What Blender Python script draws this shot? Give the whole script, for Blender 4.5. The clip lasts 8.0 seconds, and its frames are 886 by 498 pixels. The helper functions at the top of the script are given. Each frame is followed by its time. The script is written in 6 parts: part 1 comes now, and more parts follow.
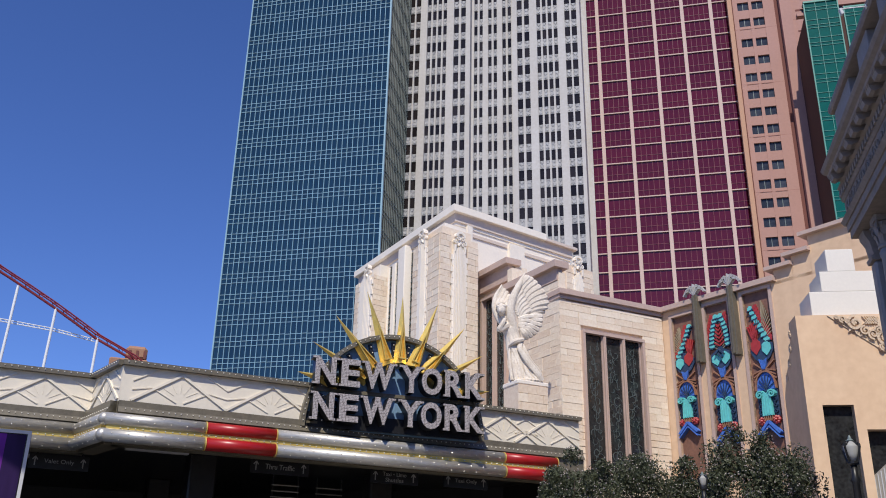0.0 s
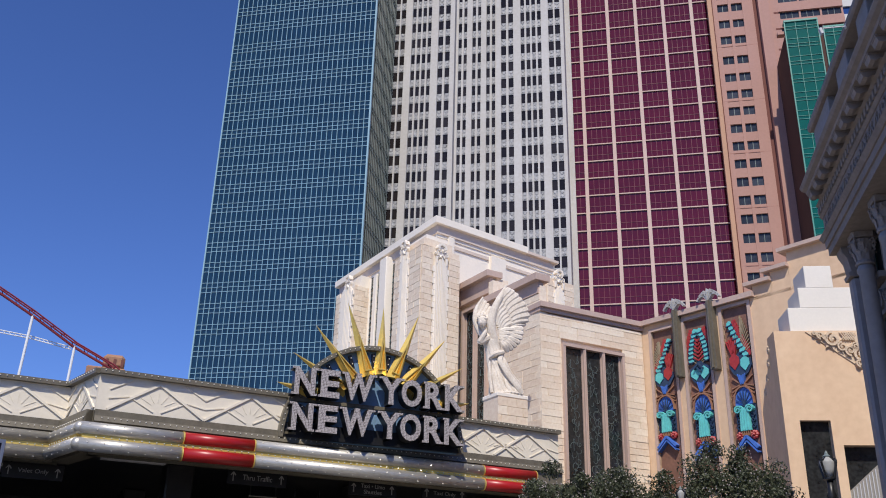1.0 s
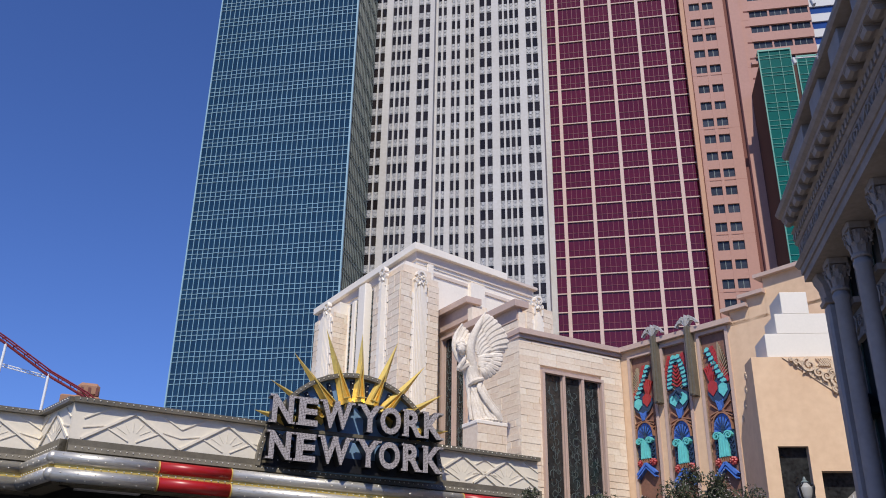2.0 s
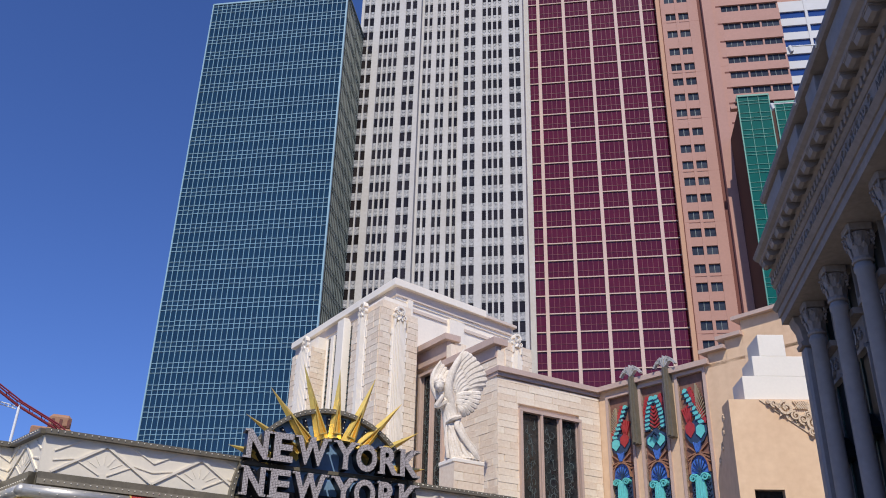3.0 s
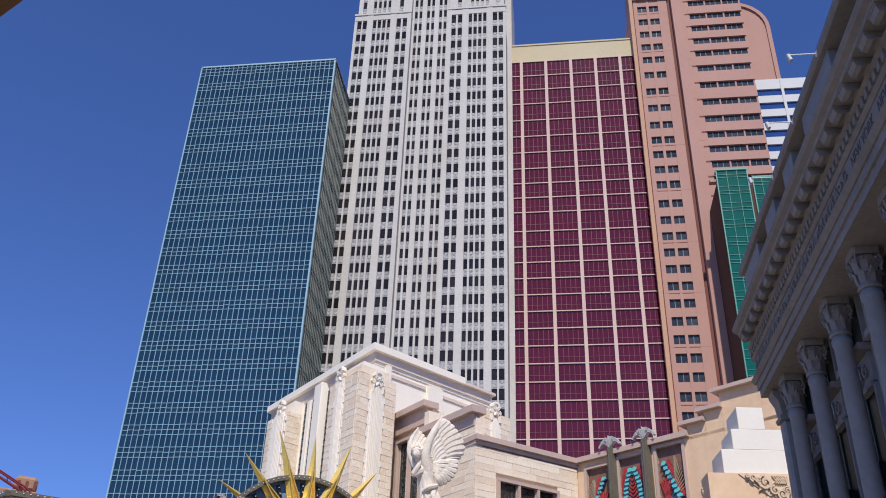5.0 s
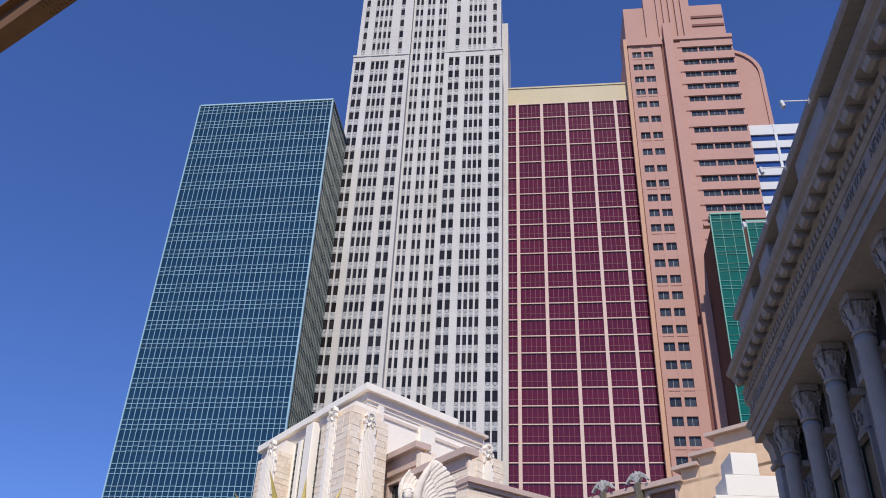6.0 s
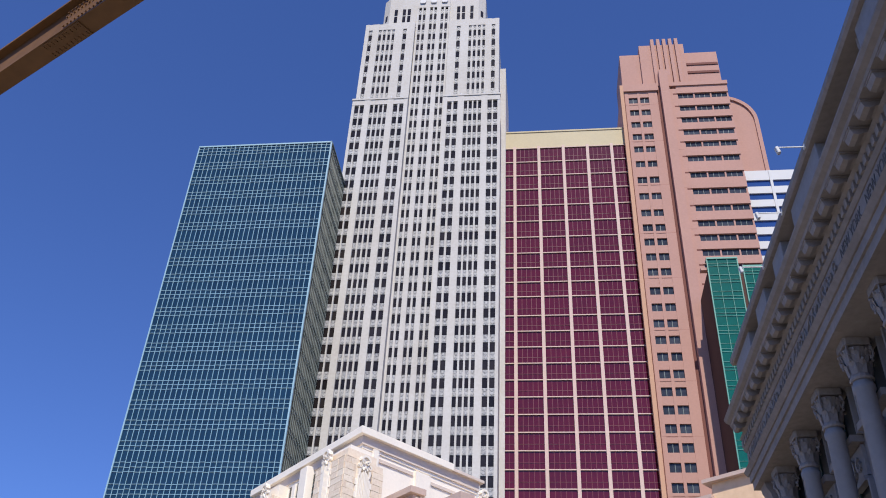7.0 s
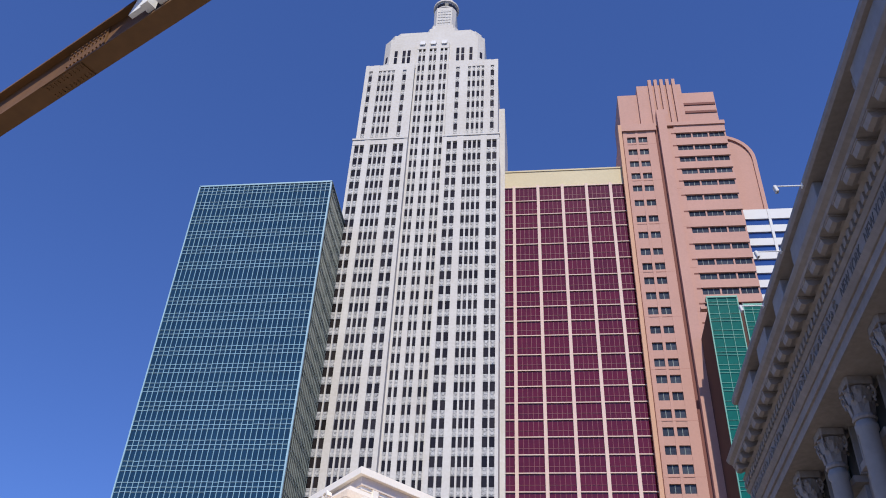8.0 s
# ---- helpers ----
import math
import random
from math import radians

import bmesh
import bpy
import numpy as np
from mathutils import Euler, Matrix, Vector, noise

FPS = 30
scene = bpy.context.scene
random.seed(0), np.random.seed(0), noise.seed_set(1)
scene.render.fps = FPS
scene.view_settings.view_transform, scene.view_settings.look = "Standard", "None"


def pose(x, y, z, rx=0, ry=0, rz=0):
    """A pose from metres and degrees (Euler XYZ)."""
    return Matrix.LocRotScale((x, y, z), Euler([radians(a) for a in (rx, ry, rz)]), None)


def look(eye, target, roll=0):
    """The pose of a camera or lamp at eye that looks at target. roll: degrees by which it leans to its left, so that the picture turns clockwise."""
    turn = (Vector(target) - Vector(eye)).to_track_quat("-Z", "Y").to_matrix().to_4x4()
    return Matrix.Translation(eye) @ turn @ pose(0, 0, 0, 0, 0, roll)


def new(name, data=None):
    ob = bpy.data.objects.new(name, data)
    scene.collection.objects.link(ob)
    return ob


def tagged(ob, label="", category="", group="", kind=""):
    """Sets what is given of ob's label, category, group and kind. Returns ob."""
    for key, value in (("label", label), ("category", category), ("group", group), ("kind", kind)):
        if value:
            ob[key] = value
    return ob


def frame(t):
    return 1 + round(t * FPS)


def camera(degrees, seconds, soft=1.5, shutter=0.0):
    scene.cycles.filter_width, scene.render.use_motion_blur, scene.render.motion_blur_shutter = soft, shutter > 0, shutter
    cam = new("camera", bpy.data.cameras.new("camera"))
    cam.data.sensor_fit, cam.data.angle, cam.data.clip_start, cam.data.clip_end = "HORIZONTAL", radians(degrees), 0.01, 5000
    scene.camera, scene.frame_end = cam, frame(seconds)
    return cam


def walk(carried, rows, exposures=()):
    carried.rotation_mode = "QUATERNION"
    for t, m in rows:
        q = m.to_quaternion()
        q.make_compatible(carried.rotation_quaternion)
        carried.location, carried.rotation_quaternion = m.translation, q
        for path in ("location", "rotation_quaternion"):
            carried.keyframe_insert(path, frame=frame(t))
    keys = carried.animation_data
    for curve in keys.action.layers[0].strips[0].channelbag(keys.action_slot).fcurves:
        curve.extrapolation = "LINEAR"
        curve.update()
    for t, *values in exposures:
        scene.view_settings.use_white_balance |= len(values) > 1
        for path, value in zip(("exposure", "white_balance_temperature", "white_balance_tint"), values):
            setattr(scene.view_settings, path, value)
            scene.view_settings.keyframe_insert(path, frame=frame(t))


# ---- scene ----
cam = camera(52.73, 8.0, soft=1.0)
EYE_Z = 1.65
PATH = [
    (0.0, 111.602, -1.097, 12.929), (0.5, 111.881, -1.357, 12.280), (1.0, 112.379, -1.343, 11.561),
    (1.5, 113.092, -0.976, 11.003), (3.0, 116.468, -1.265, 8.724), (3.5, 117.518, -1.685, 8.008),
    (4.0, 118.584, -1.702, 7.573), (4.5, 119.561, -1.629, 7.335), (6.0, 123.303, -2.227, 6.363),
    (6.5, 124.582, -2.334, 6.113), (7.0, 126.049, -2.475, 5.958), (7.5, 127.289, -2.370, 6.030),
    (8.0, 128.542, -2.410, 5.977),
]
walk(cam, [(t, pose(0, 0, EYE_Z, rx, ry, rz)) for t, rx, ry, rz in PATH],
     exposures=[(0.0, -0.03), (3.0, -0.02), (4.5, 0.01), (6.5, 0.19), (8.0, 0.27)])

# ---- world, sun, exposure ----
SUN_EL, SUN_AZ = 50.0, 174.0  # degrees; azimuth from +y towards +x
world = bpy.data.worlds.new("sky")
scene.world = world
world.use_nodes = True
wn = world.node_tree.nodes
sky = wn.new("ShaderNodeTexSky")
sky.sky_type, sky.sun_disc = "NISHITA", False
sky.sun_elevation, sky.sun_rotation = radians(SUN_EL), radians(SUN_AZ)
sky.altitude, sky.air_density, sky.dust_density, sky.ozone_density = 600, 1.0, 0.3, 3.0
wn["Background"].inputs[1].default_value = 0.091
tone = wn.new("ShaderNodeMix")
tone.data_type, tone.blend_type = "RGBA", "MULTIPLY"
tone.inputs["Factor"].default_value = 1.0
tone.inputs["B"].default_value = (0.705, 0.92, 1.55, 1)  # clear desert sky
world.node_tree.links.new(sky.outputs[0], tone.inputs["A"])
world.node_tree.links.new(tone.outputs["Result"], wn["Background"].inputs[0])
sun = new("sun", bpy.data.lights.new("sun", "SUN"))
sun.data.energy, sun.data.angle, sun.data.color = 4.1, radians(0.5), (1.0, 0.935, 0.83)
sun_dir = Vector((math.sin(radians(SUN_AZ)) * math.cos(radians(SUN_EL)), math.cos(radians(SUN_AZ)) * math.cos(radians(SUN_EL)), math.sin(radians(SUN_EL))))
sun.matrix_world = look(sun_dir * 300, (0, 0, 0))


# ---- materials ----
def material(name, base, rough=0.7, metal=0.0, vary=0.12, scale=1.0, fine=12.0, bump=0.0, streak=0.0, hue=None, per_object=0.0, spec=0.5, stretch=(1, 1, 1)):
    """A worn surface: two scales of noise in the colour, optional vertical streaks, fine relief."""
    m = bpy.data.materials.new(name)
    m.use_nodes = True
    nt = m.node_tree
    n, l = nt.nodes, nt.links
    p = n["Principled BSDF"]
    p.inputs["Roughness"].default_value, p.inputs["Metallic"].default_value = rough, metal
    p.inputs["Specular IOR Level"].default_value = spec
    geo = n.new("ShaderNodeTexCoord")
    mp = n.new("ShaderNodeMapping")
    mp.inputs["Scale"].default_value = stretch
    l.new(geo.outputs["Object"], mp.inputs[0])
    big, small = n.new("ShaderNodeTexNoise"), n.new("ShaderNodeTexNoise")
    big.inputs["Scale"].default_value, small.inputs["Scale"].default_value = scale, fine
    big.inputs["Detail"].default_value, small.inputs["Detail"].default_value = 4, 3
    for t in (big, small):
        l.new(mp.outputs[0], t.inputs["Vector"])
    add = n.new("ShaderNodeMath")
    add.operation = "ADD"
    l.new(big.outputs["Fac"], add.inputs[0])
    l.new(small.outputs["Fac"], add.inputs[1])
    last = add
    if streak:
        smap = n.new("ShaderNodeMapping")
        smap.inputs["Scale"].default_value = (4, 4, 0.25)
        l.new(geo.outputs["Object"], smap.inputs[0])
        st = n.new("ShaderNodeTexNoise")
        st.inputs["Scale"].default_value, st.inputs["Detail"].default_value = scale, 4
        l.new(smap.outputs[0], st.inputs["Vector"])
        sm = n.new("ShaderNodeMath")
        sm.operation, sm.inputs[1].default_value, sm.inputs[2].default_value = "MULTIPLY_ADD", streak, -0.5 * streak
        l.new(st.outputs["Fac"], sm.inputs[0])
        plus = n.new("ShaderNodeMath")
        plus.operation = "ADD"
        l.new(last.outputs[0], plus.inputs[0])
        l.new(sm.outputs[0], plus.inputs[1])
        last = plus
    if per_object:
        info = n.new("ShaderNodeObjectInfo")
        om = n.new("ShaderNodeMath")
        om.operation, om.inputs[1].default_value, om.inputs[2].default_value = "MULTIPLY_ADD", per_object, -0.5 * per_object
        isl, both = n.new("ShaderNodeNewGeometry"), n.new("ShaderNodeMath")
        both.operation = "ADD"
        l.new(info.outputs["Random"], both.inputs[0])
        l.new(isl.outputs["Random Per Island"], both.inputs[1])
        frac = n.new("ShaderNodeMath")
        frac.operation = "FRACT"
        l.new(both.outputs[0], frac.inputs[0])
        l.new(frac.outputs[0], om.inputs[0])
        plus = n.new("ShaderNodeMath")
        plus.operation = "ADD"
        l.new(last.outputs[0], plus.inputs[0])
        l.new(om.outputs[0], plus.inputs[1])
        last = plus
    ramp = n.new("ShaderNodeMapRange")
    ramp.inputs["From Min"].default_value, ramp.inputs["From Max"].default_value = 0.55, 1.45
    l.new(last.outputs[0], ramp.inputs["Value"])
    mix = n.new("ShaderNodeMix")
    mix.data_type = "RGBA"
    other = hue or base
    lo = [c * (1 - vary) for c in other]
    hi = [min(1.0, c * (1 + vary)) for c in base]
    mix.inputs["A"].default_value, mix.inputs["B"].default_value = (*lo, 1), (*hi, 1)
    l.new(ramp.outputs[0], mix.inputs["Factor"])
    l.new(mix.outputs["Result"], p.inputs["Base Color"])
    if bump:
        b = n.new("ShaderNodeBump")
        b.inputs["Strength"].default_value, b.inputs["Distance"].default_value = bump, 0.02
        l.new(small.outputs["Fac"], b.inputs["Height"])
        l.new(b.outputs[0], p.inputs["Normal"])
    return m


M = {
    "asphalt": material("asphalt", (0.05, 0.05, 0.052), 0.9, vary=0.3, scale=0.6, fine=40, bump=0.4),
    "pavement": material("pavement_concrete", (0.31, 0.285, 0.255), 0.85, vary=0.15, scale=0.7, fine=20, bump=0.3),
    "blue_glass": material("blue_glass", (0.008, 0.032, 0.060), 0.06, vary=0.2, scale=0.05, fine=0.6, per_object=0.5, spec=0.6),
    "side_glass": material("grey_green_glass", (0.022, 0.03, 0.028), 0.15, vary=0.5, scale=0.2, fine=1.5, stretch=(1, 1, 0.3), spec=0.5),
    "blue_metal": material("pale_blue_mullion", (0.27, 0.43, 0.50), 0.45, vary=0.12, scale=0.2, fine=3),
    "grey_metal": material("grey_mullion", (0.16, 0.20, 0.20), 0.5, vary=0.2, scale=0.2, fine=3),
    "limestone": material("pale_limestone", (0.54, 0.52, 0.495), 0.85, vary=0.08, scale=0.12, fine=2.5, streak=0.6, hue=(0.515, 0.475, 0.42)),
    "spandrel": material("carved_grey_spandrel", (0.36, 0.355, 0.355), 0.6, vary=0.62, scale=3.0, fine=9, bump=0.6, per_object=0.15),
    "dark_glass": material("dark_window_glass", (0.022, 0.018, 0.018), 0.08, vary=0.4, scale=0.4, fine=3, per_object=0.9, spec=0.25),
    "burgundy_glass": material("burgundy_glass", (0.094, 0.007, 0.016), 0.06, vary=0.22, scale=0.08, fine=0.7, per_object=0.4, spec=0.5),
    "burgundy_metal": material("burgundy_mullion", (0.15, 0.02, 0.036), 0.6, vary=0.15),
    "cream": material("cream_concrete", (0.59, 0.44, 0.375), 0.8, vary=0.08, scale=0.3, fine=4, streak=0.3),
    "cream_top": material("yellow_cream_parapet", (0.53, 0.45, 0.29), 0.8, vary=0.07, scale=0.2, fine=3, streak=0.4),
    "pink": material("salmon_pink_stucco", (0.445, 0.25, 0.20), 0.85, vary=0.08, scale=0.15, fine=3, streak=0.4),
    "pink_dark": material("dark_brown_red", (0.17, 0.06, 0.045), 0.85, vary=0.12, scale=0.3, fine=4),
    "green_glass": material("green_glass", (0.002, 0.098, 0.066), 0.15, vary=0.18, scale=0.15, fine=1.0),
    "green_metal": material("pale_green_mullion", (0.06, 0.27, 0.21), 0.45, vary=0.1),
    "white_panel": material("white_panel", (0.53, 0.53, 0.535), 0.6, vary=0.05, scale=0.3),
    "window_blue": material("blue_window_glass", (0.02, 0.06, 0.22), 0.1, vary=0.2, scale=0.4),
    "stone_cream": material("cream_stone_block", (0.84, 0.74, 0.59), 0.85, vary=0.07, scale=0.5, fine=9, bump=0.45, per_object=0.55, hue=(0.78, 0.61, 0.45)),
    "stone_white": material("white_stone", (0.90, 0.82, 0.70), 0.8, vary=0.06, scale=0.6, fine=9, bump=0.12, streak=0.25),
    "plaster": material("sand_orange_plaster", (0.76, 0.55, 0.36), 0.9, vary=0.08, scale=0.45, fine=3.5, bump=0.06, streak=0.4, hue=(0.71, 0.48, 0.30)),
    "plaster_white": material("white_plaster", (0.80, 0.745, 0.65), 0.9, vary=0.04, scale=0.8, fine=14),
    "trim_pink": material("dusty_pink_trim", (0.54, 0.40, 0.33), 0.75, vary=0.1, scale=1.2, fine=9),
    "bronze": material("brown_bronze_trim", (0.15, 0.13, 0.092), 0.4, vary=0.3, scale=2, fine=12),
    "marble_dark": material("dark_marbled_glass", (0.026, 0.027, 0.027), 0.12, vary=0.9, scale=2.2, fine=9),
    "grey_stone": material("grey_carved_stone", (0.28, 0.242, 0.218), 0.85, vary=0.22, scale=0.8, fine=9, bump=0.3, streak=0.5),
    "grey_column": material("grey_column_stone", (0.285, 0.268, 0.264), 0.7, vary=0.15, scale=0.7, fine=7, bump=0.2, streak=0.6),
    "chrome": material("brushed_aluminium", (0.50, 0.475, 0.42), 0.42, metal=0.55, vary=0.22, scale=1.2, fine=7, bump=0.25, stretch=(1, 4, 4)),
    "gold": material("polished_gold", (0.90, 0.64, 0.17), 0.42, metal=0.6, vary=0.15, scale=2, fine=9),
    "red": material("red_enamel", (0.38, 0.012, 0.012), 0.35, vary=0.1, scale=0.8, fine=6),
    "black": material("black_painted_metal", (0.012, 0.012, 0.013), 0.4, vary=0.3),
    # near-black: depth of shade under the canopy is part of this colour
    "soffit": material("shaded_under_canopy", (0.018, 0.0165, 0.016), 0.38, vary=0.4, scale=0.5, fine=6),
    "fascia": material("cream_canopy_panel", (0.76, 0.69, 0.56), 0.75, vary=0.07, scale=0.8, fine=10, streak=0.5),
    "bulb": material("clear_bulb_glass", (0.80, 0.75, 0.64), 0.15, vary=0.05),
    "white_paint": material("white_paint", (0.78, 0.78, 0.76), 0.5, vary=0.05),
    "coaster_red": material("dark_red_track", (0.22, 0.022, 0.03), 0.5, vary=0.15),
    "sky_paint": material("sky_blue_painted_panel", (0.16, 0.27, 0.41), 0.5, vary=0.15, scale=1.5, fine=8),
    "teal": material("turquoise_glaze", (0.15, 0.60, 0.58), 0.4, vary=0.15, scale=2, fine=9),
    "deep_blue": material("cobalt_glaze", (0.07, 0.18, 0.58), 0.4, vary=0.25, scale=3, fine=9),
    "navy": material("dark_navy_glaze", (0.03, 0.06, 0.12), 0.5, vary=0.3, scale=3, fine=9),
    "red_glaze": material("red_glaze", (0.42, 0.04, 0.04), 0.45, vary=0.2, scale=3, fine=9),
    "brown_glaze": material("brown_relief", (0.22, 0.11, 0.075), 0.6, vary=0.3, scale=2, fine=9),
    "purple": material("purple_poster_print", (0.15, 0.022, 0.27), 0.55, spec=0.2, vary=0.9, scale=1.3, fine=4, hue=(0.02, 0.012, 0.09), stretch=(2.4, 2.4, 0.3)),
    "plum": material("dark_plum_poster_print", (0.022, 0.008, 0.055), 0.5, spec=0.2, vary=0.6, scale=1.5, fine=4, stretch=(2.4, 2.4, 0.3)),
    "leaf": material("small_green_leaf", (0.058, 0.066, 0.032), 0.6, vary=0.5, scale=1.5, fine=14, hue=(0.026, 0.04, 0.015)),
    "blossom": material("white_blossom", (0.47, 0.41, 0.38), 0.8, vary=0.1),
    "bark": material("brown_bark", (0.10, 0.07, 0.05), 0.9, vary=0.3, scale=4, fine=20, bump=0.5),
    "lamp_glass": material("frosted_lamp_glass", (0.36, 0.36, 0.35), 0.5, vary=0.08, spec=0.2),
    "teal_dark": material("dark_green_surface", (0.02, 0.05, 0.045), 0.5, vary=0.3, scale=2),
    "beam_brown": material("brown_painted_steel", (0.165, 0.084, 0.033), 0.6, spec=0.3, vary=0.2, scale=1.2, fine=10, streak=0.5),
}

M["rib_glaze"] = material("olive_brown_relief", (0.36, 0.29, 0.19), 0.6, vary=0.2, scale=2, fine=9)
M["engraved"] = material("dark_engraved_groove", (0.125, 0.11, 0.102), 0.9, vary=0.2, scale=2, fine=9)
M["brown_light"] = material("brown_glazed_band", (0.34, 0.17, 0.10), 0.5, vary=0.2, scale=2, fine=9)
# flank copies of glass and mullion, darkened for the side away from light
M["flank_glass"] = material("shaded_flank_glass", (0.010, 0.014, 0.013), 0.12, vary=0.6, scale=0.2, fine=1.5, stretch=(1, 1, 0.3), spec=0.35, per_object=0.6)
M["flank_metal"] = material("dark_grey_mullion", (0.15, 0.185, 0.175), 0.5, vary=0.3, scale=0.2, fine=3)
M["flank_shade_brown"] = material("shaded_brown_flank", (0.07, 0.028, 0.02), 0.85, vary=0.2, scale=0.3, fine=4)
M["grey_blue_glass"] = material("grey_blue_window_glass", (0.045, 0.05, 0.06), 0.06, vary=0.4, scale=0.4, fine=3, per_object=0.8, spec=0.35)
M["pink_joint"] = material("salmon_joint", (0.36, 0.17, 0.13), 0.85, vary=0.12, scale=0.3, fine=4)
M["orange_trim"] = material("orange_buff_stucco", (0.52, 0.30, 0.19), 0.85, vary=0.08, scale=0.2, fine=3, streak=0.5)
M["recess_glass"] = material("dark_recessed_glass", (0.008, 0.012, 0.012), 0.35, vary=0.3, scale=1, fine=5, spec=0.15)
M["tracery"] = material("dull_teal_lead", (0.10, 0.125, 0.12), 0.5, vary=0.4, scale=2, fine=9)
# white of the lane signs, dimmed in colour for the shade they hang in
M["lane_shaded_white"] = material("shaded_white_lettering", (0.36, 0.35, 0.34), 0.6, vary=0.1)
M["carved_sand"] = material("carved_sand_plaster", (0.70, 0.54, 0.38), 0.9, vary=0.1, scale=1.5, fine=14, bump=0.1)
M["trim_light"] = material("pale_pink_cornice", (0.68, 0.57, 0.48), 0.8, vary=0.07, scale=0.8, fine=9, streak=0.3)
M["statue_stone"] = material("weathered_statue_stone", (0.78, 0.71, 0.61), 0.85, vary=0.13, scale=2.2, fine=14, bump=0.25, hue=(0.66, 0.55, 0.42))
M["terracotta"] = material("brown_terracotta", (0.36, 0.19, 0.11), 0.85, vary=0.15, scale=1, fine=8)
M["silver"] = material("silver_cast_metal", (0.50, 0.48, 0.44), 0.5, metal=0.15, vary=0.15)


def bulb_face():
    """Letter faces: rows of clear bulbs on a dark ground."""
    m = bpy.data.materials.new("bulb_studded_face")
    m.use_nodes = True
    n, l = m.node_tree.nodes, m.node_tree.links
    p = n["Principled BSDF"]
    tc, vo, rp = n.new("ShaderNodeTexCoord"), n.new("ShaderNodeTexVoronoi"), n.new("ShaderNodeValToRGB")
    vo.inputs["Scale"].default_value, vo.inputs["Randomness"].default_value = 24.0, 0.3
    l.new(tc.outputs["Object"], vo.inputs["Vector"])
    l.new(vo.outputs["Distance"], rp.inputs[0])
    rp.color_ramp.elements[0].position, rp.color_ramp.elements[0].color = 0.32, (0.50, 0.455, 0.435, 1)
    rp.color_ramp.elements[1].position, rp.color_ramp.elements[1].color = 0.62, (0.10, 0.08, 0.08, 1)
    l.new(rp.outputs[0], p.inputs["Base Color"])
    p.inputs["Roughness"].default_value = 0.4
    return m


M["letter_face"] = bulb_face()


# ---- building blocks ----
def thing(name, m, label, category, group="", kind=""):
    ob = new(name)
    ob.matrix_world = m
    return tagged(ob, label, category, group, kind)


def mesh_of(bm, name, smooth=False):
    bmesh.ops.recalc_face_normals(bm, faces=bm.faces)
    me = bpy.data.meshes.new(name)
    bm.to_mesh(me)
    bm.free()
    if smooth:
        me.polygons.foreach_set("use_smooth", [True] * len(me.polygons))
    return me


def part(name, bm, mat, parent, label="", smooth=False, kind=""):
    me = mesh_of(bm, name, smooth)
    me.materials.append(mat)
    ob = new(name, me)
    ob.parent = parent
    return tagged(ob, label, kind=kind)


def box(bm, x0, x1, y0, y1, z0, z1):
    v = [bm.verts.new(p) for p in ((x0, y0, z0), (x1, y0, z0), (x1, y1, z0), (x0, y1, z0), (x0, y0, z1), (x1, y0, z1), (x1, y1, z1), (x0, y1, z1))]
    for f in ((0, 1, 2, 3), (7, 6, 5, 4), (0, 4, 5, 1), (1, 5, 6, 2), (2, 6, 7, 3), (3, 7, 4, 0)):
        bm.faces.new([v[i] for i in f])
    return v


def cube(x0, x1, y0, y1, z0, z1, bevel=0.0):
    bm = bmesh.new()
    box(bm, x0, x1, y0, y1, z0, z1)
    if bevel:
        bmesh.ops.bevel(bm, geom=bm.edges[:], offset=bevel, segments=1, affect="EDGES")
    return bm


def prism(bm, pts, y0, y1):
    """A solid with the outline pts (x, z), from y0 to y1."""
    a = [bm.verts.new((x, y0, z)) for x, z in pts]
    b = [bm.verts.new((x, y1, z)) for x, z in pts]
    bm.faces.new(a)
    bm.faces.new(b[::-1])
    for i in range(len(pts)):
        j = (i + 1) % len(pts)
        bm.faces.new((a[j], a[i], b[i], b[j]))


def column_of(bm, pts, z0, z1):
    """A solid with the plan pts (x, y), from z0 to z1."""
    a = [bm.verts.new((x, y, z0)) for x, y in pts]
    b = [bm.verts.new((x, y, z1)) for x, y in pts]
    bm.faces.new(a[::-1])
    bm.faces.new(b)
    for i in range(len(pts)):
        j = (i + 1) % len(pts)
        bm.faces.new((a[i], a[j], b[j], b[i]))


def rod(bm, p0, p1, r0, r1=None, seg=8):
    r1 = r0 if r1 is None else r1
    p0, p1 = Vector(p0), Vector(p1)
    q = (p1 - p0).to_track_quat("Z", "Y")
    rings = []
    for p, r in ((p0, r0), (p1, r1)):
        rings.append([bm.verts.new(p + q @ Vector((r * math.cos(2 * math.pi * i / seg), r * math.sin(2 * math.pi * i / seg), 0))) for i in range(seg)])
    a, b = rings
    bm.faces.new(a[::-1])
    bm.faces.new(b)
    for i in range(seg):
        j = (i + 1) % seg
        bm.faces.new((a[i], a[j], b[j], b[i]))


def lathe(bm, prof, seg=16, at=(0, 0, 0)):
    """A turned solid round z; prof: (radius, height)."""
    at = Vector(at)
    rings = [[bm.verts.new(at + Vector((r * math.cos(2 * math.pi * i / seg), r * math.sin(2 * math.pi * i / seg), z))) for i in range(seg)] for r, z in prof]
    bm.faces.new(rings[0][::-1])
    bm.faces.new(rings[-1])
    for a, b in zip(rings, rings[1:]):
        for i in range(seg):
            j = (i + 1) % seg
            bm.faces.new((a[i], a[j], b[j], b[i]))


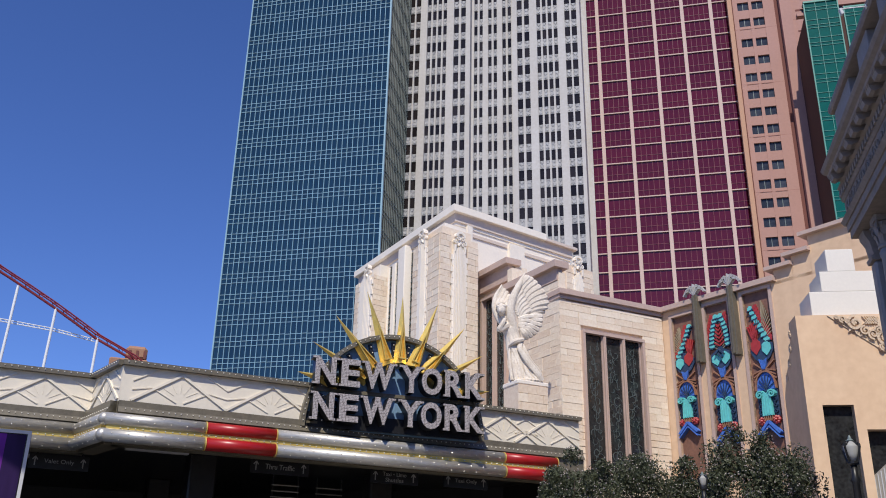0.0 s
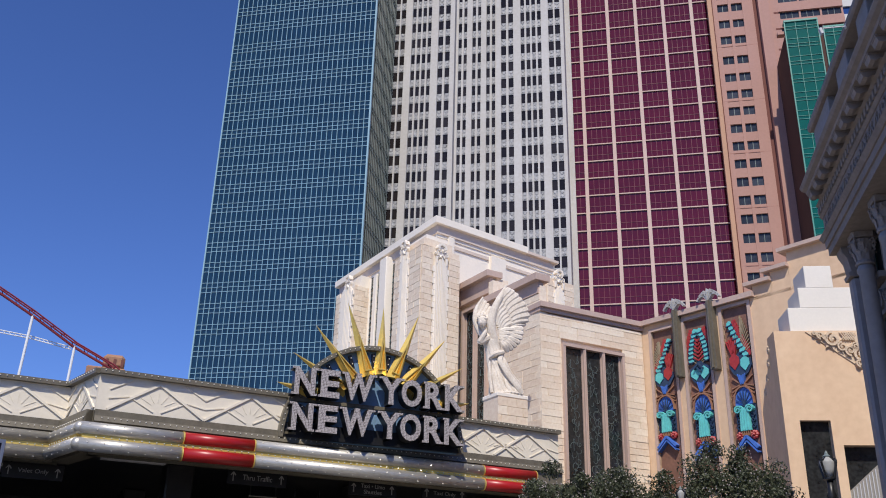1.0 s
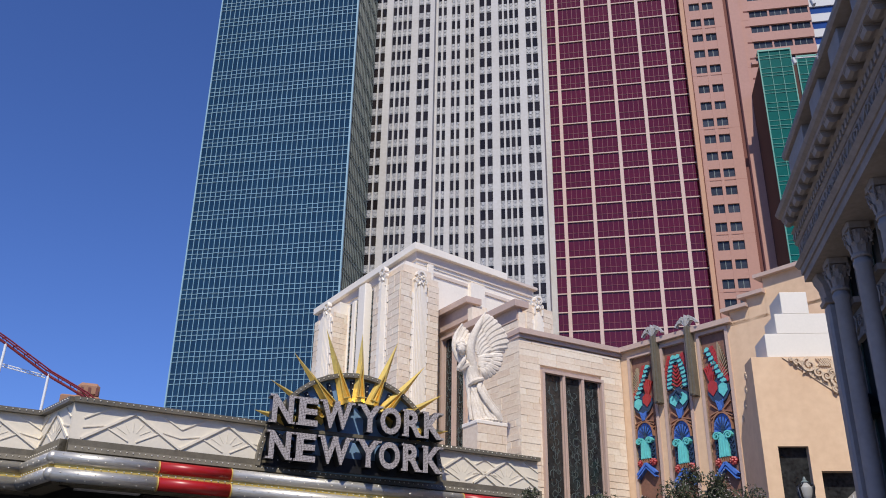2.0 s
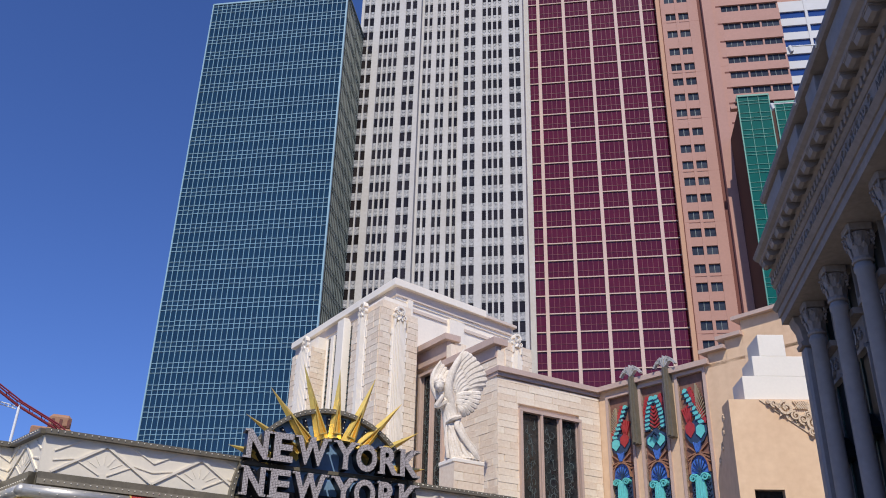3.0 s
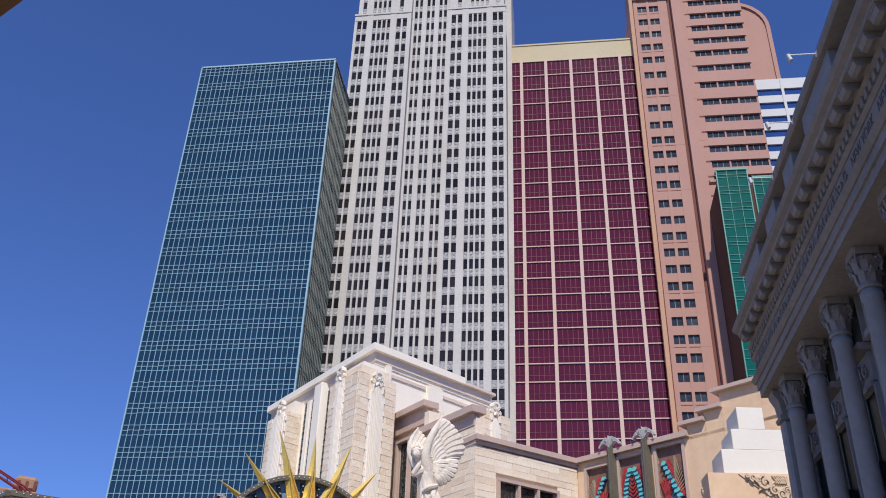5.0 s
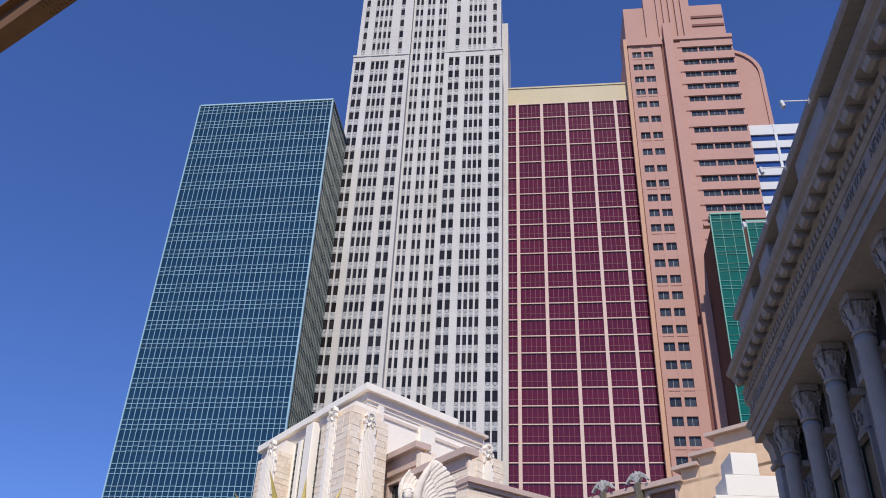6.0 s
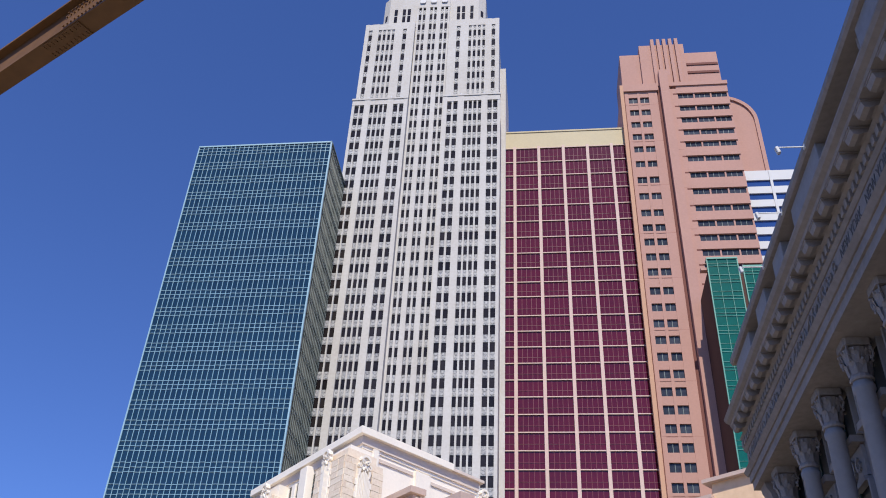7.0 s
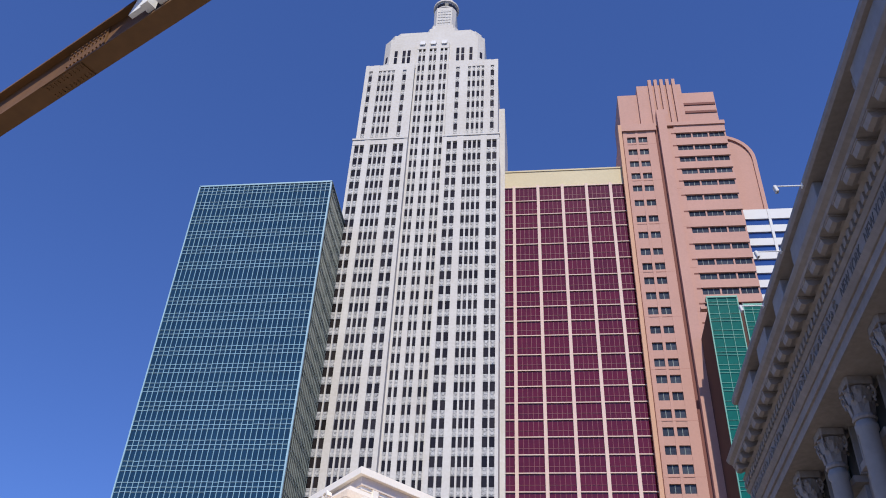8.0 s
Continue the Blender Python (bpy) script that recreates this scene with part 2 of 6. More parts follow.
def extrude_profile(prof, u0, u1):
    """A moulding with the section prof (y, z), running along u."""
    bm = bmesh.new()
    a = [bm.verts.new((u0, y, z)) for y, z in prof]
    b = [bm.verts.new((u1, y, z)) for y, z in prof]
    bm.faces.new(a)
    bm.faces.new(b[::-1])
    for i in range(len(prof)):
        j = (i + 1) % len(prof)
        bm.faces.new((a[j], a[i], b[i], b[j]))
    return bm


def pieces(name, me, parent, places, limit=300):
    """Alike pieces that share one mesh: objects up to the limit, the rest joined into one mesh."""
    for p in places[:limit]:
        ob = new(name, me)
        ob.parent, ob.location = parent, p
    rest = places[limit:]
    if rest:
        n = len(me.vertices)
        co = np.empty(n * 3)
        me.vertices.foreach_get("co", co)
        co = co.reshape(-1, 3)
        verts = np.concatenate([co + np.array(p) for p in rest])
        faces = [[i + k * n for i in f.vertices] for k in range(len(rest)) for f in me.polygons]
        out = bpy.data.meshes.new(name + "_field")
        out.from_pydata(verts.tolist(), [], faces)
        for mt in me.materials:
            out.materials.append(mt)
        ob = new(name + "_field", out)
        ob.parent = parent
        tagged(ob, kind="stuff")


def mesh_with(bm, name, mat):
    me = mesh_of(bm, name)
    me.materials.append(mat)
    return me


# ---- ground ----
g = tagged(new("ground"), "pale concrete forecourt and dark asphalt driveway before the hotel", "ground", kind="structure")
part("road", cube(-1500, 1500, -1500, 1500, -0.6, -0.15), M["asphalt"], g, "dark grey asphalt", kind="structure")
part("pavement", cube(-9, 40, -60, 31, -0.15, 0.0, 0.02), M["pavement"], g, "pale concrete pavement with a kerb", kind="structure")
part("pavement", cube(-60, 60, 36, 140, -0.15, 0.0), M["pavement"], g, "pale concrete apron", kind="structure")


# ---- the towers ----
def blue_tower():
    x0, x1, y0, y1, top, h = -49.8, -29.76, 93.3, 104.6, 89.9, 2.635
    t = thing("glass_tower", pose(x0, y0, 0), "tall blue curtain-wall glass office tower with pale mullions", "skyscraper")
    w, d = x1 - x0, y1 - y0
    part("wall", cube(0.12, w - 0.12, 0.12, d, 0, top - 0.3), M["side_glass"], t, "dark core")
    cols, rows = 29, 34
    pw = (w - 0.3) / cols
    # each floor: three transoms in its lower half, one tall pane above
    cuts = (0.0, 0.22, 0.45, 1.0)
    bases = [71.19 - 2.63 * k for k in range(26, -1, -1)] + [74.51 + 2.75 * k for k in range(6)]  # one taller plant floor
    tops = bases[1:] + [bases[-1] + h]
    low = mesh_with(cube(-pw / 2, pw / 2, 0.0, 0.1, 0, cuts[2] * h), "pane", M["blue_glass"])
    shapes, tall_at, low_at = {}, {}, []
    for z, zt in reversed(list(zip(bases, tops))):
        key = round(min(zt, top) - z - cuts[2] * h, 2)
        for c in range(cols):
            x = 0.15 + (c + 0.5) * pw
            tall_at.setdefault(key, []).append((x, 0.03, z + cuts[2] * h))
            low_at.append((x, 0.03, z))
    for key, at in tall_at.items():
        if key > 0.1:
            pieces("pane", mesh_with(cube(-pw / 2, pw / 2, 0.0, 0.1, 0, key), "pane", M["blue_glass"]), t, at, 145)
    pieces("pane", low, t, low_at, 0)
    mull = mesh_with(cube(-0.032, 0.032, -0.06, 0.12, 0, top), "mullion", M["blue_metal"])
    pieces("mullion", mull, t, [(0.15 + c * pw, 0, 0) for c in range(1, cols)])
    # transoms in short lengths, a little out of line from bay to bay
    rnd = random.Random(17)
    trans = mesh_with(cube(-pw / 2 - 0.02, pw / 2 + 0.02, -0.03, 0.12, -0.029, 0.029), "transom", M["blue_metal"])
    lines = [z + k * h for z in bases for k in cuts[:3] if z + k * h < top]
    pieces("transom", trans, t, [(0.15 + (c + 0.5) * pw, 0, z + rnd.uniform(-0.035, 0.035)) for z in reversed(lines) for c in range(cols)], 290)
    for a, b in ((0.0, 0.17), (w - 0.2, w)):
        part("corner_post", cube(a, b, -0.1, 0.22, 0, top), M["blue_metal"], t, "pale blue metal corner")
    part("coping", cube(0, w, -0.1, 0.3, top - 0.12, top + 0.12), M["blue_metal"], t)
    part("roof", cube(0.1, w - 0.1, 0.2, d, top - 0.3, top - 0.15), M["grey_metal"], t)
    # the flank: its shade and dark reflection are put into darker glass and bars
    n = 15
    dw = (d - 0.3) / n
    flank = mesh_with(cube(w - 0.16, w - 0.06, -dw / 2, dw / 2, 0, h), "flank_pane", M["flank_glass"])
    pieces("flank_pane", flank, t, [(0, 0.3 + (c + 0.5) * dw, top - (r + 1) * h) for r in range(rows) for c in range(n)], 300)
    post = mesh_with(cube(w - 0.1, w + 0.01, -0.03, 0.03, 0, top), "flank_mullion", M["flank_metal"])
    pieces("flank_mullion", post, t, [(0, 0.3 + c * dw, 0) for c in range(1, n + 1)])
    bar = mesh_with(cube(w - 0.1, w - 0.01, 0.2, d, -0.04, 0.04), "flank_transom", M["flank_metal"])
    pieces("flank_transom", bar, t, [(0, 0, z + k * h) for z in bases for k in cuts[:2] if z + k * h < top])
    part("flank_coping", cube(w - 0.15, w + 0.05, 0.3, d, top - 0.1, top + 0.12), M["grey_metal"], t)


def stone_tower():
    x0, y0, h = -30.35, 102.5, 2.644
    t = thing("stepped_stone_tower", pose(x0, y0, 0), "pale grey stone skyscraper with setbacks and dark windows in strips", "skyscraper")
    W, ww = 24.4, 9.25
    wing_cols = ((0.45, 1.15), (1.36, 2.06), (3.05, 3.58), (3.82, 4.35), (4.58, 5.11), (5.35, 5.88), (6.9, 7.6), (7.9, 8.6))
    up_cols = ((1.0, 1.62), (2.75, 3.22), (3.55, 4.02), (4.35, 4.82), (5.15, 5.62), (7.1, 7.75))
    mid_cols = [(c - 0.62, c - 0.14) for c in (10.2, 12.2, 14.2)] + [(c + 0.14, c + 0.62) for c in (10.2, 12.2, 14.2)]
    mid_cols.sort()
    win_z = 104.99  # sill of the top row of the lower tier
    wh = 1.5
    wins, spans = {}, {}

    def bay(name, a, b, yf, z0, z1, cols, rows, top_gap):
        """A wall strip a to b at depth yf with piers between window columns."""
        edges = [a] + [e for c in cols for e in c] + [b]
        for i in range(0, len(edges), 2):
            wide = edges[i + 1] - edges[i]
            part("pier", cube(edges[i], edges[i + 1], yf + (0.0 if wide > 0.5 else 0.1), yf + 0.5, z0, z1), M["limestone"], t)
        part("parapet", cube(a + 0.02, b - 0.02, yf + 0.05, yf + 0.6, z1 - top_gap, z1 - 0.02), M["limestone"], t)
        for c0, c1 in cols:
            wd = round(c1 - c0, 2)
            if wd not in wins:
                wins[wd] = mesh_with(cube(-wd / 2, wd / 2, 0, 0.08, 0, wh), "window", M["dark_glass"])
                bm = cube(-wd / 2, wd / 2, 0, 0.1, 0, h - wh - 0.04)
                s = wd / 2
                for zc in (0.3, 0.85):
                    prism(bm, [(-s * 0.7, zc), (0, zc - 0.22), (s * 0.7, zc), (0, zc + 0.22)], -0.06, 0.02)
                box(bm, -s, s, -0.05, 0.02, h - wh - 0.16, h - wh - 0.04)
                spans[wd] = mesh_with(bm, "spandrel", M["spandrel"])
            x = (c0 + c1) / 2
            place_w.setdefault(wd, []).extend((x, yf + 0.36, z) for z in rows)
            place_s.setdefault(wd, []).extend((x, yf + 0.27, z + wh + 0.02) for z in rows if z + h < z1 - top_gap + 0.5)

    place_w, place_s = {}, {}
    low_rows = [win_z - k * h for k in range(0, 39)]
    low_rows = [z for z in low_rows if z > 4]
    part("core", cube(0.3, W - 0.3, 1.6, 20, 0, 108.0), M["limestone"], t)
    for a in (0.3, W - ww):
        part("wing_core", cube(a, a + ww - 0.3, 0.45, 1.65, 0, 107.9), M["limestone"], t)
    bay("wing", 0, ww, 0, 0, 108.1, wing_cols, low_rows, 1.45)
    bay("wing", W - ww, W, 0, 0, 108.1, [(W - b, W - a) for a, b in wing_cols][::-1], low_rows, 1.45)
    mid_rows = sorted([win_z + k * h for k in range(1, 11)], reverse=True) + low_rows
    bay("middle", ww, W - ww, 1.1, 0, 133.6, mid_cols, mid_rows, 1.6)
    for a in (0.0, W - ww):
        part("coping", cube(a - 0.06, a + ww + 0.06, -0.08, 0.7, 107.75, 108.1), M["limestone"], t)
    # middle tier
    part("core", cube(0.6, W - 0.6, 1.75, 19, 108.0, 127.3), M["limestone"], t)
    up_rows = [win_z + h * k - 0.1 for k in range(7, 0, -1)]
    bay("tier", 0.3, 9.15, 0.7, 108.0, 127.5, up_cols, up_rows, 1.5)
    bay("tier", W - 9.15, W - 0.3, 0.7, 108.0, 127.5, [(W - b, W - a) for a, b in up_cols][::-1], up_rows, 1.5)
    # crown
    oct_ = [(2.9, 2.6), (4.1, 1.6), (W - 4.1, 1.6), (W - 2.9, 2.6), (W - 2.9, 12), (2.9, 12)]
    bm = bmesh.new()
    column_of(bm, oct_, 127.3, 135.7)
    part("crown_wall", bm, M["limestone"], t)
    bm = bmesh.new()
    column_of(bm, [(3.6, 3.0), (4.6, 2.0), (W - 4.6, 2.0), (W - 3.6, 3.0), (W - 3.6, 11), (3.6, 11)], 135.7, 137.3)
    part("crown_step", bm, M["limestone"], t)
    bm = bmesh.new()
    column_of(bm, [(4.6, 3.0), (5.6, 2.3), (W - 5.6, 2.3), (W - 4.6, 3.0), (W - 4.6, 10), (4.6, 10)], 137.3, 138.3)
    part("crown_step", bm, M["limestone"], t)
    cw = mesh_with(cube(-0.28, 0.28, 0, 0.1, 0, 1.6), "crown_window", M["dark_glass"])
    for sx, ang in ((3.5, -40), (W - 3.5, 40)):
        ob = new("crown_window", cw)
        ob.parent, ob.matrix_basis = t, pose(sx, 2.06, 129.6, 0, 0, ang)
    pieces("crown_window", cw, t, [(x, 1.54, z) for x in (5.3, 6.8, 7.7, W - 7.7, W - 6.8, W - 5.3) for z in (128.8, 130.7)])
    for x in (10.2, 12.2, 14.2):
        bm = bmesh.new()
        prism(bm, [(-0.42, 0), (0.42, 0), (0.55, 0.5), (0.25, 1.1), (0, 0.85), (-0.25, 1.1), (-0.55, 0.5)], -0.2, 0.15)
        o = part("carved_eagle_block", bm, M["white_panel"], t, "white carved ornament")
        o.location = (x, 1.1, 133.0)
    # mast
    mx, my = 13.4, 6.0
    for r, z0, z1 in ((3.4, 137.0, 139.6), (2.75, 139.6, 141.4), (2.12, 141.4, 147.7)):
        bm = bmesh.new()
        column_of(bm, [(mx - r, my - r * 0.55), (mx - r * 0.7, my - r), (mx + r * 0.7, my - r), (mx + r, my - r * 0.55), (mx + r, my + r), (mx - r, my + r)], z0, z1)
        part("mast_stage", bm, M["limestone"], t)
    pane = mesh_with(cube(-0.22, 0.22, -0.05, 0.05, 0, 0.62), "mast_pane", M["spandrel"])
    pieces("mast_pane", pane, t, [(mx - 1.04 + 0.52 * i, my - 2.15, 141.2 + 0.85 * k) for i in range(5) for k in range(7)])
    bm = bmesh.new()
    lathe(bm, ((2.0, 147.70), (2.25, 147.90), (2.25, 149.20), (2.55, 149.40), (2.55, 149.80), (1.9, 150.20), (1.4, 151.90), (0.4, 153.30), (0.15, 158.30)), 20, (mx, my, 0))
    part("lantern", bm, M["limestone"], t)
    bm = bmesh.new()
    lathe(bm, ((2.24, 148.10), (2.27, 148.15), (2.27, 149.00), (2.24, 149.05)), 20, (mx, my, 0))
    part("lantern_glass", bm, M["dark_glass"], t, "dark glazed band")
    part("rear_wing", cube(W - 1.0, W + 0.45, 9, 20, 0, 123.5), M["limestone"], t)
    knob = bmesh.new()
    lathe(knob, ((0.12, 0), (0.22, 0.15), (0.22, 0.4), (0.05, 0.55)), 8)
    knob = mesh_with(knob, "flood_lamp", M["white_panel"])
    pieces("flood_lamp", knob, t, [(x, 0.3, 108.1) for x in (1.0, 2.6, 6.4, 8.2, W - 8.2, W - 6.4, W - 2.6, W - 1.0)])
    budget = 300
    for wd in place_w:
        ps = sorted(place_w[wd], key=lambda p: p[2])
        pieces("window", wins[wd], t, ps, min(budget, 75))
        pieces("spandrel", spans[wd], t, sorted(place_s[wd], key=lambda p: p[2]), min(budget, 60))


def burgundy_tower():
    y0, h = 112.0, 2.63
    t = thing("burgundy_tower", pose(-6.0, y0, 0), "burgundy glass tower with a cream concrete grid", "skyscraper")
    off = 6.0
    W = 20.6
    part("core", cube(0, W, 0.35, 18, 0, 107.9), M["cream"], t)
    part("parapet", cube(0.0, W, 0.1, 0.8, 104.4, 108.1), M["cream_top"], t, "yellow cream parapet band")
    part("coping", cube(0.0, W, -0.02, 0.9, 107.95, 108.25), M["cream_top"], t)
    lines = [74.55, 77.17, 79.8, 82.55, 85.6, 88.75, 91.95, 95.3, 98.25, 101.2, 104.25] + [71.24 - k * h for k in range(26)]
    lines = sorted(z for z in lines if 3 < z < 104.6)
    xs = [-8.0, -3.98, 0.02, 4.08, 8.06, 12.02, 16.0]
    slab = mesh_with(cube(0.0, W, -0.12, 0.4, -0.072, 0.072), "floor_band", M["cream"])
    pieces("floor_band", slab, t, [(0, 0, z) for z in lines])
    post = mesh_with(cube(-0.24, 0.24, -0.3, 0.4, 0, 104.5), "pier", M["cream"])
    pieces("pier", post, t, [(x + off, 0, 0) for x in xs[1:6]])
    bw = 4.0 - 0.48
    tall = {}
    glass = []
    for z0, z1 in zip(lines, lines[1:]):
        zh = round(z1 - z0, 2)
        if zh not in tall:
            bm = cube(-bw / 2, bw / 2, 0.05, 0.15, 0.085, zh - 0.085)
            tall[zh] = mesh_with(bm, "glass_panel", M["burgundy_glass"])
            bm = bmesh.new()
            for i in range(1, 5):
                x = -bw / 2 + bw * i / 5
                box(bm, x - 0.03, x + 0.03, 0.0, 0.1, 0.09, zh - 0.09)
            box(bm, -bw / 2, bw / 2, 0.01, 0.1, zh * 0.36, zh * 0.36 + 0.06)
            tall[-zh] = mesh_with(bm, "glazing_bar_grid", M["burgundy_metal"])
        for a, b in zip(xs, xs[1:]):
            glass.append((zh, ((a + b) / 2 + off, 0.0, z0)))
    for zh in [k for k in tall if k > 0]:
        at = [p for k, p in glass if k == zh]
        pieces("glass_panel", tall[zh], t, at, 230)
        pieces("glazing_bar_grid", tall[-zh], t, at, 230)


def pink_tower():
    y0, h = 107.8, 2.635
    t = thing("salmon_tower", pose(13.9 * 1.028, y0 * 1.028, -0.046) @ Matrix.Scale(1.028, 4), "salmon pink art deco hotel tower with ribbon windows and stepped crown", "skyscraper")
    W = 17.4
    part("core", cube(0.0, W, 0.4, 15, 0, 113.0), M["pink"], t)
    # narrow left bay with paired windows
    part("corner_trim", cube(-0.1, 0.45, -0.35, 0.5, 0, 113.6), M["orange_trim"], t, "orange buff corner strip")
    # dark brown-red carries the shade of this groove
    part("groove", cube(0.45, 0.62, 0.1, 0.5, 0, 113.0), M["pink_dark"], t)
    part("wall_panel", cube(0.62, 1.225, 0.0, 0.5, 0, 113.0), M["pink"], t)
    part("wall_panel", cube(2.675, 3.075, 0.0, 0.5, 0, 113.0), M["pink"], t)
    part("wall_panel", cube(4.525, 5.95, 0.0, 0.5, 0, 113.0), M["pink"], t)
    part("bay_head", cube(0.3, 6.2, -0.3, 0.5, 112.2, 113.8), M["pink"], t)
    mids = [110.3, 107.5, 104.8, 102.1, 99.4, 96.3, 93.0, 89.75, 86.5, 83.7, 81.05, 78.35, 75.7, 72.45, 69.7] + [67.07 - 2.61 * k for k in range(22)]
    wn_ = mesh_with(cube(-0.725, 0.725, 0, 0.1, 0, 1.3), "window", M["grey_blue_glass"])
    mull_ = mesh_with(cube(-0.04, 0.04, -0.05, 0.05, 0, 1.3), "window_bar", M["flank_metal"])
    bands = {}
    for c in (1.95, 3.8):
        pieces("window", wn_, t, [(c, 0.3, z - 0.65) for z in mids])
        pieces("window_bar", mull_, t, [(c, 0.3, z - 0.65) for z in mids])
        for z, zt in zip(mids, [112.5] + mids):
            key = round(zt - z - 1.3 if zt != 112.5 else 1.5, 2)
            if key not in bands:
                bands[key] = mesh_with(cube(-0.725, 0.725, 0, 0.3, 0, key), "wall_band", M["pink"])
            pieces("wall_band", bands[key], t, [(c, 0.06, z + 0.65)])
    # pilaster and groove, the groove's shade put into its dark colour
    part("pilaster", cube(6.5, 7.9, -0.9, 0.5, 0, 116.4), M["pink"], t, "tall salmon pilaster")
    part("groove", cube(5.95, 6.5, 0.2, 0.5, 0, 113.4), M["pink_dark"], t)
    part("shaft", cube(7.9, 9.1, -0.1, 0.5, 0, 112.5), M["pink"], t)
    # ribbon windows
    n = 0
    rib = mesh_with(cube(0, 2.45, 0, 0.1, 0, 1.25), "ribbon_window", M["grey_blue_glass"])
    post = mesh_with(cube(-0.12, 0.12, -0.1, 0.1, 0, 1.25), "ribbon_post", M["pink"])
    rbar = mesh_with(cube(-0.03, 0.03, -0.04, 0.05, 0, 1.25), "ribbon_bar", M["flank_metal"])
    rmid = [110.75, 107.9, 105.25, 102.55, 99.95, 96.9, 93.55, 90.25, 87.0, 84.1, 81.45, 78.75, 76.1, 72.8]
    rz = [z - 0.6 for z in rmid]
    pieces("ribbon_window", rib, t, [(9.3 + 2.7 * i, 0.2, z) for z in rz for i in range(3)])
    pieces("ribbon_post", post, t, [(9.18 + 2.7 * i, 0.15, z) for z in rz for i in range(4)])
    pieces("ribbon_bar", rbar, t, [(9.3 + 2.7 * i + k, 0.2, z) for z in rz for i in range(3) for k in (0.8, 1.6)])
    for z, zt in zip(rz, [113.05] + rz):
        part("ribbon_band", cube(9.1, W, -0.12, 0.3, z + 1.25, zt), M["pink"], t)
    # dark strips painted as the overhang's shadow at each ribbon's head
    dark_slot = mesh_with(cube(8.5, 9.1, -0.112, 0.0, 0, 0.3), "ribbon_slot", M["pink_dark"])
    pieces("ribbon_slot", dark_slot, t, [(0, 0, z + 0.95) for z in rz])
    joint = mesh_with(cube(0.7, 5.9, -0.004, 0.02, 0, 0.05), "wall_joint", M["pink_joint"])
    pieces("wall_joint", joint, t, [(0, 0, z - 1.1) for z in mids[::3]])
    joint = mesh_with(cube(8.0, 9.0, -0.106, 0.0, 0, 0.05), "wall_joint", M["pink_joint"])
    pieces("wall_joint", joint, t, [(0, 0, 12 + 7.9 * k) for k in range(12)])
    part("ribbon_band", cube(9.1, W, -0.12, 0.3, rz[-1] - 1.5, rz[-1]), M["pink"], t)
    part("lower_wall", cube(7.9, W, 0.0, 0.5, 0, rz[-1] - 1.5), M["pink"], t)
    # crown blocks
    part("crown_block", cube(0.6, 4.4, 1.2, 10, 113.0, 122.6), M["pink"], t)
    part("crown_block", cube(4.0, 11.6, 0.6, 9, 113.0, 124.2), M["pink"], t)
    part("crown_block", cube(11.4, 17.1, 1.2, 10, 113.0, 122.5), M["pink"], t)
    fin = mesh_with(cube(-0.28, 0.28, 0.0, 0.9, 0, 11.6), "crown_fin", M["pink"])
    pieces("crown_fin", fin, t, [(6.3 + 1.02 * i, 0.1, 113.6) for i in range(5)])
    # proud dark strips, coloured as the shade of crown recesses
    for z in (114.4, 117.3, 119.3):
        part("crown_shade_strip", cube(11.6, 17.0, 1.05, 1.4, z, z + 0.5), M["pink_dark"], t)
    part("crown_sill", cube(7.9, W + 0.1, -0.35, 0.6, 113.0, 113.8), M["pink"], t)
    # curved shoulder behind
    bm = bmesh.new()
    r = 6.0
    pts = [(W - 1, 60), (W + 5.0, 60), (W + 5.0, 108.0)] + [(W + 5.0 - r + r * math.cos(radians(a)), 108.0 + r * math.sin(radians(a))) for a in range(10, 91, 10)] + [(W - 1, 114.0)]
    prism(bm, pts, 3.6, 14)
    part("curved_shoulder", bm, M["pink"], t, "curved salmon shoulder")
    bm = bmesh.new()
    for k in range(9):
        a0, a1 = radians(10 * k), radians(10 * k + 10)
        p = [(W + 5.0 - r + (r - 0.1) * math.cos(a), 108.0 + (r - 0.1) * math.sin(a)) for a in (a0, a1)]
        q = [(W + 5.0 - r + (r - 0.7) * math.cos(a), 108.0 + (r - 0.7) * math.sin(a)) for a in (a0, a1)]
        prism(bm, [q[0], p[0], p[1], q[1]], 3.3, 3.7)
    box(bm, W + 4.3, W + 4.9, 3.3, 3.7, 60, 108.0)
    part("shoulder_rib", bm, M["pink"], t)


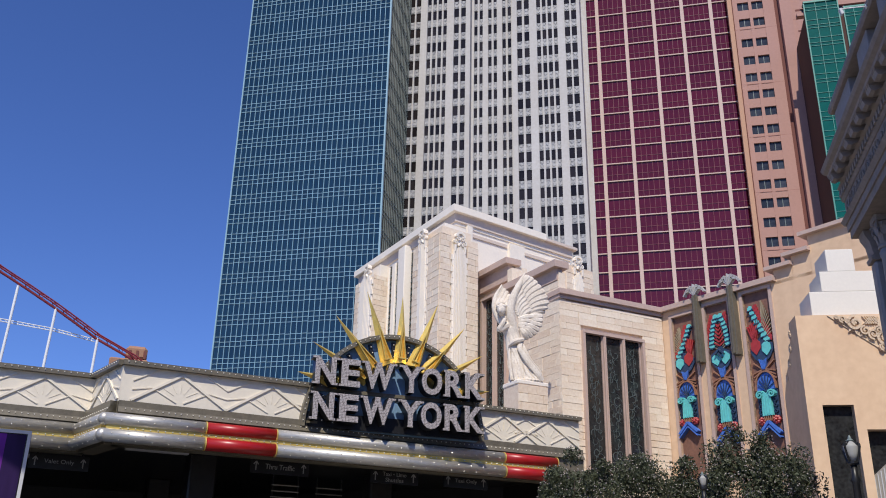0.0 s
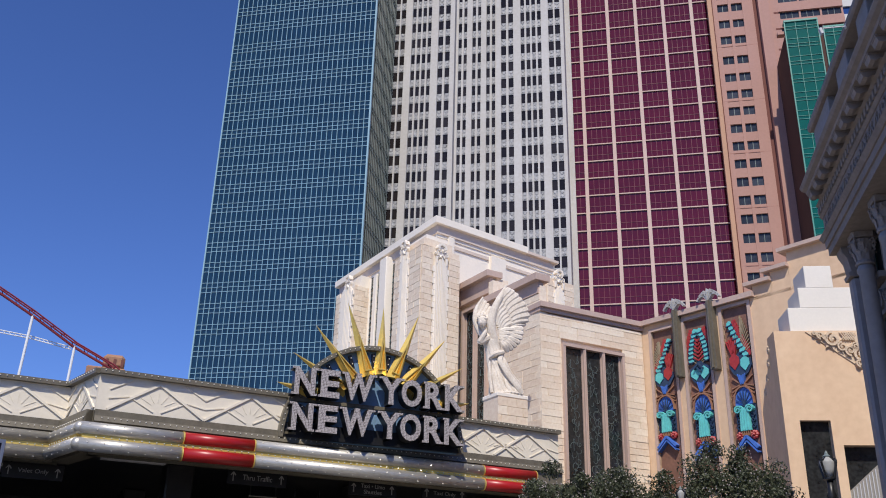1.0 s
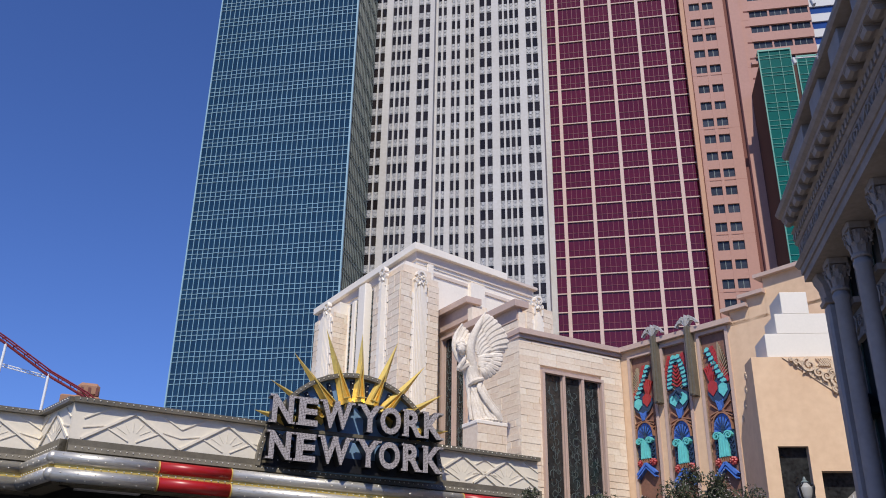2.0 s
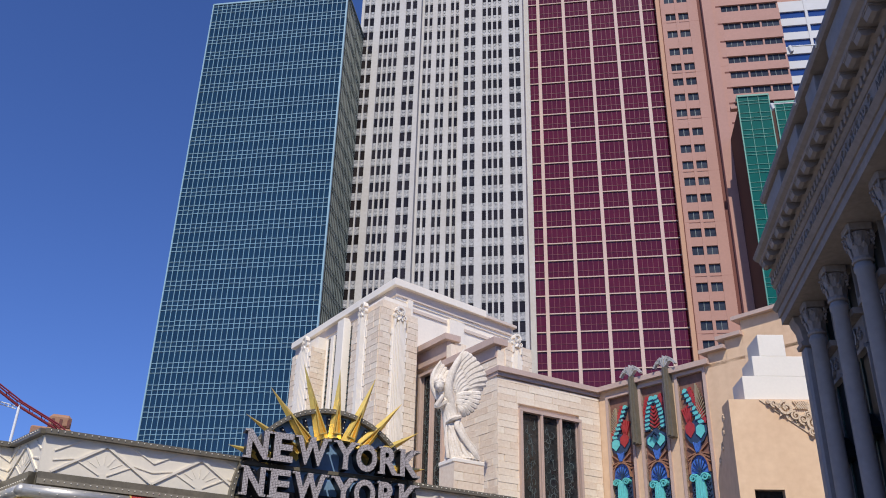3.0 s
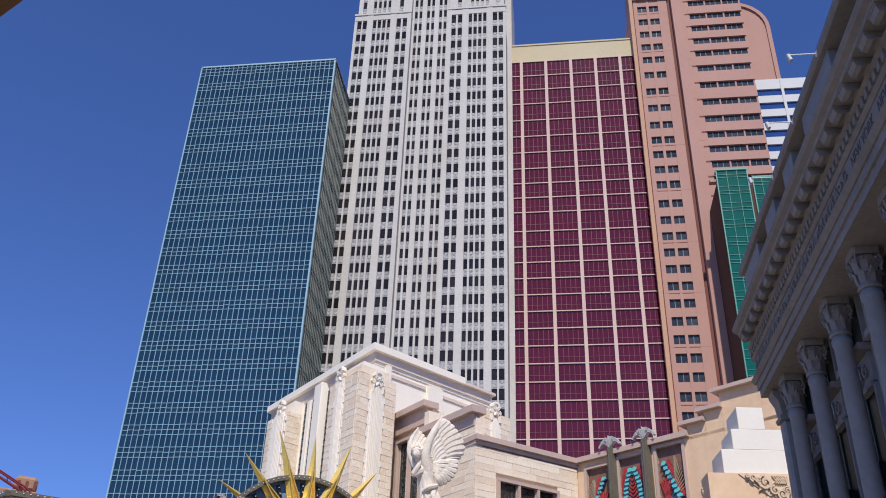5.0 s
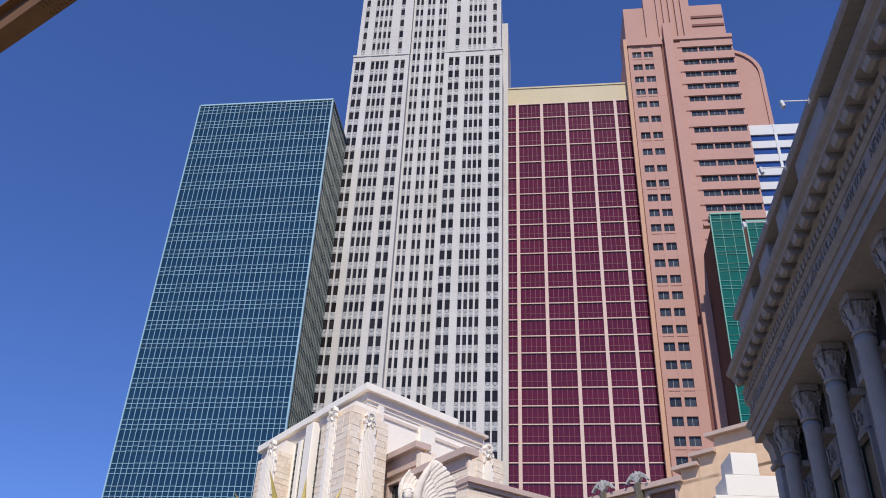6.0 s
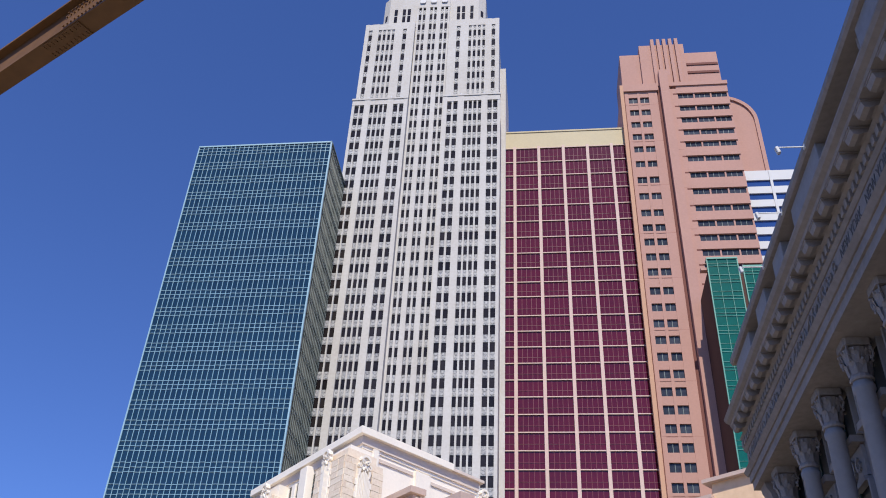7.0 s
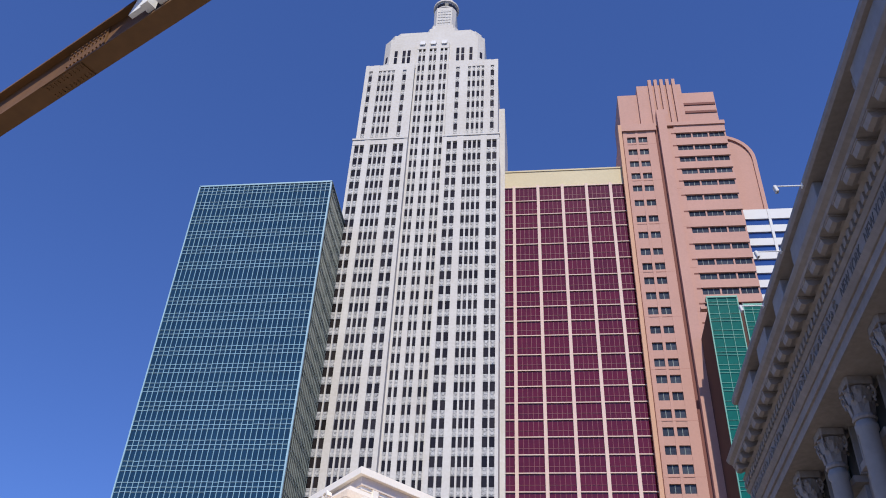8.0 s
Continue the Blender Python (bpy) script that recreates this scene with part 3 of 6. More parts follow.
def green_tower():
    t = thing("green_glass_tower", pose(22.3, 102.0, 0), "narrow green glass tower with pale green mullions", "skyscraper")
    # the left flank's shade is put into this dark brown
    part("core", cube(0.05, 8, 0.2, 8.5, 0, 72.1), M["flank_shade_brown"], t, "brown red flank, darkened for its shade")
    rows = 27
    h = 2.64
    for nm, a, b, top in (("tall_bay", 0, 4.0, 73.6), ("low_bay", 4.6, 8.0, 72.2)):
        n = 3
        pw = (b - a) / n
        pane = mesh_with(cube(a, b, 0.05, 0.15, 0, h), "glass_panel", M["green_glass"])
        pieces("glass_panel", pane, t, [(0, 0, top - (k + 1) * h) for k in range(rows)])
        for i in range(n + 1):
            x = a + i * pw
            wd = 0.07 if i in (0, n) else 0.026
            part("mullion", cube(x - wd, x + wd, -0.05, 0.15, 0, top), M["green_metal"], t)
        bar = mesh_with(cube(a, b, -0.02, 0.12, -0.022, 0.022), "transom", M["green_metal"])
        pieces("transom", bar, t, [(0, 0, top - k * h - d) for k in range(rows) for d in (0.0, 0.75, 1.2)])
        part("coping", cube(a - 0.05, b + 0.05, -0.1, 1, top - 0.05, top + 0.2), M["green_metal"], t)
    part("ledge", cube(-0.9, 0.0, 0.3, 1.1, 72.0, 72.4), M["pink"], t)


def white_tower():
    t = thing("white_tower", pose(31.0 * 1.028, 110.6 * 1.028, -0.046) @ Matrix.Scale(1.028, 4), "white panelled tower with blue ribbon windows", "skyscraper")
    part("core", cube(0, 14, 0.4, 10, 0, 96.3), M["white_panel"], t)
    h = 2.64
    n = 16
    band = mesh_with(cube(0, 14, 0, 0.5, 0, 1.35), "white_band", M["white_panel"])
    pieces("white_band", band, t, [(0, 0, 94.5 - k * h) for k in range(n)])
    part("parapet", cube(0, 14, 0.02, 0.5, 95.86, 96.45), M["white_panel"], t)
    gl = mesh_with(cube(0, 4.2, 0, 0.1, 0, h - 1.35), "blue_window", M["window_blue"])
    pieces("blue_window", gl, t, [(0.5 + 4.6 * i, 0.25, 94.5 - (k + 1) * h + 1.35) for k in range(n) for i in range(3)])
    post = mesh_with(cube(-0.2, 0.2, -0.1, 0.5, 95.7 - n * h, 96.4), "white_pier", M["white_panel"])
    pieces("white_pier", post, t, [(0.3 + 4.6 * i, 0, 0) for i in range(4)])


blue_tower()
stone_tower()
burgundy_tower()
pink_tower()
green_tower()
white_tower()


# ---- shared shapes of the near buildings ----
def bar(bm, p, q, w, y0, y1):
    """A flat bar in the xz plane from p to q."""
    (x0, z0), (x1, z1) = p, q
    d = math.hypot(x1 - x0, z1 - z0)
    nx, nz = -(z1 - z0) / d * w / 2, (x1 - x0) / d * w / 2
    prism(bm, [(x0 - nx, z0 - nz), (x1 - nx, z1 - nz), (x1 + nx, z1 + nz), (x0 + nx, z0 + nz)], y0, y1)


def arc_bar(bm, c, r0, r1, w, a0, a1, n, y0, y1):
    """A bent bar whose radius goes from r0 to r1: scrolls, arches."""
    pts = []
    for i in range(n + 1):
        a, r = radians(a0 + (a1 - a0) * i / n), r0 + (r1 - r0) * i / n
        pts.append((c[0] + r * math.cos(a), c[1] + r * math.sin(a)))
    for p, q in zip(pts, pts[1:]):
        bar(bm, p, q, w, y0, y1)


def blocks(parent, mat, x0, x1, z0, z1, y, long, high, seed, holes=(), name="stone_block", m=None, proud=0.03):
    """Coursed stone facing: blocks of their own with recessed joints, in the plane y of the parent."""
    rnd = random.Random(seed)
    z, row = z0, 0
    shapes = {}
    while z < z1 - 0.02:
        zt = min(z + high, z1)
        x = x0 - (long * 0.5 if row % 2 else 0.0)
        while x < x1 - 0.01:
            L = long * rnd.choice((0.75, 1.0, 1.25))
            a, b = max(x, x0), min(x + L, x1)
            x += L
            spans = [(a, b)]
            for hx0, hx1, hz0, hz1 in holes:
                if zt > hz0 + 0.01 and z < hz1 - 0.01:
                    cut = []
                    for s, e in spans:
                        if e <= hx0 or s >= hx1:
                            cut.append((s, e))
                        else:
                            if s < hx0:
                                cut.append((s, hx0))
                            if e > hx1:
                                cut.append((hx1, e))
                    spans = cut
            for s, e in spans:
                if e - s < 0.05:
                    continue
                key = (round(e - s, 2), round(zt - z, 2))
                if key not in shapes:
                    w, h = key[0] / 2 - 0.005, key[1] - 0.010
                    bm = cube(-w, w, -proud, 0.02, 0.005, 0.005 + h)
                    bmesh.ops.bevel(bm, geom=[e_ for e_ in bm.edges if all(v.co.y < 0 for v in e_.verts)], offset=0.006, segments=1, affect="EDGES")
                    shapes[key] = mesh_with(bm, name, mat)
                ob = new(name, shapes[key])
                ob.parent = parent
                ob.location = ((s + e) / 2, y + rnd.uniform(-0.008, 0.008), z)
        z, row = zt, row + 1


def sphere(bm, c, r, seg=8, sx=1.0, sy=1.0, sz=1.0):
    mat = Matrix.Translation(c) @ Matrix.Diagonal((r * sx, r * sy, r * sz, 1))
    bmesh.ops.create_uvsphere(bm, u_segments=seg, v_segments=max(4, seg // 2), radius=1.0, matrix=mat)


BULB = bmesh.new()
sphere(BULB, (0, 0, 0), 0.019, 6)
BULB = mesh_with(BULB, "bulb", M["bulb"])


# ---- the hotel entrance canopy ----
CAN = pose(-13.7, 20.9, 0, 0, 0, 40)


LOUVRES = (5.3, 5.1, 4.9, 4.7, 4.5)


def canopy():
    t = thing("entrance_canopy", CAN, "cream art deco canopy with silver, gold and red tubes", "canopy")
    R = 14.75

    def motif(run, c, half, z0=6.50, z1=7.38):
        """Chevron, flanking zigzags and a faint fan on one panel."""
        def relief(name, bars, w, y):
            bm = bmesh.new()
            for p, q in bars:
                bar(bm, p, q, w, y, 0.01)
            part(name, bm, M["fascia"], run)

        relief("chevron_relief", [((c + s * half, z0), (c, z1 - 0.06)) for s in (-1, 1)], 0.065, -0.045)
        for s in (-1, 1):
            relief("zigzag_relief", [((c + s * half, z0 + 0.30), (c + s * half * 0.6, z0 + 0.40)), ((c + s * half * 0.6, z0 + 0.40), (c + s * half * 0.08, z0 + 0.06))], 0.03, -0.025)
            relief("upper_bar_relief", [((c + s * half, z1 - 0.34), (c + s * half * 0.55, z1 - 0.02))], 0.032, -0.028)
        for a in (34, 62, 90, 118, 146):
            d = (math.cos(radians(a)), math.sin(radians(a)))
            relief("fan_relief", [((c + 0.2 * d[0], z0 + 0.16 + 0.16 * d[1]), (c + 0.55 * d[0], z0 + 0.16 + 0.44 * d[1]))], 0.013, -0.012)

    # three runs of the fascia: recessed one, return, main front; each in its own straight frame
    jog = math.degrees(math.atan2(-2.2, 0.45))
    runs = [
        ("recessed", pose(-12.45, 2.2, 0), 12.0, [(0.0, 11.69, "chrome")], [12.0 - 1.3 - 2.56 * i for i in range(4)]),
        ("return", pose(-0.45, 2.2, 0, 0, 0, jog), 2.25, [(0.31, 2.55, "chrome")], [1.1]),
        ("front", pose(0, 0, 0), R, [(-0.31, 2.3, "chrome"), (2.3, 4.25, "red"), (4.25, 11.6, "chrome"), (11.6, 13.55, "red")], [1.58, 4.14, 6.7, 9.26, 11.82, 13.5]),
    ]
    for nm, m, L, tubes, peaks in runs:
        run = new(nm + "_fascia")
        run.parent = t
        run.matrix_basis = m
        part("fascia_panel", cube(0, L, 0, 0.35, 6.45, 7.42), M["fascia"], run, "cream panel with chevron relief")
        for c in peaks:
            motif(run, c, min(1.28, L / 2 - 0.02))
        part("coping", cube(-0.03, L + 0.03, -0.16, 0.5, 7.42, 7.55), M["bronze"], run, "olive brown coping with bulbs")
        bm = bmesh.new()
        v = [(-0.02, 6.44), (-0.10, 6.44), (-0.30, 6.12), (-0.02, 6.12)]
        a = [bm.verts.new((0, y, z)) for y, z in v]
        b = [bm.verts.new((L, y, z)) for y, z in v]
        bm.faces.new(a)
        bm.faces.new(b[::-1])
        for i in range(4):
            j = (i + 1) % 4
            bm.faces.new((a[j], a[i], b[i], b[j]))
        part("bulb_band", bm, M["bronze"], run, "olive brown sloping band")
        part("gold_strip", cube(-0.25 if nm == "front" else 0, min(L + (0.25 if nm == "return" else 0), 13.5), -0.42, -0.1, 5.64, 5.75), M["gold"], run, "polished gold strip")
        part("backing", cube(0, L, -0.2, 0.3, 5.3, 6.44), M["bronze"], run)
        for u0, u1, mat in tubes:
            for zc, yc, r in ((5.90, -0.36, 0.165), (5.48, -0.40, 0.175)):
                bm = bmesh.new()
                rod(bm, (u0, yc, zc), (u1 - 0.012, yc, zc), r, seg=20)
                part("tube", bm, M[mat], run, {"chrome": "silver tube with bulbs", "red": "red enamel tube"}[mat], smooth=True)
                if nm == "front" and u0 < 0 or nm == "return":
                    bm = bmesh.new()
                    sphere(bm, (u0, yc, zc), r, 14)
                    part("tube_elbow", bm, M["chrome"], run, smooth=True)
                for ue in ((u0, u1) if mat == "red" else ()):
                    bm = bmesh.new()
                    rod(bm, (ue - 0.02, yc, zc), (ue + 0.012, yc, zc), r + 0.015, seg=20)
                    part("tube_ring", bm, M["gold"], run)
        at = [(0.1 + 0.17 * i, -0.17, 7.50) for i in range(int(L / 0.17))]
        at += [(0.1 + 0.16 * i, -0.17, 6.36) for i in range(int(L / 0.16))] + [(0.18 + 0.16 * i, -0.26, 6.22) for i in range(int(L / 0.16))]
        at += [(0.1 + 0.19 * i, -0.44, 5.69) for i in range(int(min(L, 13.4) / 0.19))]
        for u0, u1, mat in tubes:
            if mat != "red":
                n = int((u1 - u0) / 0.42)
                at += [(u0 + 0.2 + 0.42 * i, -0.50, 5.99) for i in range(n)] + [(u0 + 0.4 + 0.42 * i, -0.53, 5.86) for i in range(n)]
                at += [(u0 + 0.2 + 0.42 * i, -0.57, 5.52) for i in range(n)] + [(u0 + 0.4 + 0.42 * i, -0.52, 5.36) for i in range(n)]
        pieces("bulb", BULB, run, at, 110)
    # roof, soffit, columns of the porte-cochere
    bm = bmesh.new()
    column_of(bm, [(-12.45, 2.5), (-0.2, 2.5), (0.3, 0.3), (14.6, 0.3), (14.6, 4.5), (6, 15), (-12.45, 15)], 7.30, 7.45)
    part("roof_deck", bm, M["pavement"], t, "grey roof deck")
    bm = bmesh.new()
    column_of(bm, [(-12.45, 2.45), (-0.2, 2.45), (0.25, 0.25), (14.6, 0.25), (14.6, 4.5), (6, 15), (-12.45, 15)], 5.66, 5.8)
    part("soffit", bm, M["soffit"], t, "soffit darkened for shade")
    # columns and walls share the soffit's near-black, which holds the canopy's shade
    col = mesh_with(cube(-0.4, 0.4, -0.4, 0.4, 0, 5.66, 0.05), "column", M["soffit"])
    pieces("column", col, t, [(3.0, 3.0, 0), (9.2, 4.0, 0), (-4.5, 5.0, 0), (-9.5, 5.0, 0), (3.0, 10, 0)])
    lite = mesh_with(cube(-0.9, 0.9, -0.12, 0.12, 5.58, 5.67), "soffit_fitting", M["white_panel"])
    pieces("soffit_fitting", lite, t, [(1.6, 2.6, 0), (6.0, 5.0, 0), (-2.5, 6.0, 0)])
    slat = mesh_with(cube(-0.5, 0.5, -0.03, 0.03, 0, 0.035), "louvre_slat", M["chrome"])
    pieces("louvre_slat", slat, t, [(x, 6.0, z) for x in (6.6, 8.2) for z in LOUVRES])
    for x in (6.6, 8.2):
        for dx in (-0.45, 0.45):
            part("louvre_hanger", cube(x + dx - 0.02, x + dx + 0.02, 5.98, 6.02, LOUVRES[-1], 5.68), M["black"], t)
    part("back_wall", cube(-12.4, 6.0, 15.0, 15.3, 0, 5.7), M["soffit"], t, "wall under the canopy, darkened for shade")
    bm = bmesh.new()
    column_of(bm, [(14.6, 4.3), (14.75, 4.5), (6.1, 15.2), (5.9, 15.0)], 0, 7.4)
    part("back_wall", bm, M["soffit"], t, "wall under the canopy, darkened for shade")
    part("end_wall", cube(14.45, 14.6, 0.6, 4.5, 0, 5.7), M["soffit"], t, "wall under the canopy, darkened for shade")
    part("end_wall", cube(-12.6, -12.4, 2.6, 15.0, 0, 5.7), M["soffit"], t, "wall under the canopy, darkened for shade")


def text_mesh(body, w, h, depth, bold=0.0):
    """Upright letters of the built-in font, fitted to w by h, facing -y, thickness depth."""
    cu = bpy.data.curves.new("text", "FONT")
    cu.body, cu.extrude, cu.offset, cu.resolution_u = body, 0.5, bold, 4
    ob = bpy.data.objects.new("text", cu)
    me = bpy.data.meshes.new_from_object(ob)
    bpy.data.objects.remove(ob)
    bpy.data.curves.remove(cu)
    n = len(me.vertices)
    co = np.empty(n * 3)
    me.vertices.foreach_get("co", co)
    co = co.reshape(-1, 3)
    lo, hi = co.min(0), co.max(0)
    k = (co - lo) / np.maximum(hi - lo, 1e-6)
    out = np.stack([k[:, 0] * w, (1 - k[:, 2]) * depth, k[:, 1] * h], 1)
    me.vertices.foreach_set("co", out.ravel())
    me.materials.clear()
    return me


def text_part(body, w, h, depth, mat, parent, at, name, label="", bold=0.0):
    me = text_mesh(body, w, h, depth, bold)
    me.materials.append(mat)
    ob = new(name, me)
    ob.parent, ob.location = parent, at
    return tagged(ob, label)


def slab_serifs(bm, ch, w, h, d):
    """Slab feet that turn plain capitals into display letters."""
    s, q = 0.075 * h, 0.17 * h
    feet = {"N": [(0.0, 0), (0.0, 1), (w, 1), (w - 0.02, 0)], "E": [(0.02, 0), (0.02, 1)], "W": [(0.02, 1), (w * 0.5, 1), (w, 1)],
            "Y": [(0.03, 1), (w - 0.03, 1), (w / 2, 0)], "R": [(0.03, 0), (0.03, 1), (w - 0.04, 0)], "K": [(0.03, 0), (0.03, 1), (w - 0.05, 1), (w - 0.04, 0)]}
    for x, top in feet.get(ch, []):
        z = h - s if top else 0.0
        box(bm, x - q * 0.6, x + q * 0.6, 0, d, z, z + s)


def rooftop_sign():
    t = thing("rooftop_sign", pose(-7.432, 25.554, -0.030, 0, 0, 34) @ Matrix.Scale(1.0181, 4), "two-line illuminated hotel sign with bulb letters and gold sun rays", "sign")
    # arched back panel
    n, a, b, z0 = 28, 2.80, 2.95, 6.18
    arch = [(a * math.cos(math.pi * i / n), z0 + b * math.sin(math.pi * i / n)) for i in range(n + 1)]
    inner = [(x * 0.955, z0 + (z - z0) * 0.955) for x, z in arch]
    bm = bmesh.new()
    prism(bm, inner, 0.12, 0.3)
    part("arch_panel", bm, M["sky_paint"], t, "sky blue painted panel")
    bm = bmesh.new()
    for i in range(n):
        prism(bm, [inner[i], arch[i], arch[i + 1], inner[i + 1]], -0.1, 0.34)
    part("arch_rim", bm, M["bronze"], t, "dark rim with bulbs")
    pieces("bulb", BULB, t, [(x * 0.978, -0.12, z0 + (z - z0) * 0.978) for x, z in arch[1:-1]] + [((x + x2) * 0.489, -0.12, z0 + ((z + z2) / 2 - z0) * 0.978) for (x, z), (x2, z2) in zip(arch, arch[1:])])
    bm = bmesh.new()
    for i in range(1, 22):
        ang = math.pi * (i + 0.35 * (i % 2)) / 22
        r0, r1 = 0.62, 0.93
        bar(bm, (a * r0 * math.cos(ang), z0 + b * r0 * math.sin(ang)), (a * r1 * math.cos(ang), z0 + b * r1 * math.sin(ang)), 0.10, 0.04, 0.13)
    part("radial_rib", bm, M["black"], t, "black radial ribs with bulbs")
    pieces("bulb", BULB, t, [(a * r * math.cos(math.pi * (i + 0.35 * (i % 2)) / 22), 0.0, z0 + b * r * math.sin(math.pi * (i + 0.35 * (i % 2)) / 22)) for i in range(1, 22) for r in (0.66, 0.72, 0.78, 0.84, 0.90)])
    part("mount", cube(-2.7, 2.75, 0.02, 0.11, 6.28, 6.62), M["black"], t, "black letter backing")
    part("mount", cube(-2.6, 2.7, 0.02, 0.1, 7.24, 7.34), M["bronze"], t, "bronze rail behind the letters")
    part("sill", cube(-2.72, 2.77, -0.02, 0.3, 6.2, 6.28), M["black"], t)
    # gold rays
    c = Vector((0.1, 7.15))
    for tip in ((-2.6, 8.65), (-1.98, 9.55), (-1.05, 10.42), (0.1, 10.42), (1.27, 10.32), (2.18, 9.65), (2.78, 8.82), (-2.98, 7.72), (3.0, 7.72)):
        d = (Vector(tip) - c)
        d.normalize()
        nrm = Vector((-d.y, d.x)) * 0.185
        base = c + d * (1.12 if tip[1] > 8 else 1.9)
        tipv = Vector(tip)
        bm = bmesh.new()
        v = [bm.verts.new(p) for p in ((base.x + nrm.x * 1.2, 0.05, base.y + nrm.y * 1.2), (base.x, -0.20, base.y), (base.x - nrm.x * 1.2, 0.05, base.y - nrm.y * 1.2), (tip[0], -0.02, tip[1]), (base.x, 0.16, base.y))]
        for f in ((0, 1, 3), (1, 2, 3), (2, 4, 3), (4, 0, 3), (0, 4, 2, 1)):
            bm.faces.new([v[i] for i in f])
        bmesh.ops.recalc_face_normals(bm, faces=bm.faces)
        ray = part("gold_ray", bm, M["gold"], t, "pointed gold ray")
        bm = bmesh.new()
        lo, hi = base + (tipv - base) * 0.06, base + (tipv - base) * 0.52
        for s in (-1, 1):
            bar(bm, tuple(lo + nrm * s * 0.55), tuple(hi), 0.022, -0.19, -0.04)
        bar(bm, tuple(lo + nrm * 0.55), tuple(lo - nrm * 0.55), 0.03, -0.22, -0.04)
        part("ray_inset", bm, M["gold"], ray, "raised inner triangle")
    # letters
    rows = (("NEWYORK", 7.36, 0.80), ("NEWYORK", 6.36, 0.78))
    spots = ((-2.52, 0.60), (-1.76, 0.56), (-1.1, 0.92), (0.02, 0.68), (0.68, 0.64), (1.42, 0.58), (2.06, 0.60))
    for body, z, h in rows:
        for ch, (u, w) in zip(body, spots):
            y = -0.42
            bm = bmesh.new()
            slab_serifs(bm, ch, w, h, 0.32)
            side = text_part(ch, w, h, 0.34, M["black"], t, (u - 0.035, y, z - 0.03), "letter", "deep black channel letter with a bulb-lined face", bold=0.045)
            if len(bm.verts):
                part("slab", bm, M["black"], side)
            else:
                bm.free()
            face = text_part(ch, w, h, 0.03, M["letter_face"], side, (0.0, -0.034, 0.0), "letter_face", "pale face studded with bulbs", bold=0.035)
            bm = bmesh.new()
            slab_serifs(bm, ch, w, h, 0.03)
            if len(bm.verts):
                foot = part("serif", bm, M["letter_face"], side)
                foot.location = (0, -0.036, 0)
            else:
                bm.free()


def hanging_signs():
    for words, u, v, z, w in ((("Thru Traffic",), 4.85, 1.0, 5.22, 1.75), (("Taxi • Limo", "Shuttles"), 8.5, 1.0, 5.22, 1.6), (("Taxi Only",), 11.0, 1.0, 5.26, 1.6), (("Valet Only",), -0.95, 3.2, 5.15, 1.6)):
        t = thing("lane_sign", CAN @ pose(u, v, z), "black hanging lane sign with white words, greyed for shade and arrows", "sign", "lane signs")
        part("board", cube(-w / 2, w / 2, 0, 0.08, -0.2, 0.22), M["black"], t)
        for x in (-w / 2 + 0.2, w / 2 - 0.2):
            part("hanger", cube(x - 0.02, x + 0.02, 0.02, 0.06, 0.22, 5.7 - z), M["black"], t)
        for i, body in enumerate(words):
            h = 0.12 if len(words) > 1 else 0.15
            tw = w * 0.5 * (1.0 if i == 0 else 0.75)
            text_part(body, tw, h, 0.01, M["lane_shaded_white"], t, (-tw / 2, -0.012, (0.02 - 0.17 * i) if len(words) > 1 else -0.07), "lettering", "white words, greyed for shade")
        for x in (-w / 2 + 0.16, w / 2 - 0.16):
            bm = bmesh.new()
            bar(bm, (x, -0.12), (x, 0.1), 0.03, -0.012, 0.0)
            bar(bm, (x - 0.07, 0.04), (x, 0.13), 0.03, -0.012, 0.0)
            bar(bm, (x + 0.07, 0.04), (x, 0.13), 0.03, -0.012, 0.0)
            part("arrow", bm, M["lane_shaded_white"], t)


canopy()
rooftop_sign()
hanging_signs()


# ---- the stepped stone building behind the canopy ----
C0 = Vector((-7.98, 36.0))
RD = Vector((math.cos(radians(50)), math.sin(radians(50))))
LD = Vector((-math.cos(radians(-47)), -math.sin(radians(-47))))


def plan(a, b):
    p = C0 + a * RD + b * LD
    return (p.x, p.y)


def slant(bm, a0, a1, b0, b1, z0, z1):
    """A block whose sides follow the two street fronts of the building."""
    column_of(bm, [plan(a0, b0), plan(a1, b0), plan(a1, b1), plan(a0, b1)], z0, z1)


def sblock(*r):
    bm = bmesh.new()
    slant(bm, *r)
    return bm


def mask_ornament(parent, m):
    """A small carved crest: arched hood over two scrolls, drops at the sides."""
    bm = bmesh.new()
    arc_bar(bm, (0, 0.36), 0.21, 0.21, 0.10, 0, 180, 10, -0.10, 0.12)
    box(bm, -0.2, 0.2, -0.02, 0.12, 0.0, 0.5)
    for s in (-1, 1):
        arc_bar(bm, (s * 0.10, 0.30), 0.10, 0.03, 0.045, 90, 90 - 420 * s, 12, -0.09, 0.0)
        arc_bar(bm, (s * 0.24, 0.12), 0.09, 0.05, 0.06, 90, 90 - 300 * s, 8, -0.07, 0.08)
        prism(bm, [(s * 0.20, -0.02), (s * 0.33, -0.02), (s * 0.29, -0.34), (s * 0.24, -0.34)][::s], -0.06, 0.06)
        bar(bm, (0, 0.12), (s * 0.1, -0.06), 0.05, -0.1, 0.0)
    bar(bm, (0, 0.56), (0, 0.64), 0.12, -0.04, 0.08)
    ob = part("carved_finial", bm, M["stone_white"], parent, "white carved crest")
    ob.matrix_basis = m


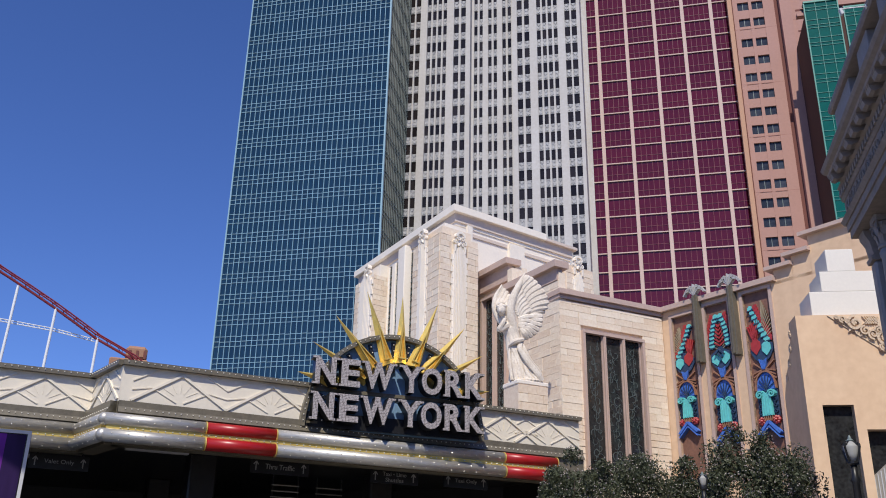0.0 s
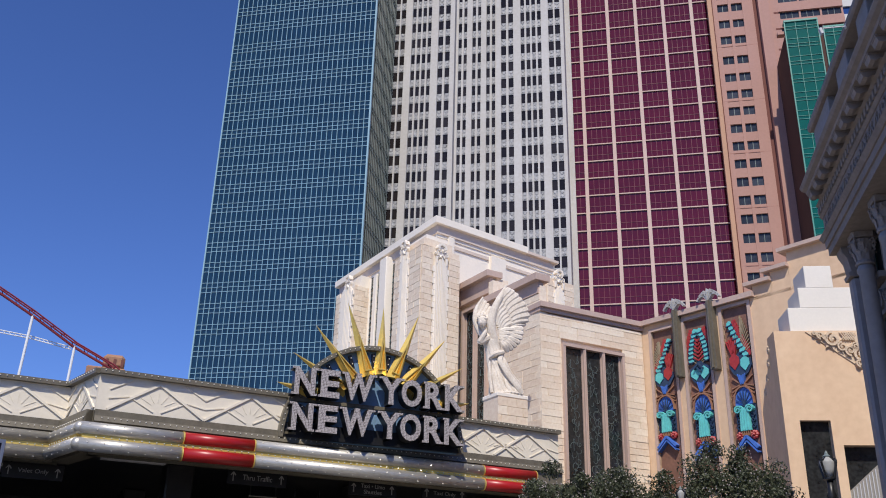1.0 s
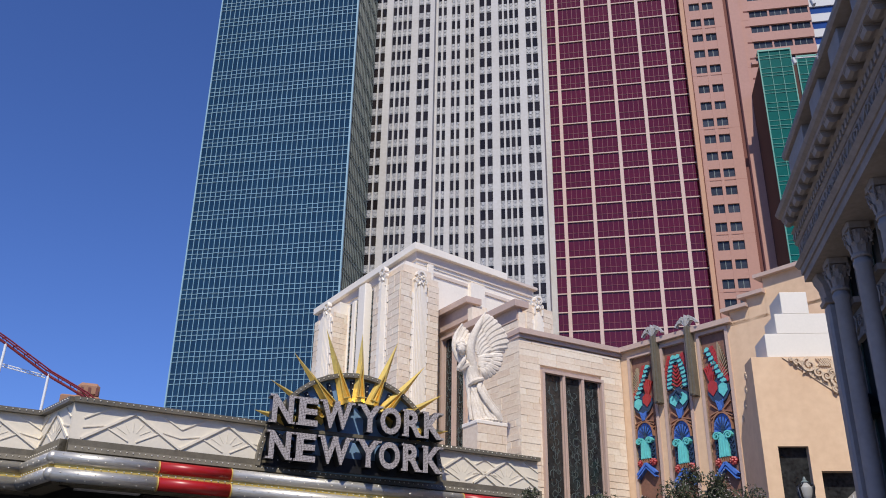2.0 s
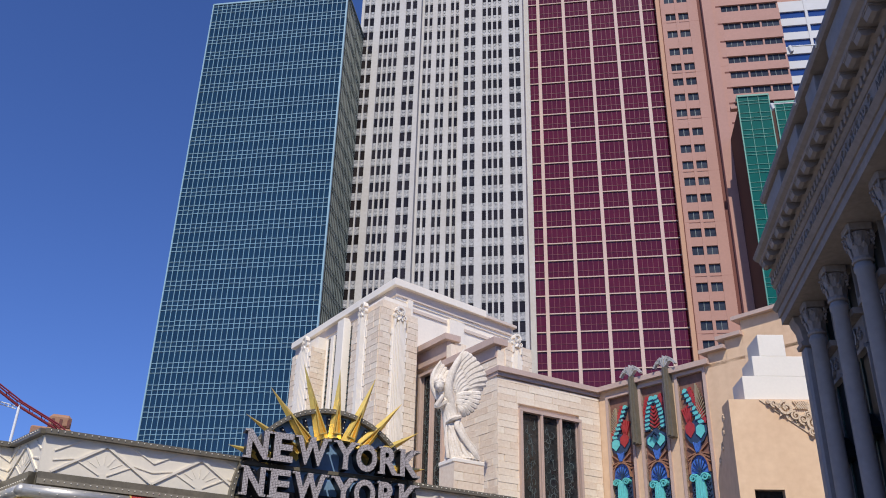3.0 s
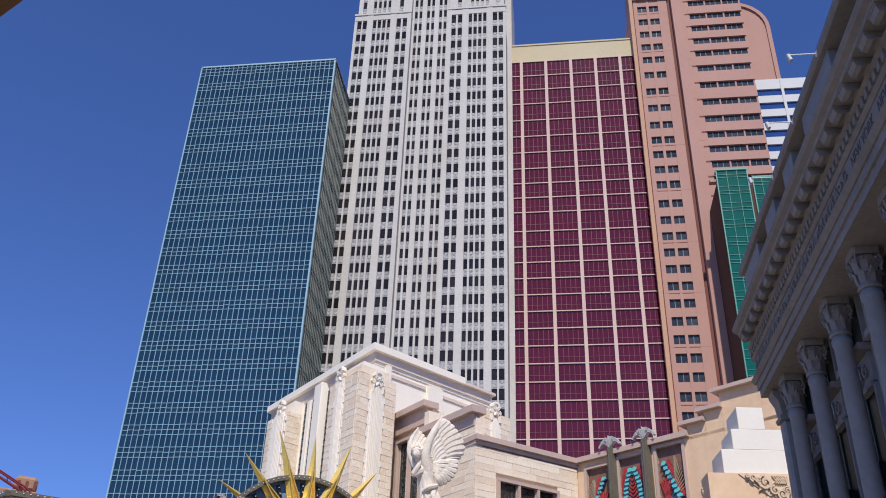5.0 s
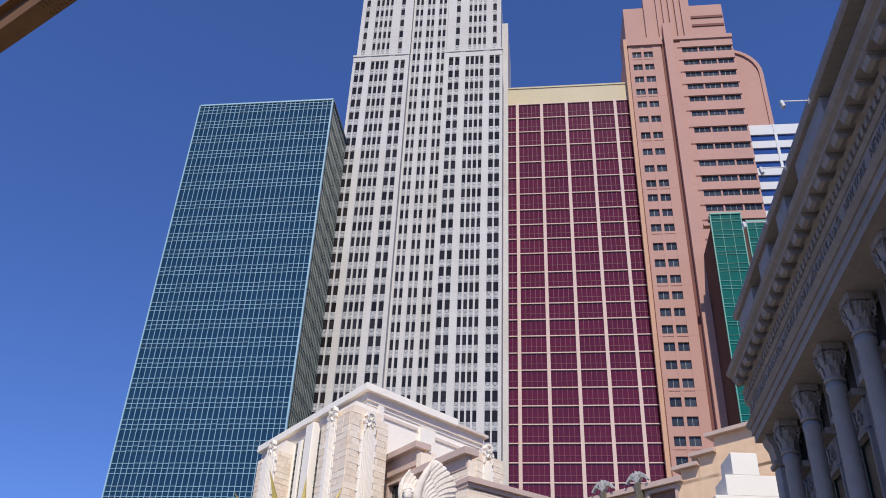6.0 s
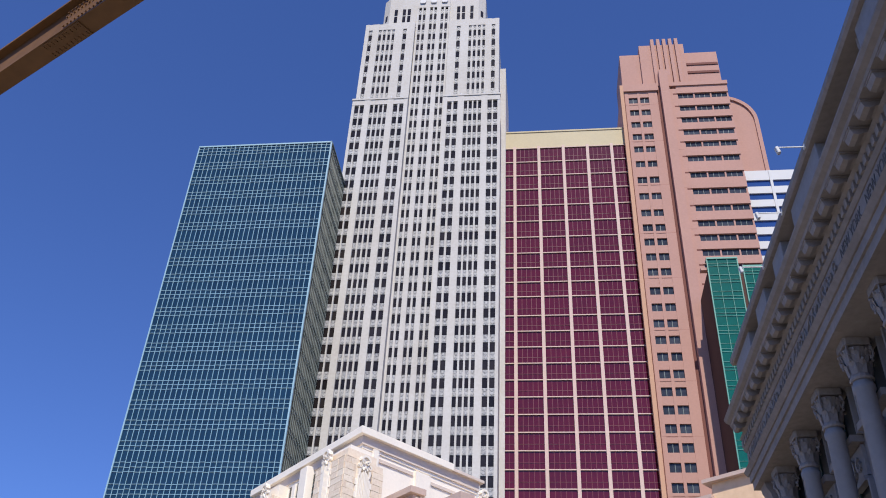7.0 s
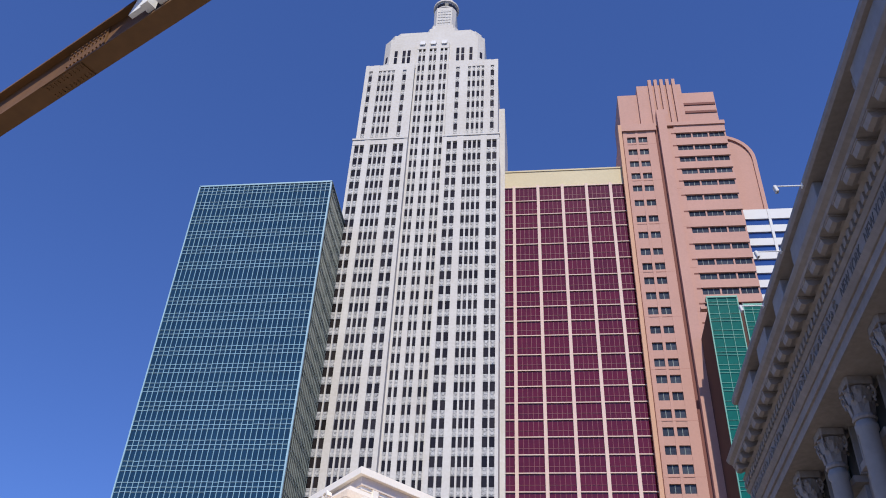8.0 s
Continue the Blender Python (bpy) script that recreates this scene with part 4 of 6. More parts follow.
def fluted_strip(parent, w, z0, z1, m):
    """A white pilaster of narrow flutes on coursed quoins."""
    ob = new("pilaster")
    ob.parent, ob.matrix_basis = parent, m
    if w > 0.5:
        n, z, i = 9, z0, 0
        q = mesh_with(cube(-w / 2, w / 2, -0.05, 0.02, 0.0, 0.25), "quoin", M["stone_white"])
        while z < z1 - 0.5:
            k = new("quoin", q)
            k.parent, k.location, k.scale = ob, (0, 0, z), (1.0 if i % 2 else 1.1, 1, 1)
            z, i = z + 0.27, i + 1
    else:
        n = 3
    for i in range(n):
        x0 = -w * 0.42 + w * 0.84 * i / n
        e = abs(i - (n - 1) / 2) / max(1, (n - 1) / 2)
        bm = cube(x0 + w * 0.016, x0 + w * 0.84 / n - w * 0.016, -0.08 - 0.05 * (1 - e), 0.02, z0, z1 - 0.25 * e)
        part("fillet", bm, M["stone_white"], ob)


def lattice_window(parent, x0, x1, z0, z1, y, lights):
    """A tall dark window with pinkish frame and mullions."""
    n = new("window_unit")
    n.parent = parent
    f = 0.11
    for a, b in ((x0, x0 + f), (x1 - f, x1)):
        part("frame", cube(a, b, y - 0.06, y + 0.16, z0, z1), M["trim_pink"], n)
    part("frame", cube(x0, x1, y - 0.07, y + 0.16, z1, z1 + 0.12), M["trim_pink"], n, "dusty pink head")
    w = (x1 - x0 - 2 * f) / lights
    for i in range(lights):
        a = x0 + f + i * w
        part("pane", cube(a, a + w, y + 0.12, y + 0.16, z0, z1), M["marble_dark"], n, "dark mottled glass")
        bm = bmesh.new()
        rnd = random.Random(int(a * 100) + i)
        z, side = z0 + 0.15, 1
        while z < z1 - 0.5:
            r = rnd.uniform(0.10, 0.2)
            xc = a + w * (0.5 + 0.2 * side * rnd.random())
            r = min(r, (w / 2 - 0.1) * 0.85)
            st = rnd.uniform(0, 360)
            arc_bar(bm, (xc, z + r), r, r * rnd.uniform(0.2, 0.7), rnd.uniform(0.012, 0.022), st, st + rnd.uniform(160, 330) * side, 9, y + 0.104, y + 0.122)
            if rnd.random() < 0.7:
                bar(bm, (xc, z), (min(max(xc + rnd.uniform(-0.1, 0.1), a + 0.1), a + w - 0.1), min(z + rnd.uniform(0.2, 0.45), z1)), 0.014, y + 0.106, y + 0.122)
            z, side = z + rnd.uniform(0.10, 0.22), -side
        for xa, xb in ((a + 0.05, a + 0.085), (a + w - 0.085, a + w - 0.05)):
            part("inner_frame", cube(xa, xb, y + 0.06, y + 0.13, z0, z1), M["trim_pink"], n)
        part("lead_tracery", bm, M["tracery"], n, "thin dull teal tracery")
        if i:
            part("mullion_ridge", cube(a - 0.02, a + 0.02, y - 0.07, y - 0.04, z0, z1), M["trim_pink"], n)
            part("mullion", cube(a - 0.06, a + 0.06, y - 0.04, y + 0.14, z0, z1), M["trim_pink"], n)


A_SLIT = -0.06
SLITS = ((0.13, 0.45), (0.86, 1.16), (2.38, 2.8))
FILLETS = ((0.0, 0.12, -0.10, 17.3), (0.47, 0.84, -0.12, 17.35), (1.18, 1.62, -0.16, 17.4), (1.66, 2.36, -0.40, 17.72))


def deco_hall():
    t = thing("art_deco_hall", pose(0, 0, 0), "cream stone art deco hall with fluted white pilasters and stepped cornice", "building")
    part("upper_wall", sblock(0, 7.1, 0, 10.0, 0, 17.4), M["stone_white"], t, "white stone upper wall")
    part("cornice_band", sblock(-0.12, 7.2, -0.12, 10.1, 17.55, 17.95), M["trim_light"], t, "dusty pink cornice band")
    part("cornice_fillet", sblock(-0.05, 7.15, -0.05, 10.05, 17.4, 17.55), M["stone_white"], t)
    part("cornice_top", sblock(-0.32, 5.3, -0.32, 10.3, 17.95, 18.27), M["stone_white"], t, "white top slab")
    part("roof_step", sblock(5.3, 7.4, -0.3, 10.3, 17.95, 18.08), M["trim_light"], t)
    # wall panels of the right-hand front
    part("pier", sblock(0.55, 0.85, -0.18, 0.05, 9, 17.5), M["stone_white"], t)
    part("pier", sblock(3.1, 4.0, -0.16, 0.05, 12, 17.3), M["stone_white"], t)
    part("panel_band", sblock(0.9, 3.0, -0.06, 0.02, 17.05, 17.2), M["trim_light"], t)
    part("panel_band", sblock(4.1, 6.9, -0.06, 0.02, 16.95, 17.1), M["trim_light"], t)
    # corner pylon
    part("pylon_core", sblock(-1.42, 0.6, -0.97, 1.4, 0, 16.35), M["stone_cream"], t, "cream stone core")
    part("pylon_core", sblock(-1.2, 0.35, -0.75, 1.2, 16.35, 16.8), M["stone_cream"], t)
    part("pylon_cap", sblock(-1.0, 0.2, -0.6, 1.1, 16.8, 17.05), M["stone_white"], t)
    pr = new("pylon_front")
    pr.parent = t
    pr.matrix_basis = pose(*plan(-1.45, -1.0), 0, 0, 0, 50)
    blocks(pr, M["stone_cream"], 0.0, 0.55, 8.2, 16.35, 0, 0.6, 0.27, 3)
    blocks(pr, M["stone_cream"], 1.45, 2.05, 8.2, 16.1, 0, 0.6, 0.27, 4)
    fluted_strip(pr, 0.8, 8.2, 15.9, pose(1.0, 0, 0))
    mask_ornament(pr, pose(1.0, -0.05, 15.95))
    pl = new("pylon_flank")
    pl.parent = t
    pl.matrix_basis = pose(*plan(-1.45, 1.4), 0, 0, 0, -47)
    blocks(pl, M["stone_cream"], 0.0, 0.5, 8.2, 16.35, 0, 0.6, 0.27, 5)
    blocks(pl, M["stone_cream"], 1.35, 2.36, 8.2, 16.35, 0, 0.7, 0.27, 6)
    fluted_strip(pl, 0.75, 8.2, 16.3, pose(0.92, 0, 0))
    mask_ornament(pl, pose(0.92, -0.05, 16.35))
    # recessed slit windows between the pylons, on the main wall
    sw = new("slit_front")
    sw.parent = t
    sw.matrix_basis = pose(*plan(A_SLIT, 6.4), 0, 0, 0, -47)
    for x0, x1 in SLITS:
        part("slit_window", cube(x0, x1, -0.03, 0.02, 8, 17.35), M["marble_dark"], sw, "dark narrow window")
        bm = bmesh.new()
        xm = (x0 + x1) / 2
        for i in range(30):
            z = 8 + i * 0.3
            bar(bm, (x0 + 0.03, z), (xm, z + 0.15), 0.035, -0.06, -0.02)
            bar(bm, (xm, z + 0.15), (x1 - 0.03, z), 0.035, -0.06, -0.02)
        part("slit_grille", bm, M["grey_metal"], sw, "grey zigzag grille")
    for x0, x1, y, top in FILLETS:
        part("white_pilaster", cube(x0, x1, y, 0.02, 7.5, top, 0.03), M["stone_white"], sw, "white pilaster strip")
    # far left pylon: fluted flank, coursed return, white cap
    part("pylon_core", sblock(-0.97, 0.6, 6.44, 8.45, 0, 16.75), M["stone_cream"], t)
    part("pylon_cap", sblock(-0.62, 0.5, 6.46, 8.2, 16.75, 17.42), M["stone_white"], t, "white pylon cap")
    fl = new("far_pylon_flank")
    fl.parent = t
    fl.matrix_basis = pose(*plan(-1.0, 8.5), 0, 0, 0, -47)
    blocks(fl, M["stone_cream"], 0.0, 0.5, 8.2, 16.8, 0, 0.5, 0.27, 7)
    fluted_strip(fl, 1.4, 8.2, 16.95, pose(1.28, 0, 0))
    mask_ornament(fl, pose(1.45, -0.05, 16.85))
    fr = new("far_pylon_return")
    fr.parent = t
    fr.matrix_basis = pose(*plan(-1.0, 6.41), 0, 0, 0, 50)
    blocks(fr, M["stone_cream"], 0.0, 1.0 + A_SLIT, 8.2, 16.8, 0, 0.6, 0.27, 8)
    # far right pylon above the lower wall
    part("pylon_core", sblock(5.95, 7.75, -1.0, 1.0, 10, 16.7), M["stone_cream"], t)
    rp = new("right_pylon_front")
    rp.parent = t
    rp.matrix_basis = pose(*plan(5.95, -1.0), 0, 0, 0, 50)
    blocks(rp, M["stone_cream"], 0.0, 1.8, 12.5, 16.5, 0, 0.8, 0.27, 9)
    fluted_strip(rp, 0.7, 12.5, 16.4, pose(0.75, 0, 0))
    mask_ornament(rp, pose(0.75, -0.05, 16.6))


SW = pose(*plan(1.2, 0.0), 0, 0, 0, -47)


def statue_wall():
    t = thing("statue_niche_wall", SW, "cream stone side wall with pink ledges and a tall dark window", "wall", kind="structure")
    part("wall", cube(0.0, 2.62, 0.15, 0.9, 0, 14.97), M["stone_cream"], t, kind="structure")
    part("wall", cube(2.62, 6.0, 0.0, 0.3, 0, 13.6), M["stone_cream"], t, kind="structure")
    part("frieze", cube(0.0, 2.62, -0.05, 0.3, 14.3, 14.97), M["trim_pink"], t, "dusty pink frieze")
    part("ledge", cube(-0.1, 2.78, -0.28, 0.5, 14.97, 15.23), M["trim_pink"], t, "dusty pink projecting ledge")
    part("frieze", cube(2.5, 5.95, -0.06, 0.2, 13.3, 13.78), M["trim_pink"], t)
    part("ledge", cube(2.35, 6.12, -0.28, 0.4, 13.78, 14.05), M["trim_pink"], t, "dusty pink projecting ledge")
    part("step_block", cube(2.62, 2.95, -0.1, 0.4, 14.05, 14.72), M["stone_cream"], t)
    lattice_window(t, 0.45, 2.35, 7.4, 13.9, 0.0, 2)
    blocks(t, M["stone_cream"], 2.65, 6.0, 7.4, 13.3, 0.0, 1.1, 0.255, 11)


WALL_R = pose(-3.12, 32.48, 0, 0, 0, 40)


def right_wall():
    t = thing("stone_block_wall", WALL_R, "cream stone block wall with pink coping and a tall three-light window", "wall", kind="structure")
    L = 4.95
    part("wall", cube(0.0, L + 0.5, 0.12, 4.0, 0, 12.55), M["stone_cream"], t, kind="structure")
    part("coping", cube(-0.08, L + 0.1, -0.17, 1.0, 12.7, 12.9), M["trim_pink"], t, "dusty pink coping")
    part("coping_bed", cube(-0.04, L + 0.1, -0.05, 1.0, 12.55, 12.7), M["trim_pink"], t)
    lattice_window(t, 0.94, 3.88, 6.0, 11.3, -0.08, 3)
    blocks(t, M["stone_cream"], 0.0, L, 6.0, 12.5, 0.12, 1.15, 0.255, 21, holes=[(0.95, 3.91, 5.0, 11.45)], proud=0.12)


def pedestal_and_statue():
    c = WALL_R @ pose(-2.05, -0.75, 0)
    t = thing("statue_pedestal", c @ pose(0, 0, 7.45), "cream stone block pedestal on the canopy roof", "pedestal")
    part("die", cube(-0.60, 0.60, -0.48, 0.48, 0, 1.22), M["stone_cream"], t)
    part("cap", cube(-0.63, 0.63, -0.51, 0.51, 1.22, 1.36, 0.02), M["stone_white"], t, "pale cap slab")
    blocks(t, M["stone_cream"], -0.60, 0.60, 0.0, 1.2, -0.48, 0.5, 0.3, 31)
    # winged statue, one mesh
    bm = bmesh.new()
    rnd = random.Random(5)

    def mix(tab, z):
        for (z0, *a), (z1, *b) in zip(tab, tab[1:]):
            if z <= z1:
                k = (z - z0) / (z1 - z0)
                return [p + (q - p) * k for p, q in zip(a, b)]
        return list(tab[-1][1:])

    # robe: height, centre x, half width, half depth
    robe = ((0.0, -0.03, 0.55, 0.44), (0.12, -0.05, 0.54, 0.43), (0.35, -0.10, 0.47, 0.38), (0.7, -0.20, 0.43, 0.34), (1.1, -0.32, 0.36, 0.30), (1.45, -0.42, 0.30, 0.25), (1.7, -0.48, 0.29, 0.24), (1.95, -0.55, 0.32, 0.26), (2.15, -0.60, 0.29, 0.22), (2.3, -0.66, 0.14, 0.13))
    seg, rings = 72, []
    for k in range(47):
        z = 2.3 * k / 46
        cx, rx, ry = mix(robe, z)
        ring = []
        for i in range(seg):
            an = 2 * math.pi * i / seg
            deep = max(0.10, 1 - z / 1.9)
            fold = 1 + deep * (0.13 * math.sin(an * 7 + z * 2.2 + 0.8 * math.sin(z * 3)) + 0.08 * math.sin(an * 12 - z * 4.0) + 0.05 * math.sin(an * 19 + z * 7))
            ring.append(bm.verts.new((cx + rx * fold * math.cos(an), ry * fold * math.sin(an) - 0.05 * z, z)))
        rings.append(ring)
    for a, b in zip(rings, rings[1:]):
        for i in range(seg):
            bm.faces.new((a[i], a[(i + 1) % seg], b[(i + 1) % seg], b[i]))
    bm.faces.new(rings[0][::-1])
    bm.faces.new(rings[-1])

    def sweep(pts, radii, flat=1.0, n=8, steps=6):
        """A bent limb or cloth roll through pts, with a radius at each."""
        p = [Vector(q) for q in pts]
        p = [p[0] * 2 - p[1]] + p + [p[-1] * 2 - p[-2]]
        line = []
        for i in range(1, len(p) - 2):
            for k in range(steps + (i == len(p) - 3)):
                u = k / steps
                q = 0.5 * (2 * p[i] + (p[i + 1] - p[i - 1]) * u + (2 * p[i - 1] - 5 * p[i] + 4 * p[i + 1] - p[i + 2]) * u * u + (3 * p[i] - p[i - 1] - 3 * p[i + 1] + p[i + 2]) * u ** 3)
                line.append((q, radii[i - 1] + (radii[min(i, len(radii) - 1)] - radii[i - 1]) * u))
        loops = []
        for k, (q, r) in enumerate(line):
            d = (line[min(k + 1, len(line) - 1)][0] - line[max(k - 1, 0)][0]).normalized()
            side = d.cross(Vector((0, 1, 0))).normalized()
            out = side.cross(d).normalized()
            loops.append([bm.verts.new(q + side * r * math.cos(2 * math.pi * i / n) + out * r * flat * math.sin(2 * math.pi * i / n)) for i in range(n)])
        for a, b in zip(loops, loops[1:]):
            for i in range(n):
                bm.faces.new((a[i], a[(i + 1) % n], b[(i + 1) % n], b[i]))
        bm.faces.new(loops[0][::-1])
        bm.faces.new(loops[-1])

    def plume(root, tip, bend, w, y0, y1):
        """One stone feather: a flat rounded blade, bowed sideways."""
        (x0, z0), (x1, z1) = root, tip
        mx, mz = (x0 + x1) / 2 - (z1 - z0) * bend, (z0 + z1) / 2 + (x1 - x0) * bend
        sweep([(x0, y0, z0), (mx, (y0 + y1) / 2 - 0.05, mz), (x1 * 0.92 + mx * 0.08, y1, z1 * 0.92 + mz * 0.08), (x1, y1 + 0.02, z1)], [w * 0.75, w, w * 0.8, w * 0.18], 0.42, 6, 4)

    # raised near wing: bowed leading edge, long feathers, coverts, lower fan
    sweep([(-0.26, -0.14, 1.5), (-0.46, -0.24, 2.05), (-0.55, -0.30, 2.6), (-0.44, -0.30, 3.1), (-0.22, -0.24, 3.6), (0.0, -0.12, 4.1)], [0.10, 0.15, 0.16, 0.14, 0.11, 0.03], 0.85, 12)
    tips = ((0.12, 3.96), (0.25, 3.90), (0.40, 3.78), (0.54, 3.62), (0.67, 3.45), (0.77, 3.26), (0.82, 3.06), (0.78, 2.88), (0.68, 2.74))
    for i, tip in enumerate(tips):
        k = i / 8
        plume((-0.36 + 0.36 * k, 2.95 - 0.50 * k), tip, 0.12 - 0.04 * k, 0.15, -0.16 + 0.10 * k, -0.16 + 0.30 * k)
    for i in range(6):
        k = i / 5
        plume((-0.42 + 0.20 * k, 2.7 - 0.4 * k), (-0.10 + 0.40 * k, 3.42 - 0.66 * k), 0.12, 0.12, -0.26 + 0.08 * k, -0.20 + 0.16 * k)
    for i, tip in enumerate(((0.60, 2.50), (0.60, 2.32), (0.55, 2.13), (0.46, 1.95), (0.34, 1.80), (0.20, 1.68), (0.04, 1.60))):
        plume((-0.20, 2.25 - 0.05 * i), tip, 0.06, 0.115, -0.14 - 0.015 * i, 0.0 - 0.02 * i)
    for i, tip in enumerate(((0.30, 2.42), (0.28, 2.22), (0.20, 2.04), (0.10, 1.90))):
        plume((-0.26, 2.3 - 0.08 * i), tip, 0.06, 0.095, -0.22, -0.13)
    # far wing behind the head
    sweep([(-0.66, -0.02, 2.0), (-0.95, -0.06, 2.35), (-1.12, -0.04, 2.8), (-1.06, 0.0, 3.25), (-0.84, 0.06, 3.70)], [0.12, 0.12, 0.10, 0.08, 0.03], 0.8, 10)
    for i, tip in enumerate(((-0.84, 3.64), (-0.74, 3.56), (-0.65, 3.46), (-0.56, 3.34), (-0.50, 3.18), (-0.48, 3.0))):
        plume((-1.04 + 0.06 * i, 2.62), tip, 0.09 - 0.02 * i, 0.085, 0.0, 0.08)
    for i in range(4):
        plume((-1.04 + 0.08 * i, 2.5), (-0.92 + 0.10 * i, 3.2 - 0.06 * i), 0.06, 0.065, -0.06, -0.02)
    # bowed head, curled hair, neck, folded arm
    sphere(bm, (-0.86, -0.30, 2.64), 0.185, 16, 0.9, 0.95, 1.25)
    sphere(bm, (-0.92, -0.42, 2.56), 0.08, 10, 0.8, 1.0, 1.3)
    for i in range(26):
        an, up = rnd.uniform(0, 2 * math.pi), rnd.uniform(-0.2, 1.0)
        r = 0.195 * math.sqrt(max(0.05, 1 - up * up * 0.8))
        sphere(bm, (-0.83 + r * math.cos(an), -0.24 + 0.85 * r * math.sin(an), 2.74 + 0.14 * up), 0.065, 6)
    sweep([(-0.62, -0.08, 2.05), (-0.72, -0.14, 2.3), (-0.84, -0.22, 2.52)], [0.17, 0.12, 0.10])
    sweep([(-0.58, -0.18, 2.12), (-0.76, -0.34, 1.98), (-0.94, -0.40, 1.86), (-0.82, -0.46, 2.08), (-0.74, -0.44, 2.24)], [0.14, 0.13, 0.11, 0.09, 0.07])
    # rolled cloth at the hip, long folds, crumpled hem
    sweep([(-0.62, -0.30, 1.30), (-0.40, -0.40, 1.42), (-0.16, -0.36, 1.50), (-0.10, -0.22, 1.54)], [0.05, 0.10, 0.09, 0.05])
    sweep([(-0.12, -0.30, 1.52), (-0.24, -0.42, 1.22), (-0.12, -0.44, 0.95), (0.10, -0.42, 0.62), (0.36, -0.38, 0.28), (0.50, -0.30, 0.04)], [0.06, 0.09, 0.09, 0.10, 0.10, 0.08], 0.4)
    sweep([(-0.20, -0.28, 1.50), (-0.05, -0.36, 1.10), (0.14, -0.32, 0.72), (0.40, -0.22, 0.40), (0.54, -0.14, 0.10)], [0.05, 0.07, 0.08, 0.09, 0.07], 0.4)
    for x0, z0, x1, r in ((-0.60, 1.2, -0.52, 0.05), (-0.50, 1.05, -0.36, 0.06), (-0.42, 0.9, -0.20, 0.06), (-0.26, 0.8, -0.04, 0.06), (-0.10, 0.6, 0.16, 0.06)):
        sweep([(x0, -0.33, z0), ((x0 + x1) / 2 - 0.03, -0.40, z0 * 0.55), (x1, -0.43, 0.05)], [r * 0.6, r, r * 1.3], 0.5)
    for i in range(15):
        a = radians(175 + 13.5 * i)
        p = Vector((0.53 * math.cos(a) - 0.02, 0.44 * math.sin(a), 0.05))
        sphere(bm, p, 0.085, 7, 1.25, 1.0, 0.75)
    me = mesh_of(bm, "winged_statue", False)
    me.materials.append(M["statue_stone"])
    ob = new("winged_statue", me)
    ob.matrix_world = c @ pose(0.05, 0, 8.81, 0, 0, -30)
    tagged(ob, "white stone winged statue standing on the cream pedestal", "statue")


deco_hall()
statue_wall()
right_wall()
pedestal_and_statue()

# ---- the mural wall and stepped parapet ----
MUR = pose(0.67, 35.7, 0, 0, 0, -39)


